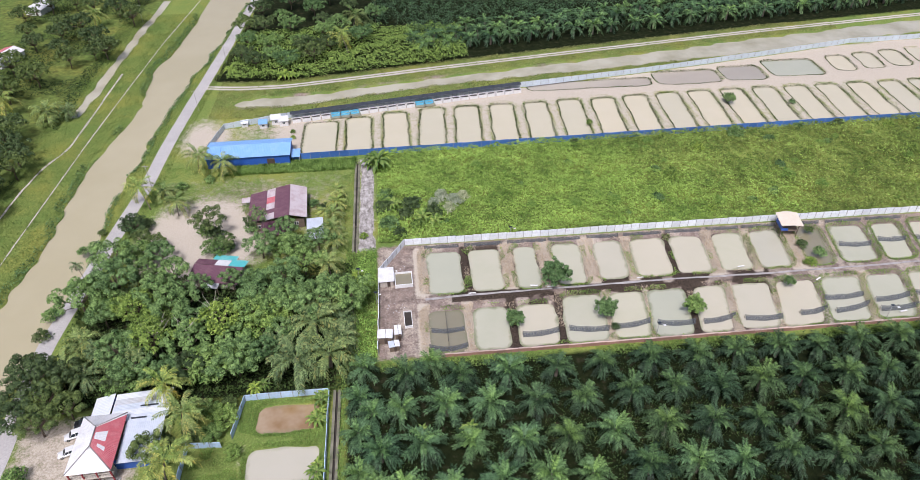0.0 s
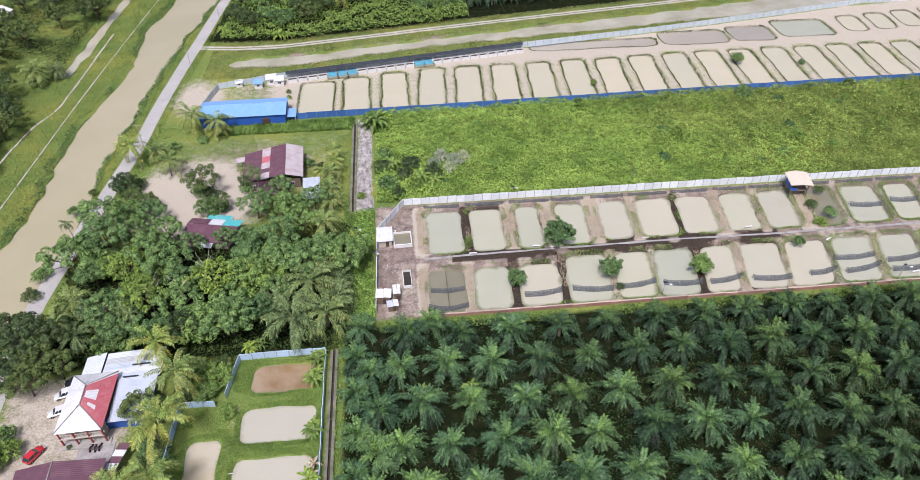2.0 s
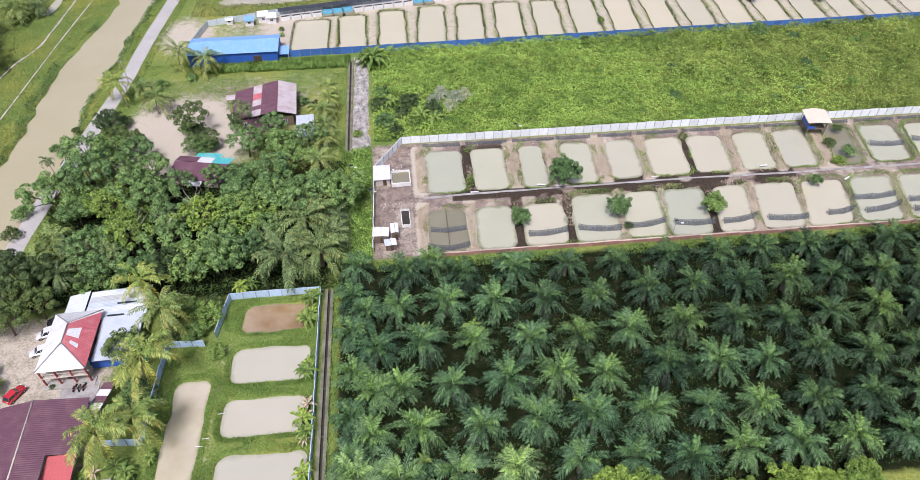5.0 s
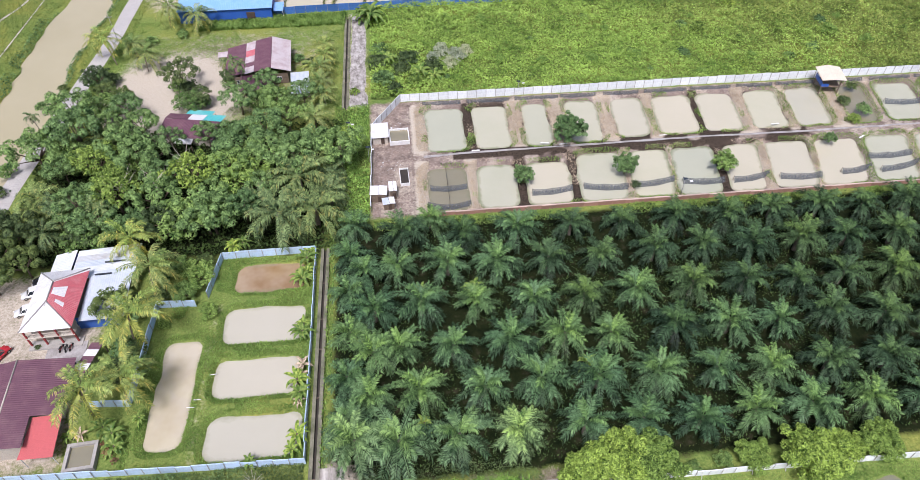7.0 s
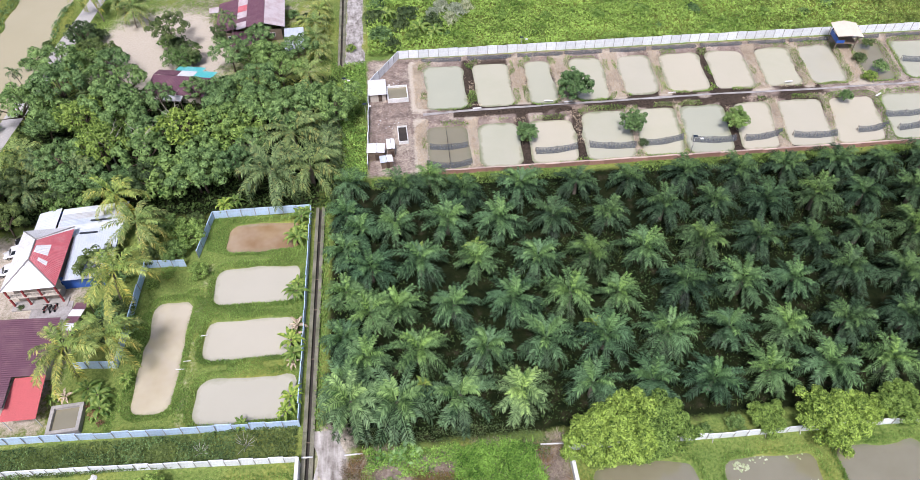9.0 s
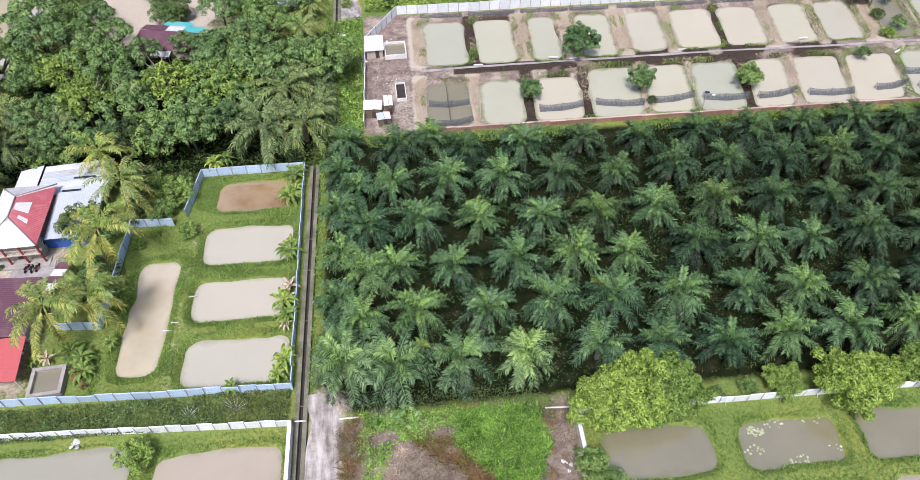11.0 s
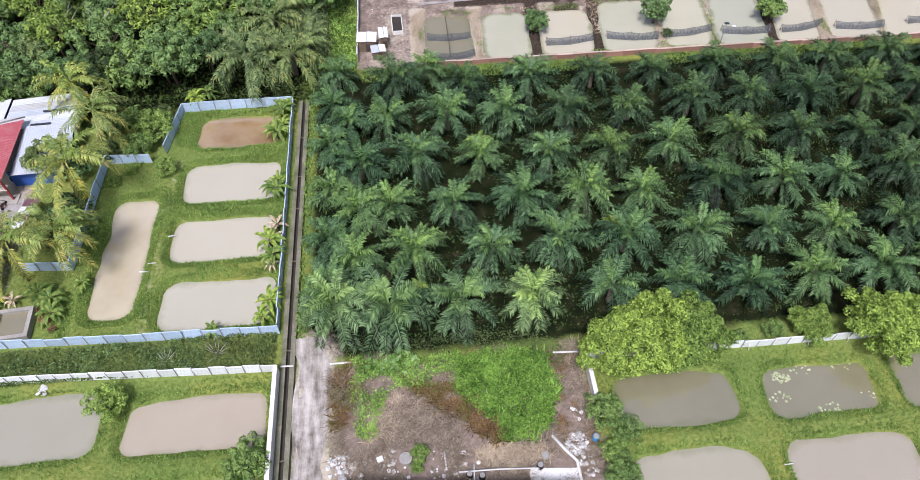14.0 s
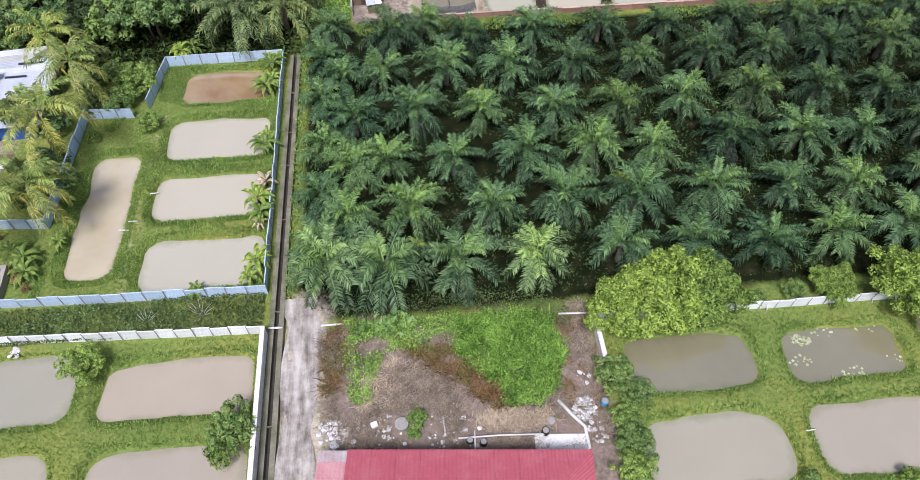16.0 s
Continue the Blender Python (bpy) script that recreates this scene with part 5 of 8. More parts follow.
ban = []
for k in range(3):
    top = thing("banana_plant", 0, 0, 0, 0, "bright green banana plant with broad arching leaves", "banana plant", "banana plants")
    part("leaves", banana(160 + k, 11 + 2 * k, 2.3, 0.55, L_BANANA, 1.3), top)
    for j in range(2):
        part("stalk", tube("stalk", [(0.2 * j - 0.1, 0, -0.2), (0.15 * j - 0.07, 0.05, 1.3)], 0.13, M_BARK, 6, 0.08), top)
    ban.append(top)
bn_used = [True] * 3
dead_ban = thing("banana_plant", -19.9, 70.4, 0, 0, "withered banana plant with brown hanging leaves", "banana plant", "banana plants")
part("leaves", banana(170, 9, 2.2, 0.45, L_DRY, 1.3), dead_ban)
part("stalk", tube("stalk", [(0, 0, -0.2), (0.1, 0.05, 1.4)], 0.12, M_BARK, 6, 0.08), dead_ban)
for px, py, s in ((-20.0, 68.6, 0.8), (-20.3, 63.6, 0.7), (-53.6, 60.9, 0.8)):
    copy_thing(dead_ban, pose(px, py, 0, 0, 0, 50 * s)).scale = (s, s, s)
for px, py, s in ((-20.6, 94.6, 1.0), (-20.3, 96.4, 0.8), (-21.2, 89.6, 1.05), (-20.4, 91.4, 0.85), (-20.5, 77.2, 1.0), (-20.3, 79.0, 0.8), (-20.7, 67.4, 1.0), (-20.2, 65.0, 0.85), (-20.1, 57.4, 0.95), (-20.8, 55.2, 0.7), (-12.1, 143, 0.7), (-48.6, 60.4, 1.0), (-50.3, 61.6, 0.9), (-47.9, 58.2, 0.9), (-27.0, 53.9, 0.6), (4.9, 156.4, 1.6), (8.4, 154.6, 1.4), (-3.4, 164, 1.5), (-7.8, 186.4, 2.2), (-10.2, 187.4, 1.6), (-6.4, 189, 1.6),
                  (-35.2, 99.2, 0.9), (-33.5, 100.3, 0.8), (0.6, 84.5, 0.8), (10.4, 84, 1.0), (-10.6, 74, 1.0), (27.6, 66, 0.9), (-0.4, 57.5, 0.8), (60, 64, 0.9), (-55.6, 60.8, 0.6), (-45.3, 63, 0.6), (-65.8, 261, 1.4), (-44, 254, 1.5), (-41, 255, 1.3), (1.2, 186, 0.6)):
    put(ban, bn_used, rr.randrange(3), px, py, s * 1.2, rr.uniform(0, 360))


# ---- ground plants that nobody could count ----
def blades(name, label, mat, seed, region, per_m2, h, w, keep, lean=0.5, category="grass", fan=1.0):
    """Grass blades over a rectangle, kept where keep(x, y) says so."""
    rs = np.random.RandomState(seed)
    x0, x1, y0, y1 = region
    n = int((x1 - x0) * (y1 - y0) * per_m2)
    x, y = rs.uniform(x0, x1, n), rs.uniform(y0, y1, n)
    k = rs.rand(n) < keep(x, y)
    x, y = x[k], y[k]
    z = ground_height(x, y)
    n = len(x)
    az = rs.uniform(0, math.tau, n)
    hh = h * rs.uniform(0.5, 1.3, n) * (0.6 + 0.8 * vnoise(x, y, 2.5, 20))
    d = np.stack([np.cos(az), np.sin(az), 0 * az], -1)
    sd = np.stack([-np.sin(az), np.cos(az), 0 * az], -1)
    p = np.stack([x, y, z - 0.03], -1)
    up = np.array([0, 0, 1.0])
    l = (lean * rs.uniform(0.3, 1.6, n) * hh)[:, None]
    ww = (w * rs.uniform(0.6, 1.4, n))[:, None]
    mid = p + d * l * 0.45 + up * (hh * 0.6)[:, None]
    tip = p + d * l * 1.2 * fan + up * (hh * 0.9)[:, None]
    qd = np.stack([p - sd * ww * 0.3, mid - sd * ww, tip, mid + sd * ww], 1)
    return tagged(new(name, quads_mesh(name, qd, mat)), label, category, kind="stuff")


def leaves(name, label, mat, seed, region, per_m2, size, height, keep, category="undergrowth", rough=1.0):
    """Low leafy growth: small leaves over a lumpy canopy of that height."""
    rs = np.random.RandomState(seed)
    x0, x1, y0, y1 = region
    n = int((x1 - x0) * (y1 - y0) * per_m2)
    x, y = rs.uniform(x0, x1, n), rs.uniform(y0, y1, n)
    k = rs.rand(n) < keep(x, y)
    x, y = x[k], y[k]
    n = len(x)
    lump = 0.15 + 0.5 * vnoise(x, y, 1.3, 21) + 0.6 * vnoise(x, y, 3.7, 22) ** 2 + 0.5 * vnoise(x, y, 11, 23)
    p = np.stack([x, y, ground_height(x, y) + height * lump * rs.uniform(0.55, 1.0, n)], -1)
    nrm = rs.normal(size=(n, 3)) * 0.55 * rough + np.array([0, 0, 1.0])
    nrm /= np.linalg.norm(nrm, axis=1)[:, None]
    a = np.cross(nrm, rs.normal(size=(n, 3)))
    a /= np.linalg.norm(a, axis=1)[:, None]
    b = np.cross(nrm, a)
    s = (size * rs.uniform(0.6, 1.4, n))[:, None]
    qd = np.stack([p - a * s, p + b * s * 0.5, p + a * s - nrm * s * 0.2, p - b * s * 0.5], 1)
    return tagged(new(name, quads_mesh(name, qd, mat)), label, category, kind="stuff")


dry = lambda x, y: pond_sdf(x, y) + 0.85 * wobble(x, y) > 0.12
blades("pond_grass", "short bright green grass between the ponds", L_GRASS, 1, (-47, -19.2, 54, 97), 85, 0.32, 0.05, lambda x, y: dry(x, y) * np.where((x < -37.5) & (y > 86.5), 0, 1) * (0.12 + 0.88 * np.clip((pond_sdf(x, y) < 1.3) | (x > -20.6) | (vnoise(x, y, 5, 42) > 0.6), 0, 1)))
blades("pond_grass", "short green grass between the ponds", L_GRASS, 2, (-60, -19, 24, 47.6), 70, 0.3, 0.05, lambda x, y: dry(x, y) * np.where(pond_sdf(x, y) < 1.0, 0.9, 0.25))
blades("pond_grass", "bright green grass between the ponds", L_GRASS, 3, (20, 74, 24, 45), 70, 0.32, 0.05, lambda x, y: dry(x, y) * np.where(pond_sdf(x, y) < 1.0, 0.9, 0.25))
blades("verge_grass", "green grass verge beside the fence", L_GRASS, 4, (-16.7, -8.6, 52, 146), 30, 0.4, 0.1, lambda x, y: np.where(y < 106, np.where(x < -15.4, 0.9, 0.12 * (x < -12)), 0.9))
blades("verge_grass", "bright green grass at the foot of the brick wall", L_GRASS, 36, (-8, 125, 101.6, 104.8), 32, 0.45, 0.07, lambda x, y: (vnoise(x, y, 7, 58) > 0.35) * 0.9)
blades("bank_grass", "long olive green grass on the canal bank", L_BANK, 5, (-124, -66, 120, 330), 9, 0.45, 0.075, lambda x, y: (channels(x, y)[0] > 1.0) * (np.abs(x - np.interp(y, Y_ROAD, X_ROAD)) > 2.4) * (x < np.interp(y, Y_ROAD, X_ROAD) + 5) * 0.9)
leaves("bank_weeds", "dark green weeds along the water's edge", L_BROAD, 34, (-115, -66, 120, 340), 9, 0.26, 0.8, lambda x, y: (channels(x, y)[0] > 0.1) * (channels(x, y)[0] < 2.6) * (vnoise(x, y, 6, 54) > 0.3) * 0.9, category="weeds")
blades("track_grass", "olive green sedge along the drain and track", L_SEDGE, 6, (-68, 200, 224, 290), 9, 0.5, 0.11, lambda x, y: (channels(x, y)[1] > 0.5) * (y > np.interp(x, X_NW, Y_NW) + 0.6) * (y < np.interp(x, X_NT, Y_NT) + 6) * (np.abs(np.abs(y - np.interp(x, X_NT, Y_NT)) - 0.95) > 0.7) * 0.8)
blades("yard_grass", "patchy grass round the houses", L_GRASS, 7, (-78, -15.5, 140, 193), 36, 0.28, 0.06, lambda x, y: (vnoise(x, y, 6, 30) > 0.42) * np.where((x + 58) ** 2 + (y - 156) ** 2 < 300, 0.0, 0.5) * (x > np.interp(y, Y_ROAD, X_ROAD) + 2.3))
blades("tall_grass", "tall green grass at the foot of the blue fence", L_GRASS, 8, (-58, -15, 186.5, 193.4), 45, 1.0, 0.1, lambda x, y: 0.9 + 0 * x)
blades("rim_grass", "grass and weeds on the pond rims", L_DRY, 9, (-36, 180, 196, 258), 3, 0.3, 0.07, lambda x, y: (pond_sdf(x, y) > 0.1) * (pond_sdf(x, y) < 1.1) * 0.8)
blades("rim_weeds", "green weeds on the pond rims", L_RIM, 10, (-36, 220, 196, 258), 32, 0.3, 0.12, lambda x, y: (pond_sdf(x, y) + 0.85 * wobble(x, y) > -0.1) * (pond_sdf(x, y) + 0.85 * wobble(x, y) < 0.55) * (0.7 + 0.3 * (vnoise(x, y, 14, 31) > 0.5)))
def strawy(x, y):
    out = np.zeros(np.shape(x))
    for spans, y0, y1, lean in ((STRAW_UP, 126, 144.5, 0.2), (STRAW_LO, 106, 123, 0.3)):
        for a, c in spans:
            out = np.maximum(out, 1.0 * (box_sdf(x, y, a, c, y0, y1, 0.3, lean * (a / 100)) < 0.2))
    return out


bund = lambda x, y: (dry(x, y)) * (pond_sdf(x, y) < 2.6)
blades("bund_straw", "dry straw grass on the pond bunds", L_DRY, 11, (-1, 150, 106, 146), 54, 0.28, 0.028, lambda x, y: bund(x, y) * np.clip(strawy(x, y) + 0.35 * (vnoise(x, y, 5, 32) > 0.6), 0, 1) * (np.abs(y - 125.3) > 1.3), lean=1.5)
blades("bund_weeds", "green weeds on the pond bunds", L_GRASS, 12, (-1, 150, 106, 146), 42, 0.36, 0.06, lambda x, y: bund(x, y) * np.clip(np.clip((x - 85) / 25, 0, 0.8) + (vnoise(x, y, 4, 33) > 0.55) * 0.9, 0, 1) * (pond_sdf(x, y) < 1.3))
blades("yard_straw", "dry straw and dead grass in the yard", L_STRAW, 13, (-12.3, 19.2, 31, 48.5), 120, 0.42, 0.022, lambda x, y: np.clip(3.4 * vnoise(x, y, 2.6, 34) - 1.6, 0, 1) * 0.9, lean=1.3)
field = lambda x, y: (y > 147.3) * (y < blue_wall_y(x) - 0.4) * 1.0
olive = lambda x, y: np.clip((x - 50) / 90 + 0.8 * (vnoise(x, y, 16, 56) - 0.5), 0, 0.8)
L_FIELD_DULL = leafy("olive_field_leaf", (0.03, 0.062, 0.010), (0.38, 0.45, 0.12), 0.6, 0.15, 0.3, 0.07, single=False, patch2=0.3)
leaves("field_growth", "dense waist-high green creepers over the open field", L_FIELD, 14, (-8, 190, 147, 201), 14, 0.295, 2.3, lambda x, y: field(x, y) * (1 - olive(x, y)), rough=1.5)
leaves("field_growth", "olive dry-tipped creepers over the open field", L_FIELD_DULL, 35, (20, 190, 147, 201), 14, 0.295, 2.2, lambda x, y: field(x, y) * olive(x, y), rough=1.6)
leaves("hedge_strip", "dark green creepers between two fences", L_DARK, 15, (-66, -19, 48.4, 53.2), 60, 0.15, 0.9, lambda x, y: 1 + 0 * x)
leaves("hedge_strip", "light green creepers between two fences", L_BROAD, 16, (-66, -19, 48.4, 53.2), 24, 0.15, 1.0, lambda x, y: (vnoise(x, y, 4, 35) > 0.5) * 1.0)
def plot(x, y, pts, edge=1.0):
    """1 inside the outline pts, falling to 0 across a ragged edge."""
    d, hit = np.full(np.shape(x), 99.0), np.zeros(np.shape(x), bool)
    for (ax, ay), (bx, by) in zip(pts, pts[1:] + pts[:1]):
        k = np.clip(((x - ax) * (bx - ax) + (y - ay) * (by - ay)) / ((bx - ax) ** 2 + (by - ay) ** 2), 0, 1)
        d = np.minimum(d, np.hypot(x - ax - k * (bx - ax), y - ay - k * (by - ay)))
        hit ^= ((ay > y) != (by > y)) & (x < (bx - ax) * (y - ay) / (by - ay + 1e-9) + ax)
    return np.clip(0.5 + (np.where(hit, d, -d) + 1.3 * (vnoise(x, y, 1.7, 36) - 0.5)) / edge, 0, 1)


LUSH = [(3.4, 47.2), (10.1, 47.8), (14.4, 46.8), (15.6, 41.2), (12.0, 35.6), (8.4, 35.9), (7.2, 38.6), (3.4, 42.8)]
WEEDY = [(-9.2, 48.4), (3.4, 47.6), (4.4, 43.0), (-1.0, 43.6), (-5.2, 43.8), (-5.9, 41.0), (-6.6, 38.0), (-8.8, 38.6), (-9.2, 44.0)]
RUSTY = [(-3.4, 45.0), (0.6, 44.2), (4.6, 42.6), (7.8, 38.4), (8.6, 36.0), (5.4, 36.6), (2.8, 39.6), (-0.8, 42.2), (-3.2, 43.2)]
SCORCHED = [(-12.2, 48.0), (-9.4, 47.6), (-8.8, 43.6), (-8.6, 39.4), (-11.6, 39.4)]
TARO = [(-7.2, 48.8), (-1.0, 48.2), (-0.8, 45.6), (-7.2, 46.0)]
TAN = [(4.0, 35.6), (7.4, 36.0), (12.8, 35.6), (13.2, 33.6), (9.0, 32.8), (5.4, 33.4)]
L_LUSH = leafy("lush_weed", (0.04, 0.12, 0.016), (0.34, 0.56, 0.115), 0.5, 0.25, 0.55, 0.5, single=False)
L_TARO = leafy("taro_leaf", (0.11, 0.24, 0.06), (0.36, 0.52, 0.22), 0.45, 0.25, 0.7, 0.5, single=False)
L_RUST = leafy("rusty_weed", (0.085, 0.05, 0.024), (0.33, 0.215, 0.10), 0.8, 0.2, 0.6, 0.9, single=False)
L_OLIVE = leafy("olive_weed", (0.05, 0.06, 0.014), (0.24, 0.24, 0.07), 0.7, 0.2, 0.6, 0.8, single=False)
yard_box = (-12.6, 16.5, 34.8, 49.5)
blades("weed_patch", "bright green upright weeds in the yard", L_LUSH, 17, yard_box, 60, 1.1, 0.075, lambda x, y: plot(x, y, LUSH) * (0.6 + 0.4 * (vnoise(x, y, 1.1, 47) > 0.4)), lean=0.55, category="weeds")
leaves("weed_patch", "bright green knee-high weeds in the yard", L_LUSH, 26, yard_box, 75, 0.13, 1.5, lambda x, y: 0.9 * plot(x, y, LUSH), category="weeds", rough=2.0)
leaves("creeper_patch", "mid green creepers at the plantation's edge", L_WEED, 27, yard_box, 115, 0.14, 1.0, lambda x, y: plot(x, y, WEEDY) * np.clip(3 * vnoise(x, y, 2.2, 48) - 0.3, 0, 1), category="weeds", rough=2.0)
leaves("creeper_patch", "dark green creepers at the plantation's edge", L_DARK, 28, (-12.6, 18, 44.5, 51.5), 42, 0.12, 1.0, lambda x, y: plot(x, y, [(-10, 49.4), (-4, 48.2), (4, 47.6), (14, 46.8), (16.4, 43), (16.8, 47.5), (12, 50.6), (-8, 51)]), category="weeds", rough=2.0)
leaves("taro_patch", "broad pale green taro leaves", L_TARO, 29, yard_box, 7, 0.36, 1.2, lambda x, y: 0.95 * plot(x, y, TARO), category="taro", rough=0.8)
blades("rusty_weeds", "withered red-brown weeds in the yard", L_RUST, 18, yard_box, 85, 0.75, 0.04, lambda x, y: plot(x, y, RUSTY) * (vnoise(x, y, 1.5, 49) > 0.28), lean=0.9, category="weeds")
leaves("olive_weeds", "olive half-dry weeds among the withered ones", L_OLIVE, 30, yard_box, 60, 0.11, 1.0, lambda x, y: np.maximum(plot(x, y, RUSTY) * (vnoise(x, y, 1.9, 50) > 0.45), 0.8 * plot(x, y, SCORCHED) * (vnoise(x, y, 1.4, 51) > 0.4)), category="weeds", rough=2.0)
blades("rusty_weeds", "withered brown weeds at the lane's edge", L_RUST, 31, (-12.8, -8, 38, 49), 55, 0.6, 0.035, lambda x, y: plot(x, y, SCORCHED) * np.clip(3 * vnoise(x, y, 1.6, 55) - 0.9, 0, 1), lean=1.0, category="weeds")
blades("rusty_weeds", "dark withered stalks beside the white wall", L_RUST, 32, (14.5, 19.2, 34.5, 47), 46, 0.3, 0.04, lambda x, y: (vnoise(x, y, 1.6, 52) > 0.4) * 0.9 * (1 - plot(x, y, LUSH)), lean=1.6, category="weeds")
blades("tan_straw", "pale trampled straw in the yard", L_DRY, 33, (-9, 14, 32.4, 44), 110, 0.36, 0.02, lambda x, y: np.clip(plot(x, y, TAN) + 0.7 * plot(x, y, [(-7.2, 41.6), (-3.6, 43.4), (-2.0, 41.4), (-5.0, 37.4), (-7.6, 37.2)]) * (vnoise(x, y, 1.3, 53) > 0.35), 0, 1), lean=2.0, category="straw")
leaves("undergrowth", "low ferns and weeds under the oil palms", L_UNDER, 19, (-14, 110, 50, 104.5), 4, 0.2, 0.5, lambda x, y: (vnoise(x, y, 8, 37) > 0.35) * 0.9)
blades("shade_grass", "thin olive grass between the palm rows", L_BANK, 37, (25, 105, 50, 103), 5, 0.35, 0.05, lambda x, y: (vnoise(x, y, 9, 59) > 0.62) * 0.7)
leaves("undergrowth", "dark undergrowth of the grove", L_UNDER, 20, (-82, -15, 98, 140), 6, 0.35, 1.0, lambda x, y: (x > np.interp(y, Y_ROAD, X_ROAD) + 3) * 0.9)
leaves("undergrowth", "undergrowth beyond the canal", L_UNDER, 21, (-170, -119, 130, 350), 3, 0.36, 1.2, lambda x, y: (vnoise(x, y, 14, 38) > 0.4) * (x < np.interp(y, Y_RIV, X_RIV_L) - 20) * 0.9)
leaves("undergrowth", "green thicket beyond the track", L_YOUNG, 22, (-66, 34, 252, 300), 8, 0.33, 3.6, lambda x, y: (y > np.interp(x, X_NT, Y_NT) + 3.5) * (x < 30) * 0.9)
leaves("verge_creepers", "bright green creepers beside the compound wall", L_WEED, 23, (-13.6, -8.7, 104, 145), 22, 0.2, 0.7, lambda x, y: (vnoise(x, y, 5, 43) > 0.3) * 0.9)

# ---- buildings ----
R_MAROON = sheet_metal("maroon_sheet", (0.13, 0.055, 0.08), (0.22, 0.125, 0.135), 0.3, 0, 0.6, 0.6, 0.4, 0.05)
R_WHITE = sheet_metal("white_roof_sheet", (0.70, 0.70, 0.71), (0.50, 0.48, 0.47), 0.3, 0, 0.5, 0.5, 0.6, 0.05)
R_GREY = sheet_metal("grey_zinc", (0.66, 0.71, 0.78), (0.50, 0.56, 0.63), 0.3, 0, 0.4, 0.8, 0.35, 0.3)
R_RED = sheet_metal("red_roof_sheet", (0.50, 0.12, 0.14), (0.56, 0.24, 0.25), 0.3, 0, 0.5, 0.6, 0.7, 0.05)
R_PINK = sheet_metal("rosy_roof_sheet", (0.44, 0.10, 0.13), (0.52, 0.17, 0.19), 0.3, 0, 0.45, 0.6, 0.5, 0.05)
R_PALE = sheet_metal("pale_rosy_sheet", (0.56, 0.27, 0.29), (0.62, 0.36, 0.37), 0.3, 0, 0.5, 0.6, 0.5, 0.05)
R_FADED = sheet_metal("faded_roof_sheet", (0.52, 0.46, 0.47), (0.36, 0.24, 0.24), 0.3, 0, 0.6, 0.7, 0.5, 0.05)
R_BLUE = sheet_metal("blue_roof_sheet", (0.22, 0.42, 0.74), (0.30, 0.48, 0.74), 0.3, 0, 0.45, 0.6, 0.5, 0.05)
R_TURQ = sheet_metal("turquoise_sheet", (0.10, 0.50, 0.50), (0.34, 0.58, 0.56), 0.3, 0, 0.5, 0.6, 0.5, 0.05)
R_AWN = worn("red_canvas", (0.52, 0.115, 0.12), (0.44, 0.11, 0.11), 0.8, 0, 0.5, 0.5)
R_BLACK = worn("black_net", (0.03, 0.036, 0.046), (0.07, 0.08, 0.10), 0.8, 0, 0.4, 0.6)
M_BLUEWALL = sheet_metal("blue_wall_sheet", (0.03, 0.11, 0.45), (0.05, 0.14, 0.42), 0.3, 0, 0.5, 0.4, 0.5, 0.05)
M_TIMBER = worn("weathered_timber", (0.20, 0.15, 0.11), (0.11, 0.085, 0.065), 0.9, 0, 1.0, 0.6, 9, 0.005)
M_RENDER = worn("cream_render", (0.55, 0.50, 0.43), (0.36, 0.31, 0.26), 0.9, 0, 0.5, 0.5, 5, 0.004)
M_REDPAINT = worn("red_paint", (0.34, 0.05, 0.05), (0.22, 0.05, 0.05), 0.6, 0, 0.7, 0.4)
M_DOOR = worn("dark_door", (0.09, 0.06, 0.045), (0.05, 0.04, 0.03), 0.6)
M_GLASS = base_mat("window_glass", 0.08, 0, 0.6)
M_GLASS[2].inputs["Base Color"].default_value = (0.03, 0.04, 0.05, 1)
M_GLASS = M_GLASS[0]
M_RUBBER = worn("rubber", (0.02, 0.02, 0.02), (0.035, 0.035, 0.035), 0.85)
M_CHROME = worn("bare_steel", (0.5, 0.5, 0.5), (0.3, 0.3, 0.3), 0.35, 0.9)
M_JUNK = worn("pale_rubble", (0.66, 0.66, 0.66), (0.40, 0.40, 0.40), 0.8, vary=0.3)
M_BLUEP = worn("blue_plastic", (0.08, 0.32, 0.58), (0.12, 0.36, 0.56), 0.5)


def ribbed(name, a, b, c, d, mat, pitch=0.32, amp=0.035, thick=0.03):
    """A ribbed sheet between the lower edge a-b and the upper edge d-c; ribs run up the slope."""
    a, b, c, d = (Vector(p) for p in (a, b, c, d))
    n = max(2, 2 * round((b - a).length / pitch))
    nrm = (b - a).cross(d - a).normalized()
    if nrm.z < 0:
        nrm = -nrm
    vs, fs = [], []
    for i in range(n + 1):
        f, o = i / n, amp if i % 2 else 0.0
        lo, hi = a.lerp(b, f) + nrm * o, d.lerp(c, f) + nrm * o
        vs += [lo, hi, hi - nrm * thick, lo - nrm * thick]
    for i in range(n):
        p, q = 4 * i, 4 * i + 4
        fs += [(p, q, q + 1, p + 1), (p + 1, q + 1, q + 2, p + 2), (p + 2, q + 2, q + 3, p + 3), (p + 3, q + 3, q, p)]
    return mesh_of(name, vs, fs, mat)


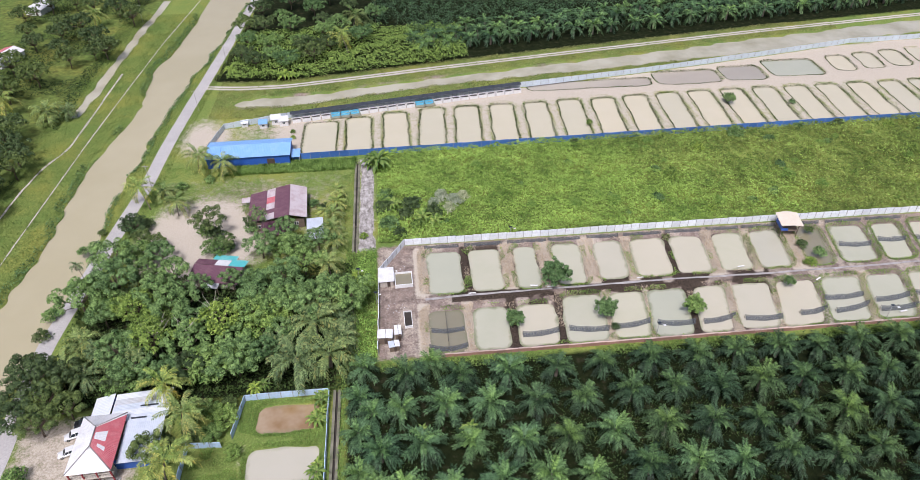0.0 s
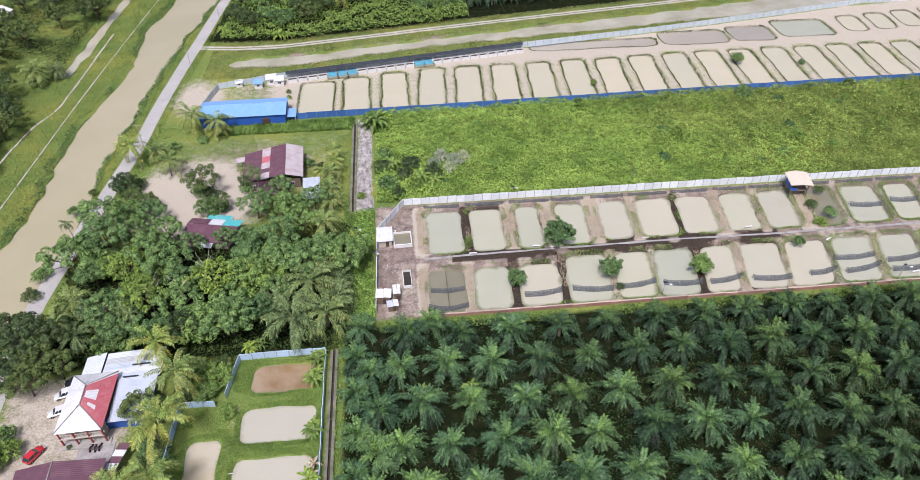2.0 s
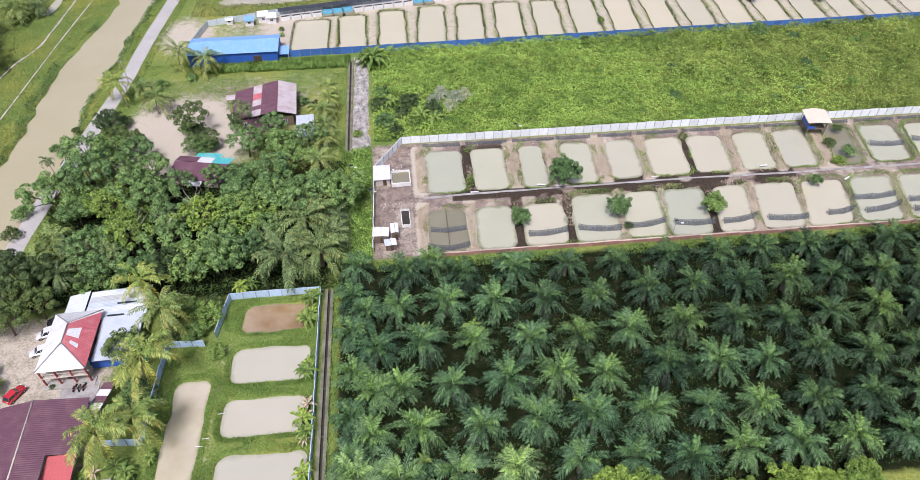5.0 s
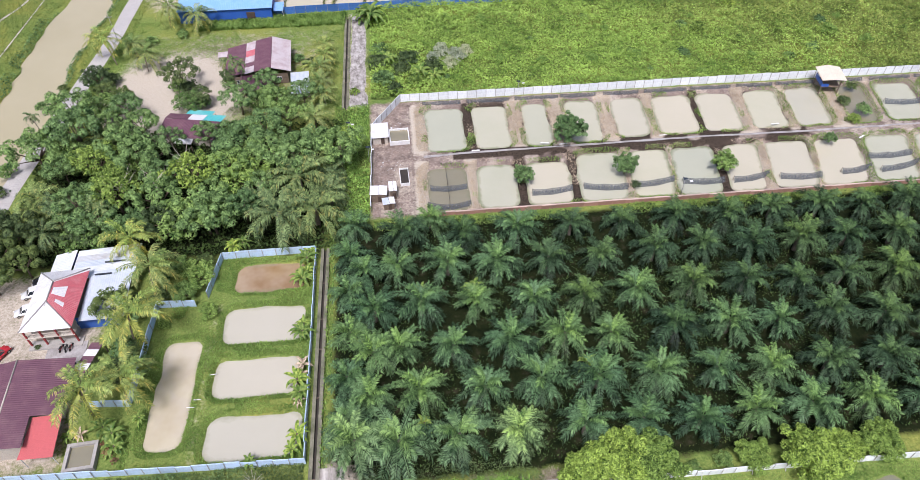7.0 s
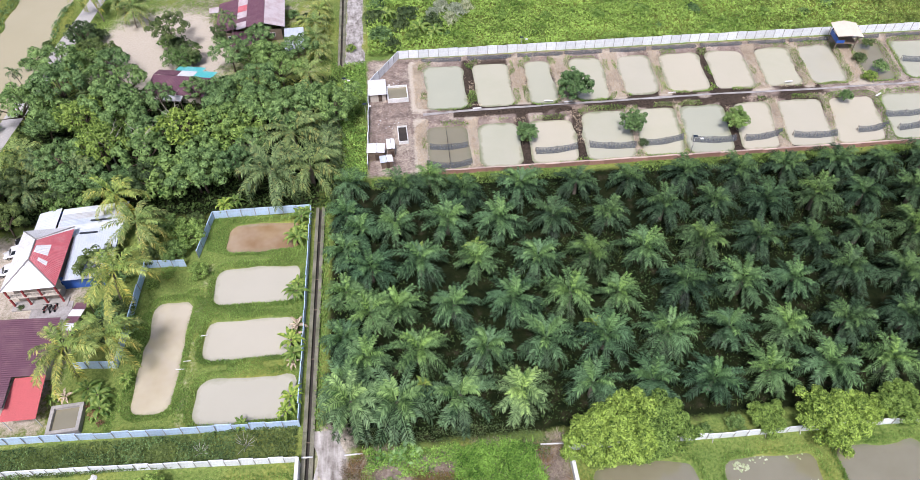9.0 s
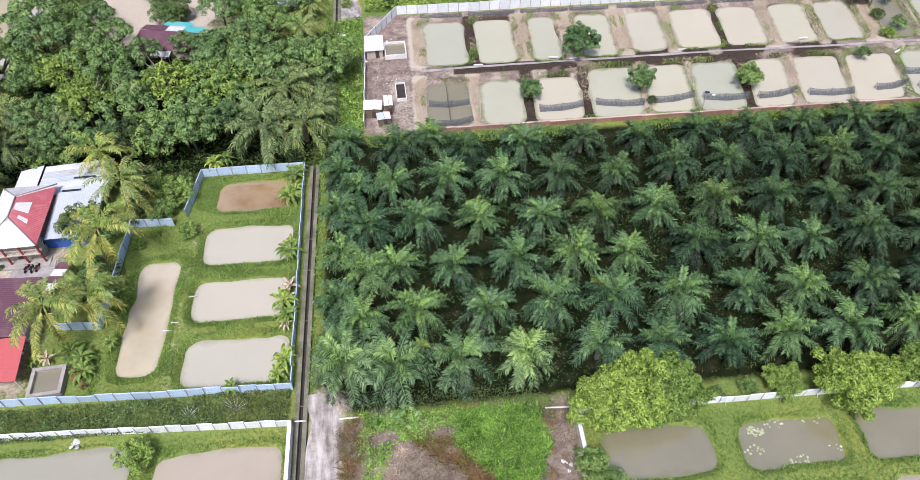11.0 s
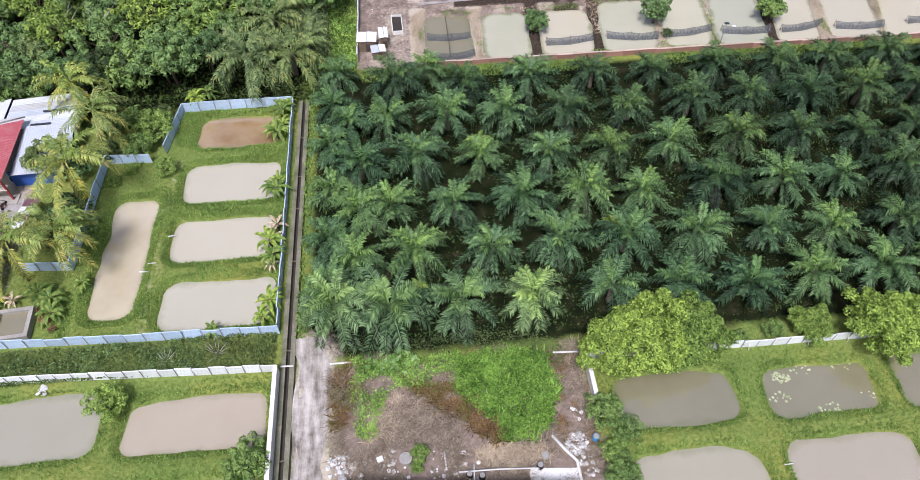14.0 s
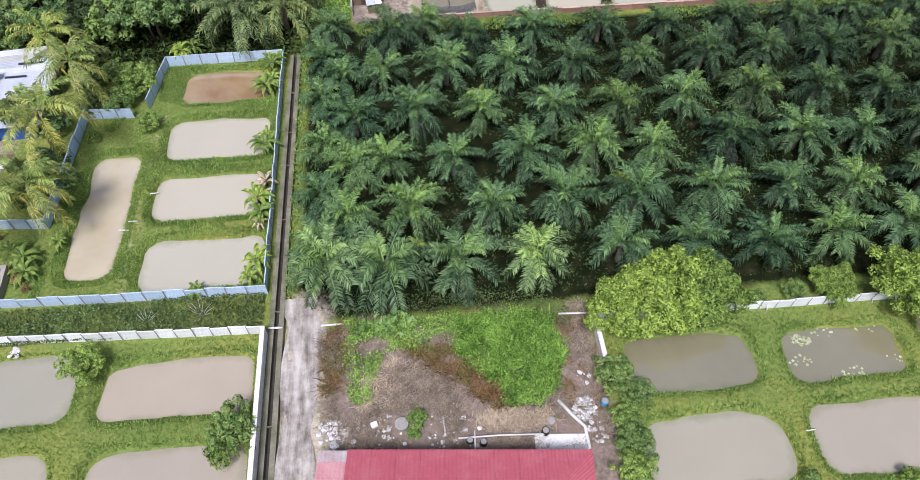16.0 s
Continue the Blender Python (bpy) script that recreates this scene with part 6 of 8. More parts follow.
def add_walls(top, x0, x1, y0, y1, h, mat, t=0.14, name="wall"):
    for b in ((x0, x1, y0, y0 + t), (x0, x1, y1 - t, y1), (x0, x0 + t, y0 + t, y1 - t), (x1 - t, x1, y0 + t, y1 - t)):
        bm = bmesh.new()
        add_box(bm, *b, -0.3, h)
        part(name, done(bm, name, mat), top)


def window_part(top, x, y, z, w, h, axis="x"):
    """A window with frame and pane on a wall that faces along y (axis x) or x (axis y)."""
    bm = bmesh.new()
    for b in ((-w / 2, w / 2, -0.05, 0.05, 0, 0.07), (-w / 2, w / 2, -0.05, 0.05, h - 0.07, h), (-w / 2, -w / 2 + 0.07, -0.05, 0.05, 0.07, h - 0.07), (w / 2 - 0.07, w / 2, -0.05, 0.05, 0.07, h - 0.07), (-0.03, 0.03, -0.04, 0.04, 0.07, h - 0.07)):
        add_box(bm, *b)
    win = part("window", done(bm, "window", M_WALLW), top, "", pose(x, y, z, 0, 0, 0 if axis == "x" else 90))
    bm = bmesh.new()
    add_box(bm, -w / 2 + 0.07, w / 2 - 0.07, -0.015, 0.015, 0.07, h - 0.07)
    part("pane", done(bm, "pane", M_GLASS), win)


def door_part(top, x, y, w, h, axis="x"):
    bm = bmesh.new()
    add_box(bm, -w / 2, w / 2, -0.06, 0.06, 0, h, 0.02)
    add_box(bm, -w / 2 + 0.12, w / 2 - 0.12, -0.08, 0.08, 0.25, h * 0.45, 0.02)
    add_box(bm, -w / 2 + 0.12, w / 2 - 0.12, -0.08, 0.08, h * 0.52, h - 0.15, 0.02)
    part("door", done(bm, "door", M_DOOR), top, "", pose(x, y, 0, 0, 0, 0 if axis == "x" else 90))


def posts(top, spots, h, r=0.09, mat=None, z=-0.2):
    me = box_mesh("post", 2 * r, 2 * r, h - z, mat or M_TIMBER, 0.01)
    for x, y in spots:
        part("post", me, top, "", pose(x, y, z))


# blue shed by the north ponds
h = thing("storage_shed", -62, 191.6, 0, 0.5, "blue sheet metal shed with a light blue roof", "shed")
add_walls(h, 0, 26, 0, 9.6, 3.9, M_BLUEWALL)
for k in range(2):
    x0, x1 = (0, 4.2) if k == 0 else (4.25, 26.4)
    part("roof_sheet", ribbed("roof_sheet", (x0 - 0.3 * (k == 0), -0.5, 3.8), (x1, -0.5, 3.8), (x1, 5.4, 5.0), (x0 - 0.3 * (k == 0), 5.4, 5.0), R_BLUE, 0.5), h)
    part("roof_sheet", ribbed("roof_sheet", (x0 - 0.3 * (k == 0), 10.1, 3.9), (x1, 10.1, 3.9), (x1, 5.45, 5.0), (x0 - 0.3 * (k == 0), 5.45, 5.0), R_BLUE, 0.5), h)
bm = bmesh.new()
add_poly(bm, [(26.0, 0, 3.85), (26.0, 9.6, 3.85), (26.0, 5.4, 4.95)])
add_poly(bm, [(0.0, 0, 3.85), (0.0, 9.6, 3.85), (0.0, 5.4, 4.95)])
part("gable", done(bm, "gable", M_BLUEWALL), h)
bm = bmesh.new()
add_box(bm, -0.3, 26.4, 5.25, 5.6, 5.0, 5.1, 0.02)
part("ridge_cap", done(bm, "ridge_cap", R_BLUE), h)
part("lean_to", ribbed("lean_to", (26.3, 0.6, 2.2), (29.2, 0.6, 2.2), (29.2, 5, 2.7), (26.3, 5, 2.7), R_BLUE, 0.4), h)
posts(h, [(29, 0.8), (29, 4.8)], 2.3, 0.06, M_WALLW)
door_part(h, 20, -0.03, 2.4, 2.6)

# house A: long gable with mismatched sheets
h = thing("village_house", -36.5, 164.5, 0, 4, "timber house with patched maroon and white sheet roof", "house")
add_walls(h, -7.6, 7.2, -7, 6.8, 2.9, M_TIMBER)
for y0, y1, m in ((-7.6, -4.6, R_FADED), (-4.57, -2.6, R_MAROON), (-2.57, 0.4, R_FADED), (0.43, 3.4, R_RED), (3.43, 7.6, R_FADED)):
    part("roof_sheet", ribbed("roof_sheet", (-3.3, y1, 3.95), (-3.3, y0, 3.95), (-0.9, y0, 4.45), (-0.9, y1, 4.45), m), h)
part("roof_sheet", ribbed("roof_sheet", (-8.4, 7.6, 2.9), (-8.4, -6.2, 2.9), (-3.35, -7.2, 3.9), (-3.35, 7.6, 3.9), R_MAROON), h)
part("roof_sheet", ribbed("roof_sheet", (-0.86, 7.6, 4.45), (-0.86, -7.6, 4.45), (3.5, -7.8, 5.2), (3.5, 7.8, 5.2), R_MAROON), h)
part("roof_sheet", ribbed("roof_sheet", (8.2, -7.6, 3.7), (8.2, 7.6, 3.7), (3.55, 7.8, 5.2), (3.55, -7.8, 5.2), R_FADED), h, "weathered white roof sheets")
part("porch_roof", ribbed("porch_roof", (-4.4, -13, 2.5), (3.6, -13, 2.5), (3.6, -7.2, 3.3), (-4.4, -7.2, 3.3), R_MAROON), h)
part("porch_roof", ribbed("porch_roof", (8, -16.2, 2.4), (12.6, -16.2, 2.4), (12.6, -7.6, 3.2), (8, -7.6, 3.2), R_GREY), h, "pale blue lean-to roof sheets")
posts(h, [(-4.2, -12.8), (3.4, -12.8), (0, -12.8), (8.2, -16), (12.4, -16), (12.4, -8), (8.2, -8)], 2.45, 0.08)
part("rear_awning", ribbed("rear_awning", (-11, 4.6, 2.2), (-8.5, 4.6, 2.2), (-8.5, 6.8, 2.5), (-11, 6.8, 2.5), R_FADED), h)
posts(h, [(-10.8, 4.8), (-10.8, 6.6)], 2.2, 0.05)
door_part(h, 2, -7.03, 1.0, 2.1)
for wx in (-5, -1.5, 5):
    window_part(h, wx, -7.0, 1.0, 1.2, 1.1)
window_part(h, 7.2, 0, 1.0, 1.4, 1.1, "y")
window_part(h, 7.2, 4, 1.0, 1.4, 1.1, "y")

# house B under the trees
h = thing("village_house", -49.3, 137.6, 0, -12, "small house with maroon and turquoise sheet roof", "house")
add_walls(h, -6, 5.6, -3.4, 3.2, 2.5, M_RENDER)
part("roof_sheet", ribbed("roof_sheet", (-6.6, -4.2, 2.6), (0.8, -4.2, 2.6), (0.8, 1.2, 3.7), (-6.6, 1.2, 3.7), R_MAROON), h)
part("roof_sheet", ribbed("roof_sheet", (0.84, -4.2, 2.6), (6.6, -4.2, 2.6), (6.6, 1.2, 3.7), (0.84, 1.2, 3.7), R_MAROON), h)
part("roof_sheet", ribbed("roof_sheet", (-1.2, 1.3, 3.72), (2.4, 1.3, 3.72), (2.4, 4.0, 3.2), (-1.2, 4.0, 3.2), R_WHITE), h)
part("roof_sheet", ribbed("roof_sheet", (-2.8, 4.05, 3.18), (3.4, 4.05, 3.18), (3.4, 6.4, 2.7), (-2.8, 6.4, 2.7), R_TURQ), h, "turquoise roof sheets")
part("roof_sheet", ribbed("roof_sheet", (2.45, 1.3, 3.7), (6.8, 1.3, 3.7), (6.8, 4.6, 3.0), (2.45, 4.6, 3.0), R_TURQ), h, "turquoise roof sheets")
part("roof_sheet", ribbed("roof_sheet", (-6.6, 1.3, 3.72), (-1.24, 1.3, 3.72), (-1.24, 4.0, 3.1), (-6.6, 4.0, 3.1), R_MAROON), h)
part("awning", ribbed("awning", (-2, -5.8, 2.2), (2, -5.8, 2.2), (2, -4.2, 2.5), (-2, -4.2, 2.5), R_WHITE), h)
posts(h, [(-1.9, -5.7), (1.9, -5.7), (3.2, 6.2), (-2.6, 6.2)], 2.2, 0.06)
window_part(h, -3, -3.4, 0.9, 1.2, 1.0)

# house C: hipped white and red roof with a low zinc hall behind
h = thing("family_house", -63.4, 85.8, 0, 2, "two-storey house with white and red hipped sheet roof", "house")
add_walls(h, -3.4, 3.4, -5.2, 6.2, 4.4, M_RENDER)
ez, rz_, ex, ey0, ey1, ry0, ry1 = 4.5, 6.9, 4.3, -6.6, 7.0, -2.2, 2.3
bm_parts = [("roof_west", [(-ex, ey0, ez), (-ex, ey1, ez), (0, ry1, rz_), (0, ry0, rz_)], R_WHITE), ("roof_south", [(-ex, ey0, ez), (ex, ey0, ez), (0, ry0, rz_)], R_WHITE), ("roof_north", [(ex, ey1, ez), (-ex, ey1, ez), (0, ry1, rz_)], R_WHITE)]
for nm, p, m in bm_parts:
    if len(p) == 4:
        me_ = ribbed("roof_sheet", p[1], p[0], p[3], p[2], m, 0.4)
    else:
        q0 = tuple((p[2][k]) for k in range(3))
        me_ = ribbed("roof_sheet", p[0], p[1], q0, q0, m, 0.4)
    part("roof_sheet", me_, h)
east = lambda s, f: tuple(Vector((ex, ey0 + (ey1 - ey0) * s, ez)).lerp(Vector((0, ry0 + (ry1 - ry0) * s, rz_)), f))
for s0, s1, f0, f1, m in ((0, 0.2, 0, 1, R_RED), (0.2, 0.3, 0, 0.44, R_RED), (0.2, 0.3, 0.445, 0.75, R_WHITE), (0.2, 0.3, 0.755, 1, R_RED), (0.3, 0.42, 0, 1, R_RED), (0.42, 0.7, 0, 0.5, R_RED), (0.42, 0.7, 0.505, 0.93, R_WHITE), (0.42, 0.7, 0.935, 1, R_RED), (0.7, 0.96, 0, 1, R_RED), (0.96, 1, 0, 1, R_WHITE)):
    part("roof_sheet", ribbed("roof_sheet", east(s0, f0), east(s1, f0), east(s1, f1), east(s0, f1), m, 0.4), h, "red roof sheets" if m is R_RED else "white patch sheets")
for a, b in (((-ex, ey0, ez), (0, ry0, rz_)), ((ex, ey0, ez), (0, ry0, rz_)), ((-ex, ey1, ez), (0, ry1, rz_)), ((ex, ey1, ez), (0, ry1, rz_)), ((0, ry0, rz_), (0, ry1, rz_))):
    part("hip_cap", tube("hip_cap", [Vector(a) + Vector((0, 0, 0.06)), Vector(b) + Vector((0, 0, 0.06))], 0.11, M_POST, 5), h)
bm = bmesh.new()
add_box(bm, -4.3, 4.6, -7.2, -5.25, -0.2, 0.25, 0.03)
part("porch_floor", done(bm, "porch_floor", M_CONC), h)
posts(h, [(-3.9, -6.2), (-1.3, -6.2), (1.3, -6.2), (3.9, -6.2)], 4.4, 0.13, M_REDPAINT)
bm = bmesh.new()
for i in range(14):
    add_box(bm, -3.9 + 0.6 * i - 0.03, -3.9 + 0.6 * i + 0.03, -6.23, -6.17, 2.35, 3.2)
add_box(bm, -3.9, 3.9, -6.25, -6.15, 3.2, 3.28)
add_box(bm, -4.0, 4.0, -6.4, -5.2, 2.2, 2.35)
part("balcony_rail", done(bm, "balcony_rail", M_RENDER), h)
door_part(h, 0, -5.23, 1.0, 2.1)
for wx in (-2.2, 2.2):
    window_part(h, wx, -5.2, 0.9, 1.2, 1.1)
    window_part(h, wx, -5.2, 2.9, 1.2, 1.1)
window_part(h, -3.4, 0, 1.0, 1.4, 1.1, "y")
window_part(h, -3.4, 3, 1.0, 1.4, 1.1, "y")
window_part(h, 3.4, -3, 1.0, 1.4, 1.1, "y")
h = thing("zinc_hall", -58, 90.3, 0, 2, "low hall with streaked grey zinc roof", "house")
add_walls(h, -8.4, 4.4, -7.6, 8.4, 2.9, M_BLUEWALL)
part("roof_sheet", ribbed("roof_sheet", (-1.4, -8.4, 3.0), (6.2, -8.4, 3.0), (6.2, 1.4, 3.7), (-1.4, 1.4, 3.7), R_GREY, 0.4), h)
R_ZINC = sheet_metal("pale_zinc", (0.74, 0.77, 0.81), (0.62, 0.66, 0.70), 0.3, 0, 0.4, 0.7, 0.4, 0.2)
R_RUSTED = sheet_metal("stained_zinc", (0.56, 0.58, 0.60), (0.42, 0.40, 0.38), 0.3, 0, 0.5, 0.8, 0.5, 0.2)
for k, m in enumerate((R_GREY, R_ZINC, R_GREY, R_RUSTED, R_ZINC)):
    y0, y1 = 1.45 + 1.49 * k, 1.45 + 1.49 * (k + 1) - 0.02
    part("roof_sheet", ribbed("roof_sheet", (-5.2, y1, 3.1), (-5.2, y0, 3.1), (6.6, y0, 3.7), (6.6, y1, 3.7), m, 0.4), h)
part("roof_sheet", ribbed("roof_sheet", (-9.4, 8.6, 2.8), (-9.4, 3.4, 2.8), (-5.5, 3.4, 3.2), (-5.5, 9.2, 3.2), R_ZINC, 0.4), h)
# solid black strips stand for the shade inside open roof slots
for x0, x1, y0 in ((0.6, 4.2, 4.6), (-0.6, 2.4, 1.6)):
    bm = bmesh.new()
    add_box(bm, x0, x1, y0, y0 + 0.3, 3.62, 3.76)
    part("roof_gap", done(bm, "roof_gap", R_BLACK), h, "black strip standing for a shaded slot between roof sheets")

# building D: maroon roof and red awning
h = thing("maroon_house", -63.4, 65.2, 0, 4, "house with large faded maroon sheet roof", "house")
add_walls(h, -6, 2.4, -7, 7.6, 3.3, M_RENDER)
add_walls(h, 2.45, 6, -1.0, 7.6, 3.3, M_RENDER)
for k in range(6):
    y0, y1 = -7.8 + 2.65 * k, -7.8 + 2.65 * (k + 1) - 0.02
    e = 7.2 if k > 1 else 2.8
    part("roof_sheet", ribbed("roof_sheet", (e, y0, 4.9 - 0.151 * (e + 1.4)), (e, y1, 4.9 - 0.151 * (e + 1.4)), (-1.4, y1, 4.9), (-1.4, y0, 4.9), R_MAROON, 0.4), h)
    part("roof_sheet", ribbed("roof_sheet", (-8, y1, 3.7), (-8, y0, 3.7), (-1.5, y0, 4.9), (-1.5, y1, 4.9), R_MAROON, 0.4), h)
part("ridge_cap", tube("ridge_cap", [(-1.45, -7.8, 4.93), (-1.45, 8.1, 4.93)], 0.14, M_RENDER, 5), h)
part("awning", ribbed("awning", (2.0, -9.0, 2.9), (7.0, -9.2, 2.7), (7.2, -2.4, 3.4), (2.9, -2.4, 3.6), R_AWN, 0.6, 0.02), h, "bright red awning")
posts(h, [(2.4, -8.8), (6.8, -9.0)], 2.5, 0.05, M_WALLW)
for wx in (-3, 2.5):
    window_part(h, 6.0, wx, 1.0, 1.4, 1.1, "y")
h = thing("lean_to_roof", -55.7, 74, 0, -14, "small maroon and white sheet lean-to", "shed")
for k, m in enumerate((R_MAROON, R_WHITE, R_MAROON, R_WHITE, R_MAROON)):
    part("roof_sheet", ribbed("roof_sheet", (-1.2, -3.4 + 1.4 * k, 2.1), (-1.2, -3.4 + 1.4 * k + 1.36, 2.1), (1.2, -3.4 + 1.4 * k + 1.36, 2.6), (1.2, -3.4 + 1.4 * k, 2.6), m), h)
posts(h, [(-1.1, -3.2), (-1.1, 3.4), (1.1, -3.2), (1.1, 3.4)], 2.1, 0.06)

# building E: long rosy roof beside the yard
h = thing("workers_block", -13.4, 12.8, 0, -5.5, "long low building with rosy red ribbed roof", "house")
add_walls(h, 0.8, 25.6, 0.6, 17.4, 3.4, M_RENDER)
n = 10
for k in range(n):
    x0, x1 = 2.9 + 24.1 * k / n, 2.9 + 24.1 * (k + 1) / n - 0.02
    f0, f1 = min(1, (27 - x0) / 9.8), min(1, (27 - x1) / 9.8)
    for y0, sg in ((19.2, -1), (-0.4, 1)):
        lo = [(x0, y0, 3.7), (x1, y0, 3.7)]
        hi = [(x0, y0 + sg * 9.78 * f0, 3.7 + 1.9 * f0), (x1, y0 + sg * 9.78 * f1, 3.7 + 1.9 * f1)]
        part("roof_sheet", ribbed("roof_sheet", lo[0], lo[1], hi[1], hi[0], R_PINK, 0.42, 0.05), h)
part("roof_sheet", ribbed("roof_sheet", (27, -0.4, 3.7), (27, 19.2, 3.7), (17.2, 9.45, 5.62), (17.2, 9.35, 5.62), R_PINK, 0.42, 0.05), h)
part("side_roof", ribbed("side_roof", (2.85, 18.0, 3.55), (0.0, 18.0, 3.55), (0.0, 15.7, 3.82), (2.85, 15.7, 3.82), R_PALE, 0.42, 0.05), h, "pale pink roof sheets")
part("side_roof", ribbed("side_roof", (2.85, 15.68, 3.82), (0.0, 15.68, 3.82), (0.0, 9, 4.6), (2.85, 9, 4.6), R_PINK, 0.42, 0.05), h)
part("side_roof", ribbed("side_roof", (2.85, 19.2, 3.4), (0.0, 19.2, 3.4), (0.0, 18.03, 3.55), (2.85, 18.03, 3.55), R_FADED, 0.42, 0.05), h, "pale roof strip")
for k in range(6):
    window_part(h, 4 + 3.8 * k, 17.4, 1.0, 1.2, 1.1)

# watch hut on stilts beside the white fence
h = thing("watch_hut", 106.6, 141.6, 0, -8, "raised watch hut with a cream sheet roof on stilts", "hut")
posts(h, [(-2.2, -2), (2.2, -2), (-2.2, 2), (2.2, 2)], 4.4, 0.1)
bm = bmesh.new()
add_box(bm, -2.4, 2.4, -2.2, 2.2, 2.0, 2.15, 0.02)
part("platform", done(bm, "platform", M_TIMBER), h)
bm = bmesh.new()
add_box(bm, -2.4, -2.3, -2.2, 2.2, 2.15, 3.3)
add_box(bm, -2.3, -0.6, -2.2, -2.1, 2.15, 2.9)
part("side_panel", done(bm, "side_panel", M_BLUEWALL), h, "blue sheet side panel")
part("roof_sheet", ribbed("roof_sheet", (-3.0, -2.9, 4.3), (0, -3.1, 4.7), (0, 3.1, 5.1), (-3.0, 2.9, 4.6), worn("cream_sheet", (0.72, 0.64, 0.52), (0.6, 0.5, 0.4), 0.6), 0.4), h)
part("roof_sheet", ribbed("roof_sheet", (0.03, -3.1, 4.7), (3.0, -2.9, 4.4), (3.0, 2.9, 4.7), (0.03, 3.1, 5.1), bpy.data.materials["cream_sheet"], 0.4), h)
bm = bmesh.new()
for k in range(7):
    add_box(bm, 2.4, 2.46, -0.4, 0.4, 0.25 + 0.28 * k, 0.3 + 0.28 * k)
part("ladder", done(bm, "ladder", M_TIMBER), h)

# hut and basin at the compound's corner
h = thing("pump_hut", -5.9, 132.6, 0, 2, "small pump hut with a flat white roof", "hut")
add_walls(h, -1.8, 1.6, -2.3, 2.2, 2.0, M_RENDER)
part("roof_sheet", ribbed("roof_sheet", (-2.1, -2.7, 2.0), (1.9, -2.7, 2.0), (1.9, 2.6, 2.3), (-2.1, 2.6, 2.3), R_WHITE, 0.4), h)
door_part(h, 0.4, -2.33, 0.8, 1.8)


def basin(name, x, y, rz, sx, sy, hh, mat, water, label, t=0.22):
    top = thing(name, x, y, 0, rz, label, "water tank")
    add_walls(top, -sx / 2, sx / 2, -sy / 2, sy / 2, hh, mat, t, name="rim")
    bm = bmesh.new()
    add_box(bm, -sx / 2 + t, sx / 2 - t, -sy / 2 + t, sy / 2 - t, -0.2, hh * 0.55)
    part("water", done(bm, "water", water), top)
    return top


basin("basin", -1.6, 132.0, 2, 4.6, 5.0, 1.0, M_WALLW, M_WATER_D, "open white rendered basin with murky water")
basin("fish_tank", -1.0, 117.6, 2, 2.0, 5.2, 0.8, M_WALLW, M_DARK, "dark rectangular fish tank with grey rim", 0.14)
basin("fish_tank", -52.6, 57.2, 4, 4.6, 4.6, 1.1, M_CONC, M_WATER_D, "square grey concrete tank with dark murky water", 0.5)

# shacks at the compound's near corner
for k, (x, y, sx, sy, hh, m) in enumerate(((-6.6, 111.6, 3.6, 2.6, 2.2, R_WHITE), (-3.6, 112.4, 1.7, 2.8, 2.4, R_WHITE), (-4.6, 108.6, 2.6, 1.8, 1.8, R_GREY))):
    h = thing("shack", x, y, 0, 6 * k - 4, "small shack with crooked pale sheet roof", "shack", "shacks at the corner")
    add_walls(h, -sx / 2 + 0.2, sx / 2 - 0.2, -sy / 2 + 0.2, sy / 2 - 0.2, hh - 0.1, M_TIMBER)
    part("roof_sheet", ribbed("roof_sheet", (-sx / 2, -sy / 2, hh), (0.1, -sy / 2, hh), (0.0, sy / 2, hh + 0.3), (-sx / 2, sy / 2, hh + 0.3), m), h)
    part("roof_sheet", ribbed("roof_sheet", (0.13, -sy / 2 + 0.1, hh + 0.03), (sx / 2, -sy / 2 - 0.1, hh), (sx / 2, sy / 2, hh + 0.2), (0.1, sy / 2 + 0.1, hh + 0.32), R_WHITE), h)
    door_part(h, 0.2, -sy / 2 + 0.17, 0.7, 1.6)

# huts in the north compound
for k, (x, y, s, m) in enumerate(((-54.2, 218.6, 0.8, R_WHITE), (-47.6, 217.2, 1.0, R_BLUE), (-43.4, 219.6, 1.15, R_WHITE), (-40.6, 218.4, 1.1, R_WHITE))):
    h = thing("kiosk", x, y, 0, 6, "small white kiosk with a sheet roof" if m is R_WHITE else "small white kiosk with a blue roof", "kiosk", "kiosks in the yard")
    add_walls(h, -1.3 * s, 1.3 * s, -1.1 * s, 1.1 * s, 1.9 * s, M_WALLW)
    part("roof_sheet", ribbed("roof_sheet", (-1.6 * s, -1.5 * s, 1.95 * s), (1.6 * s, -1.5 * s, 1.95 * s), (1.6 * s, 1.4 * s, 2.4 * s), (-1.6 * s, 1.4 * s, 2.4 * s), m, 0.4), h)
    window_part(h, 0, -1.1 * s, 0.8, 1.0, 0.8)

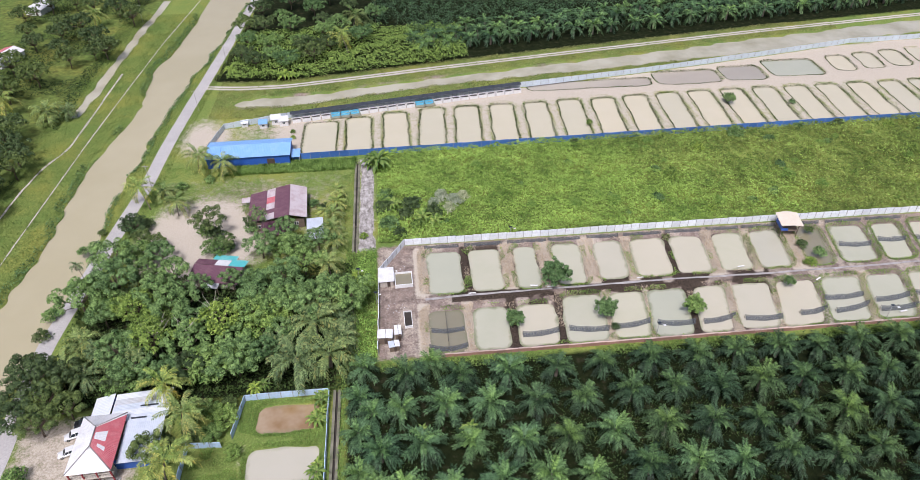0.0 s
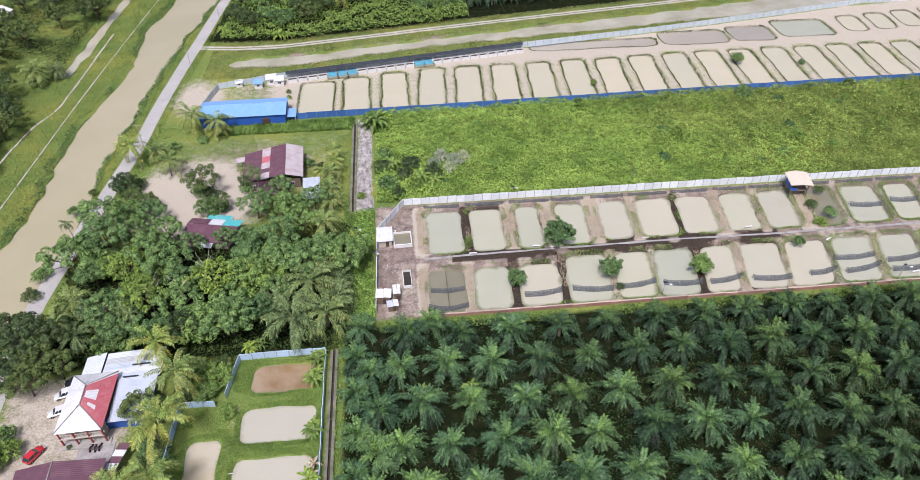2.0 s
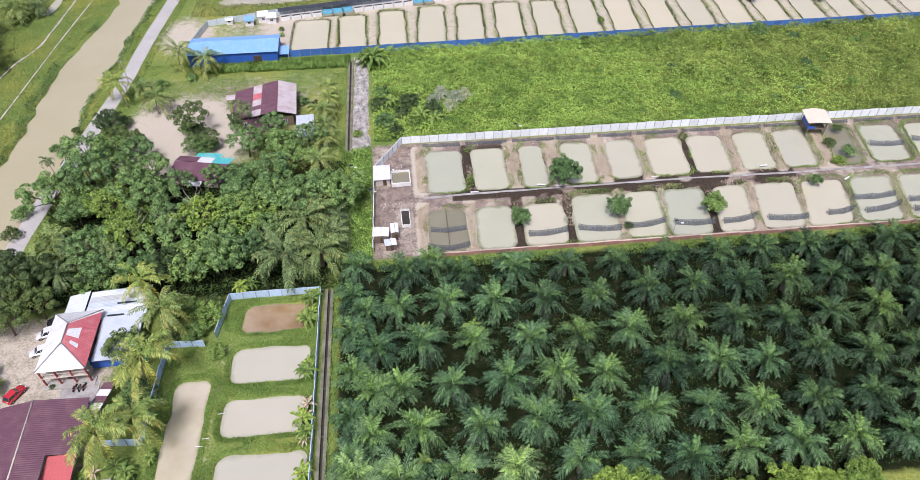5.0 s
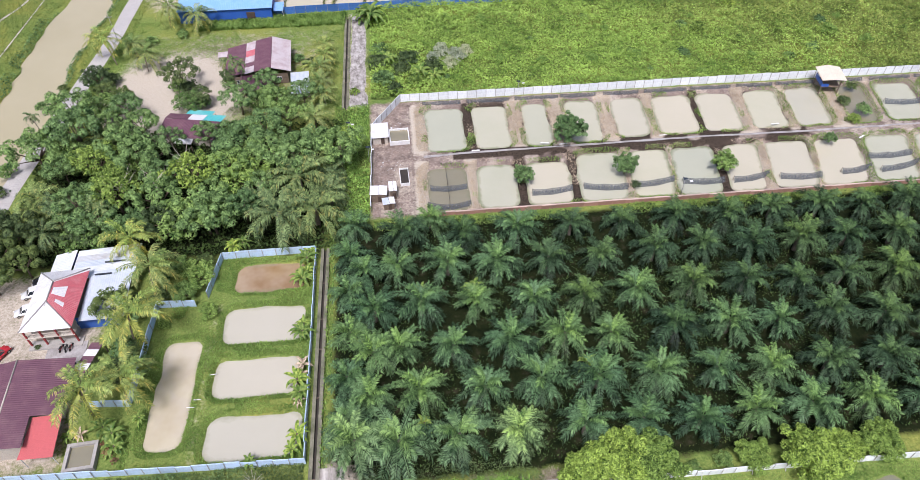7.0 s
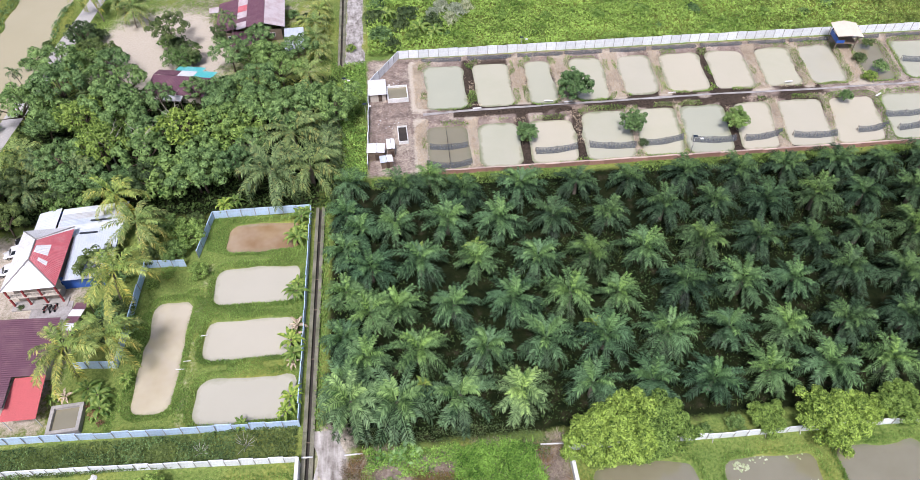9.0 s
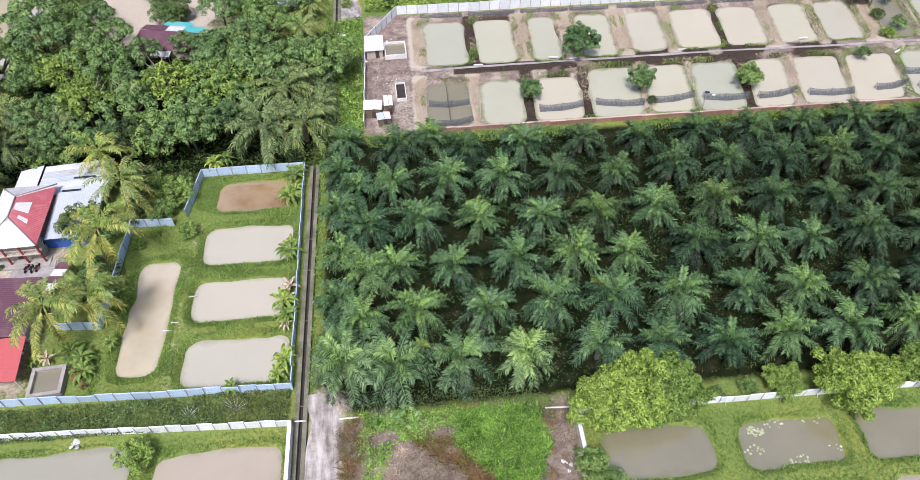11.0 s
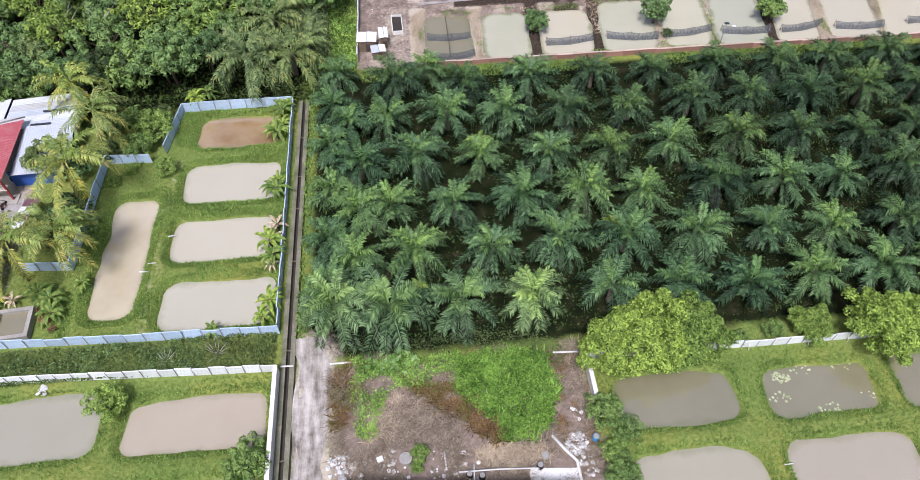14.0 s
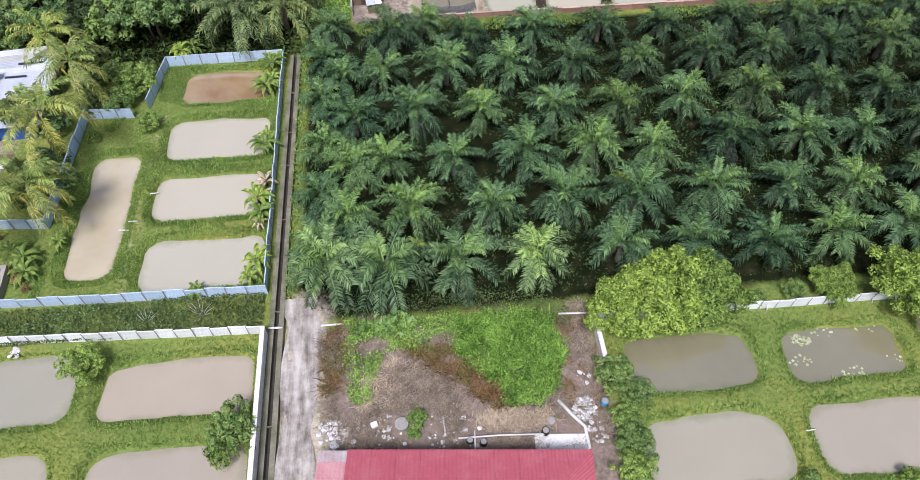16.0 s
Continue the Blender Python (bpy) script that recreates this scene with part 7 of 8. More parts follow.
# long shade roof along the north wall, with a row of tanks
ang = math.degrees(math.atan2(238.0 - 222.8, 86))
h = thing("shade_roof", -38.6, 221.4, 0, ang, "long lean-to roof of black netting over tanks", "shelter")
part("netting", ribbed("netting", (0, -0.6, 2.3), (87, -0.6, 2.3), (87, 1.3, 2.6), (0, 1.3, 2.6), R_BLACK, 1.6, 0.06), h)
posts(h, [(0.3 + 3.45 * k, -0.8) for k in range(26)], 2.3, 0.05, M_WALLW)
tank = thing("fibre_tank", 0, 0, 0, 0, "white rectangular tank under the shade roof", "water tank", "tanks in a row")
add_walls(tank, -1.5, 1.5, -1.0, 0.9, 1.25, M_WALLW, 0.1, name="shell")
bm = bmesh.new()
add_box(bm, -1.4, 1.4, -0.9, 0.8, -0.1, 0.9)
part("water", done(bm, "water", M_DARK), tank)
btank = thing("fibre_tank", 0, 0, 0, 0, "light blue rectangular tank under the shade roof", "water tank", "tanks in a row")
add_walls(btank, -1.5, 1.5, -1.0, 0.9, 1.25, worn("sky_blue_gel", (0.12, 0.50, 0.72), (0.2, 0.5, 0.66), 0.4), 0.1, name="shell")
part("water", bpy.data.meshes["water"], btank)
for k in range(25):
    m = pose(-38.6, 221.4, 0, 0, 0, ang) @ pose(2.0 + 3.45 * k, -1.75, 0)
    kind, firstk = (btank, 4) if k in (4, 5, 6, 13, 14) else (tank, 0)
    if k == firstk:
        kind.matrix_basis = m
    else:
        copy_thing(kind, m)

# houses beyond the canal
for x, y, rz, sx, sy, m, lab in ((-160.5, 283, -20, 9, 13, R_WHITE, "white house with pale sheet roof beyond the canal"), (-167, 340, -15, 8, 10, R_WHITE, "distant white shelter with a pale roof")):
    h = thing("far_house", x, y, 0, rz, lab, "house")
    add_walls(h, -sx / 2, sx / 2, -sy / 2, sy / 2, 2.8, M_WALLW)
    part("roof_sheet", ribbed("roof_sheet", (sx / 2 + 0.5, -sy / 2 - 0.5, 2.8), (sx / 2 + 0.5, sy / 2 + 0.5, 2.8), (0, sy / 2 + 0.5, 4.2), (0, -sy / 2 - 0.5, 4.2), m, 0.4), h)
    part("roof_sheet", ribbed("roof_sheet", (-sx / 2 - 0.5, sy / 2 + 0.5, 2.8), (-sx / 2 - 0.5, -sy / 2 - 0.5, 2.8), (-0.03, -sy / 2 - 0.5, 4.2), (-0.03, sy / 2 + 0.5, 4.2), R_RED if x > -165 else m, 0.4), h)
    window_part(h, 0, -sy / 2, 0.9, 1.3, 1.1)
    door_part(h, 2, -sy / 2 - 0.03, 0.9, 2.0)

# ---- drains, brick wall, nets, poles, vehicles and clutter ----
M_KERB = worn("mossy_kerb", (0.25, 0.235, 0.18), (0.075, 0.09, 0.04), 0.95, 0, 0.35, 0.9, 5, 0.01)


def channel(name, x, y0, y1, label, bars):
    top = thing(name, x, y0, 0, 0, label, "drain", kind="structure")
    n = max(1, round((y1 - y0) / 12))
    for k in range(n):
        a, b = (y1 - y0) * k / n, (y1 - y0) * (k + 1) / n - 0.03
        for sx in (-0.85, 0.25):
            bm = bmesh.new()
            add_box(bm, sx, sx + 0.6, a, b, -0.9, 0.14, 0.02)
            part("kerb", done(bm, "kerb", M_KERB), top)
    bm = bmesh.new()
    add_box(bm, -0.24, 0.24, 0, y1 - y0, -0.85, -0.45)
    part("bed", done(bm, "bed", M_DARK), top)
    bar = box_mesh("cross_bar", 1.3, 0.14, 0.14, M_TIMBER, 0.01)
    for k in range(bars):
        part("cross_bar", bar, top, "", pose(0, (y1 - y0) * (k + 0.5 + 0.35 * math.sin(5.1 * k)) / bars, -0.02, 0, 0, 9 * math.sin(3.7 * k)))
    return top


channel("drain_lane", -17.4, -40, 98, "dark concrete drain beside the lane", 13)
channel("drain_field", -14.4, 144.9, 191, "narrow dark concrete drain beside the strip", 9)
top = thing("wall_brick", 3.0, 104.9, 0, 0, "long low red brick wall beside the plantation", "wall", kind="structure")
for k in range(54):
    bm = bmesh.new()
    add_box(bm, 3 * k, 3 * k + 2.98, 0, 0.22, -0.3, 1.05 + 0.06 * math.sin(k * 2.1), 0.02)
    part("wall_section", done(bm, "wall_section", M_BRICK), top)
cop = box_mesh("coping", 2.96, 0.36, 0.09, worn("rosy_coping", (0.56, 0.42, 0.36), (0.44, 0.32, 0.28), 0.9, 0, 0.6, 0.6, vary=0.2), 0.02)
for k in range(54):
    part("coping", cop, top, "", pose(3 * k + 1.49, 0.11, 1.054 + 0.06 * math.sin(k * 2.1)))

M_NET, nt, b = base_mat("shade_net", 0.8, 0, 0.2)
b.inputs["Base Color"].default_value = (0.09, 0.10, 0.11, 1)
wv = noise_node(nt, 3, 3)
al = ramp(nt, wv.outputs["Fac"], [(0.3, (0.5, 0.5, 0.5)), (0.7, (0.85, 0.85, 0.85))])
nt.links.new(al.outputs[0], b.inputs["Alpha"])


def net(pts, h, label, sag=0.25, lean=0.5):
    """A strip of netting hung between stakes along a line."""
    top = thing("shade_net", pts[0][0], pts[0][1], 0, 0, label, "net", "nets over the ponds")
    p = np.array(pts, float)
    seg = np.r_[0, np.cumsum(np.hypot(*np.diff(p, axis=0).T))]
    s = np.linspace(0, seg[-1], max(4, int(seg[-1] / 0.8)))
    x, y = np.interp(s, seg, p[:, 0]), np.interp(s, seg, p[:, 1])
    vs, n = [], len(s)
    for i in range(n):
        w = sag * math.sin(math.pi * ((s[i] / 4.5) % 1))
        vs += [(x[i] - p[0, 0], y[i] - p[0, 1] - lean, -0.42 + 0.1 * w), (x[i] - p[0, 0], y[i] - p[0, 1] - lean * 0.4, h * 0.5 - w), (x[i] - p[0, 0], y[i] - p[0, 1], h - w)]
    fs = [(3 * i + k, 3 * i + 3 + k, 3 * i + 4 + k, 3 * i + 1 + k) for i in range(n - 1) for k in (0, 1)]
    part("netting", mesh_of("netting", vs, fs, M_NET, True), top)
    stake = bpy.data.meshes.get("stake") or box_mesh("stake", 0.07, 0.07, 1.9, M_TIMBER, 0.01)
    for q in np.arange(0, seg[-1] + 0.1, 4.5):
        part("stake", stake, top, "", pose(float(np.interp(q, seg, p[:, 0]) - p[0, 0]), float(np.interp(q, seg, p[:, 1]) - p[0, 1]), -1.0))
    return top


N_LAB = "dark grey shade net strung across a pond"
for a, b, ya, yb in ((26.0, 35.0, 110.6, 111.4), (37.5, 47.2, 111.6, 110.6), (49.2, 57.8, 111.0, 112.2), (59.4, 68.6, 111.2, 110.6), (70.6, 79.2, 110.4, 111.8), (81.2, 90.6, 110.6, 110.2), (95.5, 103, 110.8, 112.0), (104.6, 114.6, 110.6, 112.6), (104, 114.8, 115.4, 115.8), (116.6, 126.4, 113.4, 114.6), (116, 126.5, 110.2, 110.8), (128, 139, 114.8, 115.2), (128, 139, 110.8, 111.4), (119.0, 128, 135.4, 134.8), (131, 139, 136.4, 136), (142, 151, 136, 135.5)):
    net([(a, ya), ((a + b) / 2, (ya + yb) / 2 - 0.5), (b, yb)], 0.75, N_LAB, lean=0.9)
for a, b in ((4.5, 14), (15.5, 26), (27.5, 38.5), (39, 48), (50, 59), (60.5, 71.5), (72.5, 83), (84.5, 94), (95, 105), (109, 118), (120, 131), (132, 143)):
    net([(a, 144.9), (b, 144.8)], 0.9, "dark shade net along the fence foot", lean=0.7)
for pts in ([(3.6, 108.6), (8, 107.4), (12.6, 108.4)], [(4.4, 113.8), (8.4, 113.2), (12.4, 113.8)], [(8.2, 119.6), (8.2, 107.6)]):
    net(pts, 0.9, "dark net dividing a small pond", lean=0.5)


def pole(name, x, y, h, label, lamp=False, r=0.09):
    top = thing(name, x, y, 0, 0, label, "lamp post" if lamp else "pole")
    part("shaft", tube("shaft", [(0, 0, -0.3), (0.03, 0, h * 0.5), (0, 0.02, h)], r, M_POST, 7, r * 0.7), top)
    if lamp:
        part("arm", tube("arm", [(0, 0, h - 0.15), (0.5, -0.3, h + 0.1), (0.9, -0.6, h + 0.1)], 0.04, M_POST, 5), top)
        bm = bmesh.new()
        add_box(bm, 0.75, 1.35, -0.95, -0.55, h + 0.02, h + 0.16, 0.03)
        part("lamp_head", done(bm, "lamp_head", M_WALLW), top)
        bm = bmesh.new()
        add_box(bm, -0.45, 0.45, -0.3, 0.3, h + 0.18, h + 0.22, 0.01)
        part("solar_panel", done(bm, "solar_panel", M_GLASS), top)
    else:
        bm = bmesh.new()
        add_box(bm, -0.9, 0.9, -0.05, 0.05, h - 0.6, h - 0.48, 0.01)
        part("cross_arm", done(bm, "cross_arm", M_POST), top)
        for k in (-0.75, 0, 0.75):
            bm = bmesh.new()
            add_cyl(bm, k, 0, h - 0.48, h - 0.3, 0.05, 0.04, 6)
            part("insulator", done(bm, "insulator", M_WALLW), top)
    return top


for x, y in ((57.5, 106.6), (115.3, 106.6)):
    pole("solar_lamp", x, y, 4.2, "thin solar lamp post beside the pond", True, 0.06)
for x, y, hh in ((28.8, 147.4, 3.4), (-12.9, 131.5, 5.5), (-8.6, 124, 4)):
    pole("solar_lamp", x, y, hh, "thin pale lamp post beside the fence", True, 0.06)
for x, y in ((-72.8, 232), (-69.2, 272), (-77.6, 183), (-115.2, 322)):
    pole("utility_pole", x, y, 8, "grey concrete utility pole at the roadside")


# vehicles
def car(x, y, rz, paint, label, length=3.9, van=False):
    top = thing("parked_car", x, y, 0.05, rz, label, "car")
    L, Wd, hood = length / 2, 0.82, 0.78
    prof = [(-L, 0.32), (-L, 0.72), (-L + 0.1, hood + 0.08), (L - 1.15, hood + 0.08), (L - 0.1, 0.68), (L, 0.5), (L, 0.32)]
    bm = bmesh.new()
    rings = [[bm.verts.new((a, s * (Wd if z < 0.6 else Wd - 0.05), z)) for a, z in prof] for s in (-1, 1)]
    for i in range(len(prof)):
        j = (i + 1) % len(prof)
        bm.faces.new((rings[0][i], rings[0][j], rings[1][j], rings[1][i]))
    bm.faces.new(rings[0])
    bm.faces.new(rings[1][::-1])
    bmesh.ops.bevel(bm, geom=bm.edges[:], offset=0.05, segments=2, affect="EDGES")
    part("body", done(bm, "body", paint, True), top)
    c0, c1, t0, t1, th = -L + 0.15, L - 1.05, -L + (0.35 if van else 0.6), L - 1.75, 1.5 if not van else 1.65
    bm = bmesh.new()
    lo = [bm.verts.new(p) for p in ((c0, -Wd + 0.08, hood + 0.05), (c1, -Wd + 0.08, hood + 0.05), (c1, Wd - 0.08, hood + 0.05), (c0, Wd - 0.08, hood + 0.05))]
    hi = [bm.verts.new(p) for p in ((t0, -Wd + 0.2, th - 0.06), (t1, -Wd + 0.2, th - 0.06), (t1, Wd - 0.2, th - 0.06), (t0, Wd - 0.2, th - 0.06))]
    for i in range(4):
        j = (i + 1) % 4
        bm.faces.new((lo[i], lo[j], hi[j], hi[i]))
    bm.faces.new(hi)
    part("windows", done(bm, "windows", M_GLASS), top, "dark glass windows")
    bm = bmesh.new()
    add_box(bm, t0 - 0.04, t1 + 0.06, -Wd + 0.16, Wd - 0.16, th - 0.055, th, 0.03)
    part("roof", done(bm, "roof", paint), top)
    for s in (-1, 1):
        for k, (a, b) in enumerate((((c0, s * (Wd - 0.07), hood), (t0, s * (Wd - 0.19), th - 0.05)), ((c1, s * (Wd - 0.07), hood), (t1, s * (Wd - 0.19), th - 0.05)), ((-0.2, s * (Wd - 0.06), hood), (-0.25, s * (Wd - 0.18), th - 0.05)))):
            part("pillar", tube("pillar", [a, b], 0.045, paint, 5), top)
        for a in (-L + 0.72, L - 0.75):
            bm = bmesh.new()
            bmesh.ops.create_cone(bm, cap_ends=True, segments=16, radius1=0.31, radius2=0.31, depth=0.2, matrix=pose(a, s * (Wd - 0.08), 0.3, 90))
            wheel = part("wheel", done(bm, "wheel", M_RUBBER), top)
            bm = bmesh.new()
            bmesh.ops.create_cone(bm, cap_ends=True, segments=12, radius1=0.18, radius2=0.15, depth=0.22, matrix=pose(a, s * (Wd - 0.075), 0.3, 90))
            part("rim", done(bm, "rim", M_CHROME), wheel)
        for a, m, nm in ((L - 0.06, M_WALLW, "headlight"), (-L + 0.04, M_REDPAINT, "tail_light")):
            bm = bmesh.new()
            add_box(bm, a - 0.06, a + 0.06, s * 0.58 - 0.15, s * 0.58 + 0.15, 0.58, 0.72, 0.02)
            part(nm, done(bm, nm, m), top)
    return top


def paint(name, col):
    m, nt, b = base_mat(name, 0.25, 0.1, 0.6)
    n = noise_node(nt, 2.0, 4)
    r = ramp(nt, n.outputs["Fac"], [(0.3, tuple(0.88 * v for v in col)), (0.7, col)])
    nt.links.new(r.outputs[0], b.inputs["Base Color"])
    b.inputs["Coat Weight"].default_value = 0.5
    return m


P_WHITE, P_RED, P_BLACK = paint("white_car_paint", (0.75, 0.75, 0.75)), paint("red_car_paint", (0.55, 0.03, 0.04)), paint("black_car_paint", (0.02, 0.02, 0.025))
car(-70.6, 91.4, 200, P_WHITE, "white car parked under the eaves", 4.2, True)
car(-70.6, 87.2, 200, P_WHITE, "white hatchback parked beside the house", 3.9)
car(-69.6, 94.4, 195, P_BLACK, "black car parked in tree shade", 4.2)
car(-71.9, 77.8, 62, P_RED, "red hatchback parked in the yard", 3.9)


def motorbike(x, y, rz, label, mat):
    top = thing("motorbike", x, y, 0.12, rz, label, "motorbike", "motorbikes by the porch")
    for a in (-0.6, 0.6):
        bm = bmesh.new()
        bmesh.ops.create_cone(bm, cap_ends=True, segments=14, radius1=0.28, radius2=0.28, depth=0.1, matrix=pose(a, 0, 0.28, 90))
        part("wheel", done(bm, "wheel", M_RUBBER), top)
    bm = bmesh.new()
    add_box(bm, -0.55, 0.35, -0.13, 0.13, 0.35, 0.68, 0.06)
    part("body", done(bm, "body", mat), top)
    bm = bmesh.new()
    add_box(bm, -0.6, 0.15, -0.14, 0.14, 0.69, 0.8, 0.04)
    part("seat", done(bm, "seat", M_RUBBER), top)
    part("fork", tube("fork", [(0.62, 0, 0.28), (0.4, 0, 0.95)], 0.05, M_CHROME, 6), top)
    part("handlebar", tube("handlebar", [(0.32, -0.34, 1.0), (0.42, 0, 0.96), (0.32, 0.34, 1.0)], 0.03, M_RUBBER, 6), top)


for x, y, rz, m in ((-61.8, 78.3, 80, M_REDPAINT), (-61.0, 78.2, 95, P_BLACK), (-60.2, 78.4, 85, M_REDPAINT), (-59.2, 74.6, 30, P_BLACK)):
    motorbike(x, y, rz, "red motorbike parked by the porch" if m is M_REDPAINT else "black motorbike parked by the porch", m)

# yard behind the rosy roof: pipes, drums, rubble
def drum(x, y, r, h, mat, label):
    top = thing("drum", x, y, 0, 0, label, "drum", "drums in the yard")
    bm = bmesh.new()
    add_cyl(bm, 0, 0, 0, h, r, r * 0.96, 14)
    part("shell", done(bm, "shell", mat, False), top)
    bm = bmesh.new()
    add_cyl(bm, 0, 0, h + 0.004, h + 0.05, r * 0.8, r * 0.75, 14)
    part("lid", done(bm, "lid", M_POST), top)


for x, y, r, h_, m, lab in ((-3.4, 35.0, 0.75, 0.7, M_CONC, "round grey concrete drum in the yard"), (11.6, 32.8, 0.42, 0.8, M_RUBBER, "black plastic drum on a slab"), (3.6, 32.6, 0.4, 0.6, M_RUBBER, "black bucket beside the pipes"), (5.0, 32.3, 0.4, 0.6, M_RUBBER, "black bucket beside the pipes"), (12.4, 33.9, 0.45, 0.5, M_CONC, "low grey concrete ring in the yard"), (18.5, 35.4, 0.4, 0.8, M_BLUEP, "blue plastic drum by the bushes")):
    drum(x, y, r, h_, m, lab)
top = thing("slab", 13.2, 31.3, 0, -5, "pale concrete slab beside the roof", "slab")
bm = bmesh.new()
add_box(bm, -2.9, 2.7, -1.3, 1.2, -0.1, 0.14, 0.03)
part("slab_body", done(bm, "slab_body", M_WALLW), top)
top = thing("forecourt_slab", -60.6, 77.0, 0.02, 4, "worn grey concrete forecourt beside the porch", "slab")
bm = bmesh.new()
add_box(bm, -3.6, 3.0, -3.2, 2.6, -0.1, 0.1, 0.03)
part("slab_body", done(bm, "slab_body", M_LANE), top)
top = thing("pipe_run", 0, 0, 0, 0, "pale pipes on short stands in the yard", "pipe")
part("pipe", tube("pipe", [(2.4, 32.9, 0.55), (7, 32.8, 0.55), (11.6, 32.5, 0.5)], 0.09, M_WALLW, 7), top)
part("pipe", tube("pipe", [(4.0, 31.2, 0.5), (4.2, 33.6, 0.6)], 0.08, M_WALLW, 7), top)
for x in (2.6, 5, 8, 11):
    part("stand", box_mesh("stand", 0.12, 0.12, 0.5, M_POST, 0.01), top, "", pose(x, 32.8, 0))
top = thing("gutter", 0, 0, 0, 0, "white concrete gutter bending round the slab", "gutter")
part("channel", tube("channel", [(15.9, 30.6, 0.2), (15.9, 33.0, 0.2), (14.8, 34.4, 0.2), (13.6, 36.2, 0.2)], 0.2, M_WALLW, 6), top)
for pts in ([(-12.2, 47.9, 0.25), (-9.6, 47.9, 0.25)], [(-18.2, 48.0, 0.5), (-16.6, 48.0, 0.4)], [(15.6, 46.8, 0.3), (19.2, 46.6, 0.3)], [(1.0, 35.6, 0.15), (1.1, 33.4, 0.15)]):
    t_ = thing("pipe_length", *pts[0][:2], 0, 0, "short white pipe lying on the ground", "pipe", "loose pipes")
    part("pipe", tube("pipe", [(p[0] - pts[0][0], p[1] - pts[0][1], p[2]) for p in pts], 0.12, M_WALLW, 7), t_)

chunk = []
for k in range(4):
    bm = bmesh.new()
    bmesh.ops.create_icosphere(bm, subdivisions=1, radius=0.3)
    for v in bm.verts:
        v.co = Vector((v.co.x * rr.uniform(0.6, 1.4), v.co.y * rr.uniform(0.6, 1.4), v.co.z * rr.uniform(0.3, 0.9)))
    chunk.append(done(bm, "rubble_piece", M_JUNK))
for cx, cy, sp, n, lab in ((16.3, 35.0, 1.35, 170, "heap of white broken rubble and litter"), (-10.7, 34.9, 1.6, 120, "scattered pale rubble in the yard"), (2.4, 33.9, 3.2, 60, "scattered pale litter beside the pipes"), (17.2, 32.5, 1.2, 24, "scattered pale litter beside the slab"), (17.0, 38.8, 0.9, 14, "scattered pale litter by the bushes"), (-6, 34.0, 2.8, 46, "scattered pale litter in the yard"), (-2.2, 136.5, 1.6, 12, "scattered pale scraps in the fence corner"), (-4, 122, 2.4, 16, "scattered pale scraps in the dirt yard"), (-46.7, 47.7, 0.6, 26, "small heap of pale stones at the pond edge")):
    top = thing("rubble_heap", cx, cy, 0, 0, lab, "rubble")
    for k in range(n):
        a, r_ = rr.uniform(0, math.tau), sp * math.sqrt(rr.random())
        s = rr.uniform(0.15, 0.5) + 0.55 * (rr.random() < 0.2)
        part("rubble_piece", rr.choice(chunk), top, "", pose(r_ * math.cos(a), r_ * math.sin(a), 0.05, 0, 0, rr.uniform(0, 360)) @ Matrix.Diagonal((s, s, s, 1)))
for x, y, s in ((-6.3, 35.3, 0.9), (3.2, 35.2, 0.6), (-3.2, 33, 0.5)):
    t_ = thing("white_crate", x, y, 0, 20 * s, "small white crate on the ground", "crate", "crates in the yard")
    part("shell", box_mesh("shell", 0.8 * s, 0.7 * s, 0.5 * s, M_WALLW, 0.04), t_)

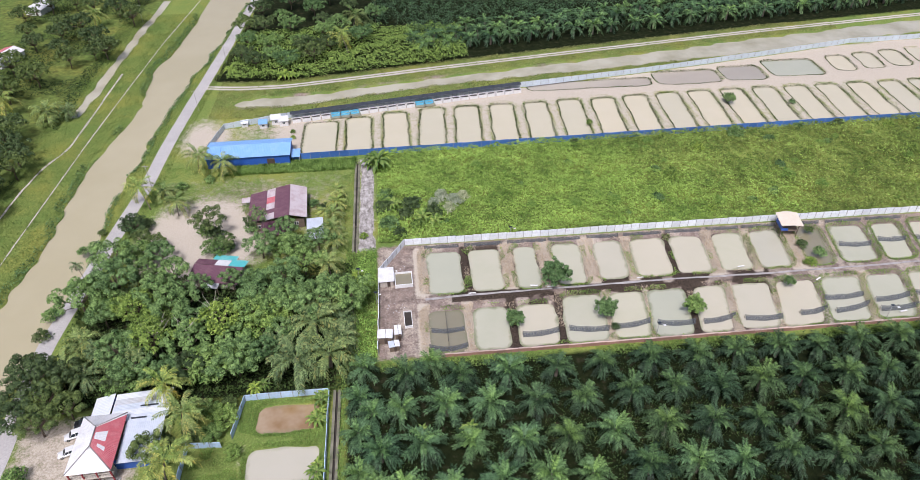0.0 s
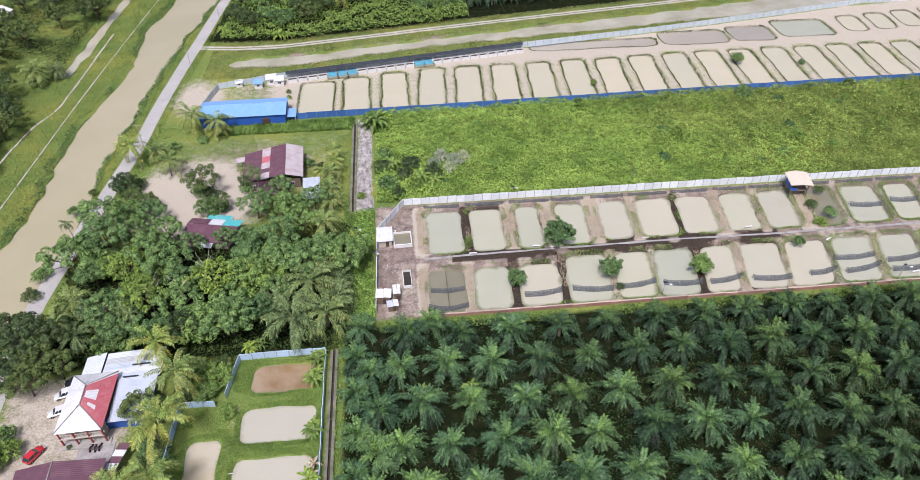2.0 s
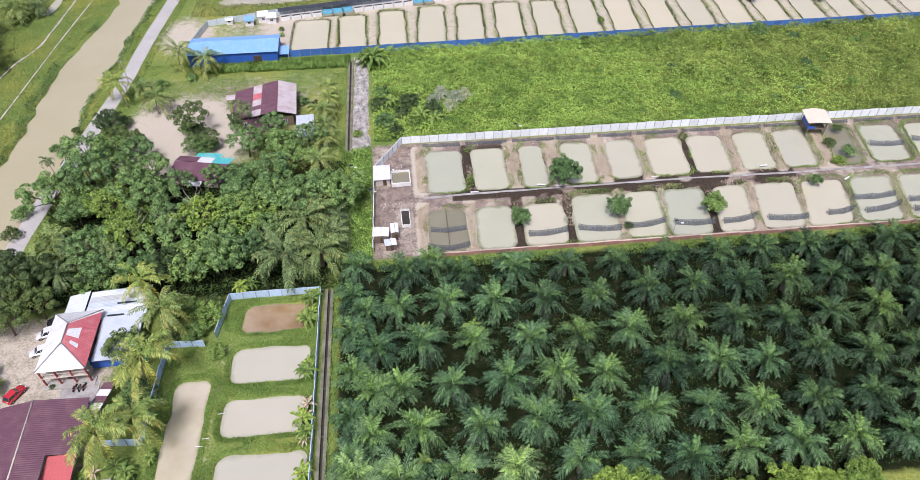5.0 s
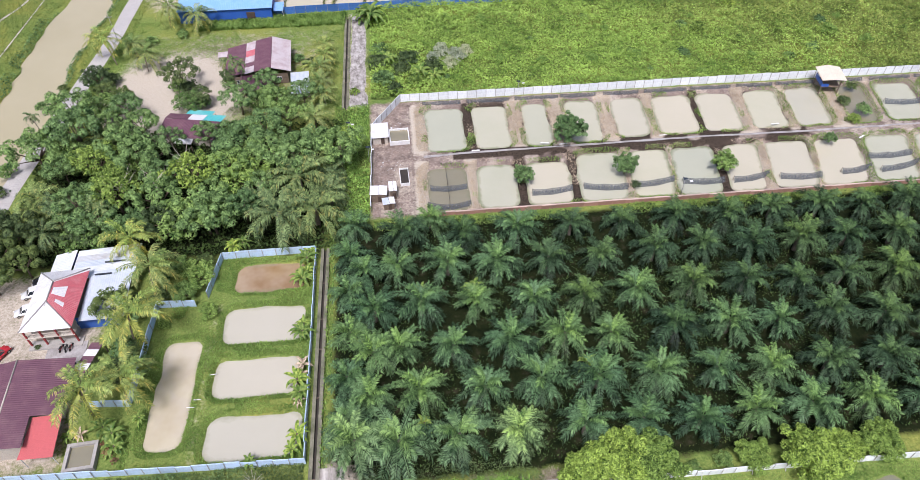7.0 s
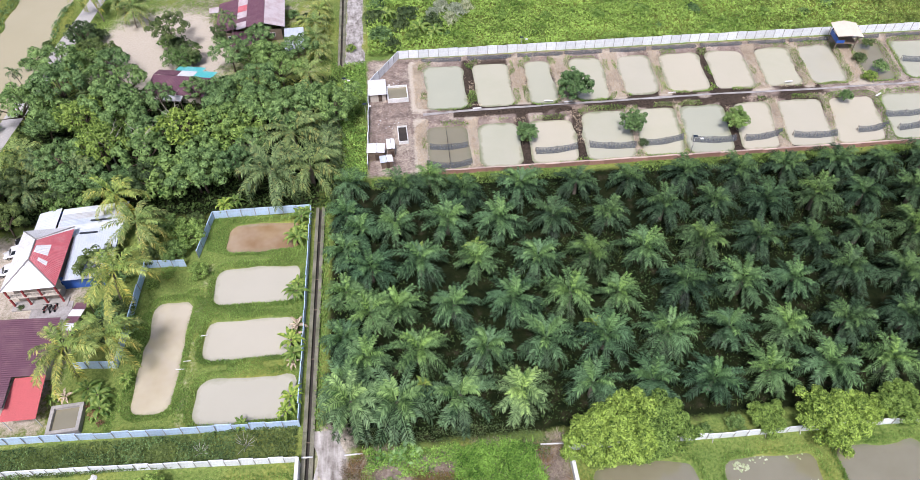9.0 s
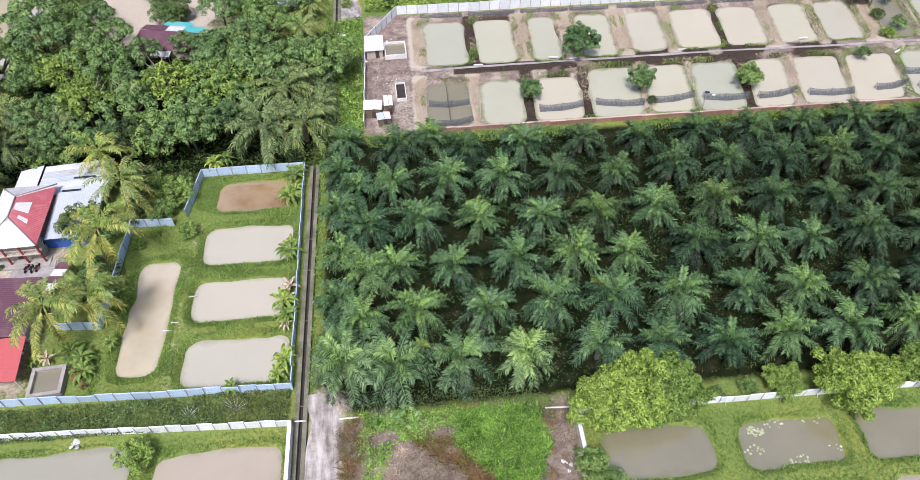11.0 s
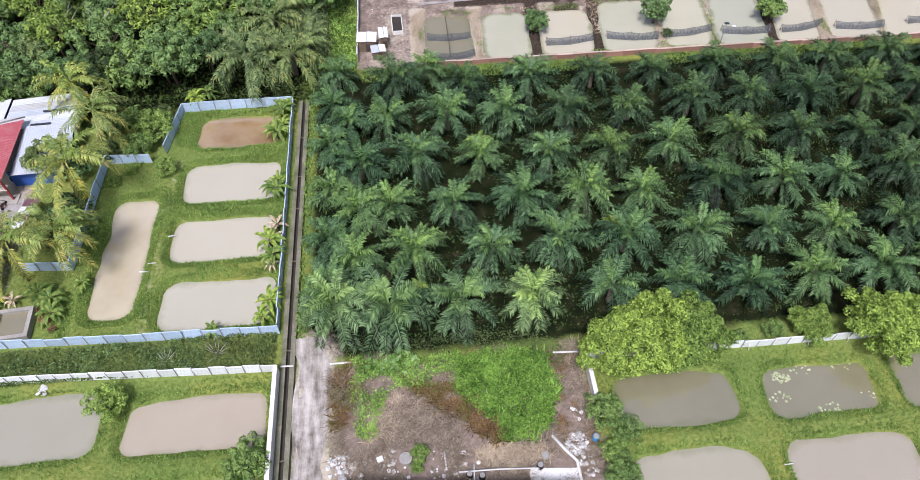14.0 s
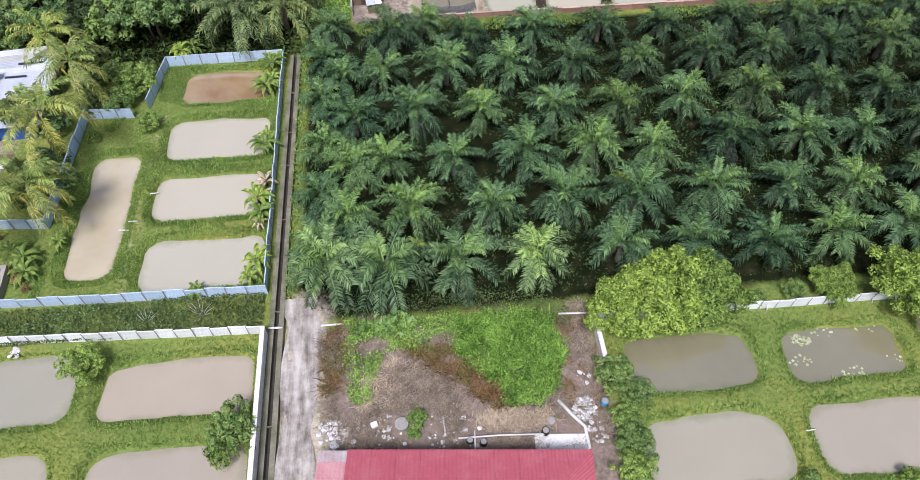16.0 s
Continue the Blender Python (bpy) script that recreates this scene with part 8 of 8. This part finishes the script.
# feeding boards, aerators and planks at the ponds
for x, y, rz in ((36.0, 126.0, 5), (31.8, 126.8, -8), (60.0, 127.0, 6), (88.0, 128.6, 3), (15.6, 125.6, 0), (121, 108.4, 8), (106, 121.8, 30)):
    t_ = thing("plank", x, y, 0.08, rz, "pale plank lying on the bund", "plank", "planks on the bunds")
    part("board", box_mesh("board", 1.9, 0.35, 0.08, M_WALLW, 0.01), t_)
for x, y, rz in ((-37.0, 66.0, 5), (-35.2, 70.6, 10), (39.6, 30.4, 4), (-37.9, 64.6, 0)):
    t_ = thing("outlet_pipe", x, y, -0.2, rz, "short white outlet pipe at the pond edge", "pipe", "outlet pipes")
    part("pipe", tube("pipe", [(-0.5, 0, 0.25), (0.7, 0, 0.1)], 0.08, M_WALLW, 7), t_)

# water lilies on the fenced pond
lily = []
rs = np.random.RandomState(77)
L_LILY = leafy("lily_pad", (0.30, 0.36, 0.16), (0.60, 0.62, 0.42), 0.5, 0.1, 0.8)
for cx, cy, n in ((43.0, 41.0, 46), (42.0, 38.6, 14), (47.5, 36.6, 16), (51.5, 42.0, 14), (53.4, 38, 8), (46.0, 41.8, 10)):
    for _ in range(n):
        a, r_, s = rs.uniform(0, math.tau), 1.1 * math.sqrt(rs.rand()), rs.uniform(0.1, 0.24)
        x, y = cx + 1.3 * r_ * math.cos(a), cy + 0.7 * r_ * math.sin(a)
        lily.append([(x - s, y, -0.485), (x, y - s, -0.48), (x + s, y, -0.485), (x, y + s, -0.475)])
tagged(new("lily_pads", quads_mesh("lily_pads", lily, L_LILY)), "pale floating lily pads along the pond edge", "water plants", kind="stuff")

# bare dead shrubs in the hedge strip
M_DEAD = worn("bleached_twigs", (0.55, 0.52, 0.48), (0.4, 0.37, 0.33), 0.9)
for x, y, s in ((-26.2, 50.8, 1.2), (-32.4, 50.4, 0.9), (-57, 168, 0.8)):
    top = thing("dead_shrub", x, y, 0, 0, "bleached leafless shrub with spreading twigs", "dead shrub", "dead shrubs")
    for k in range(11):
        a, e = k * 2.39996, rr.uniform(0.4, 1.2)
        d = Vector((math.cos(a) * math.cos(e), math.sin(a) * math.cos(e), math.sin(e)))
        part("twig", tube("twig", [(0, 0, -0.1), tuple(d * 0.9 * s), tuple(d * 1.9 * s + Vector((0.1, 0.1, -0.1)))], 0.045, M_DEAD, 5, 0.012), top)
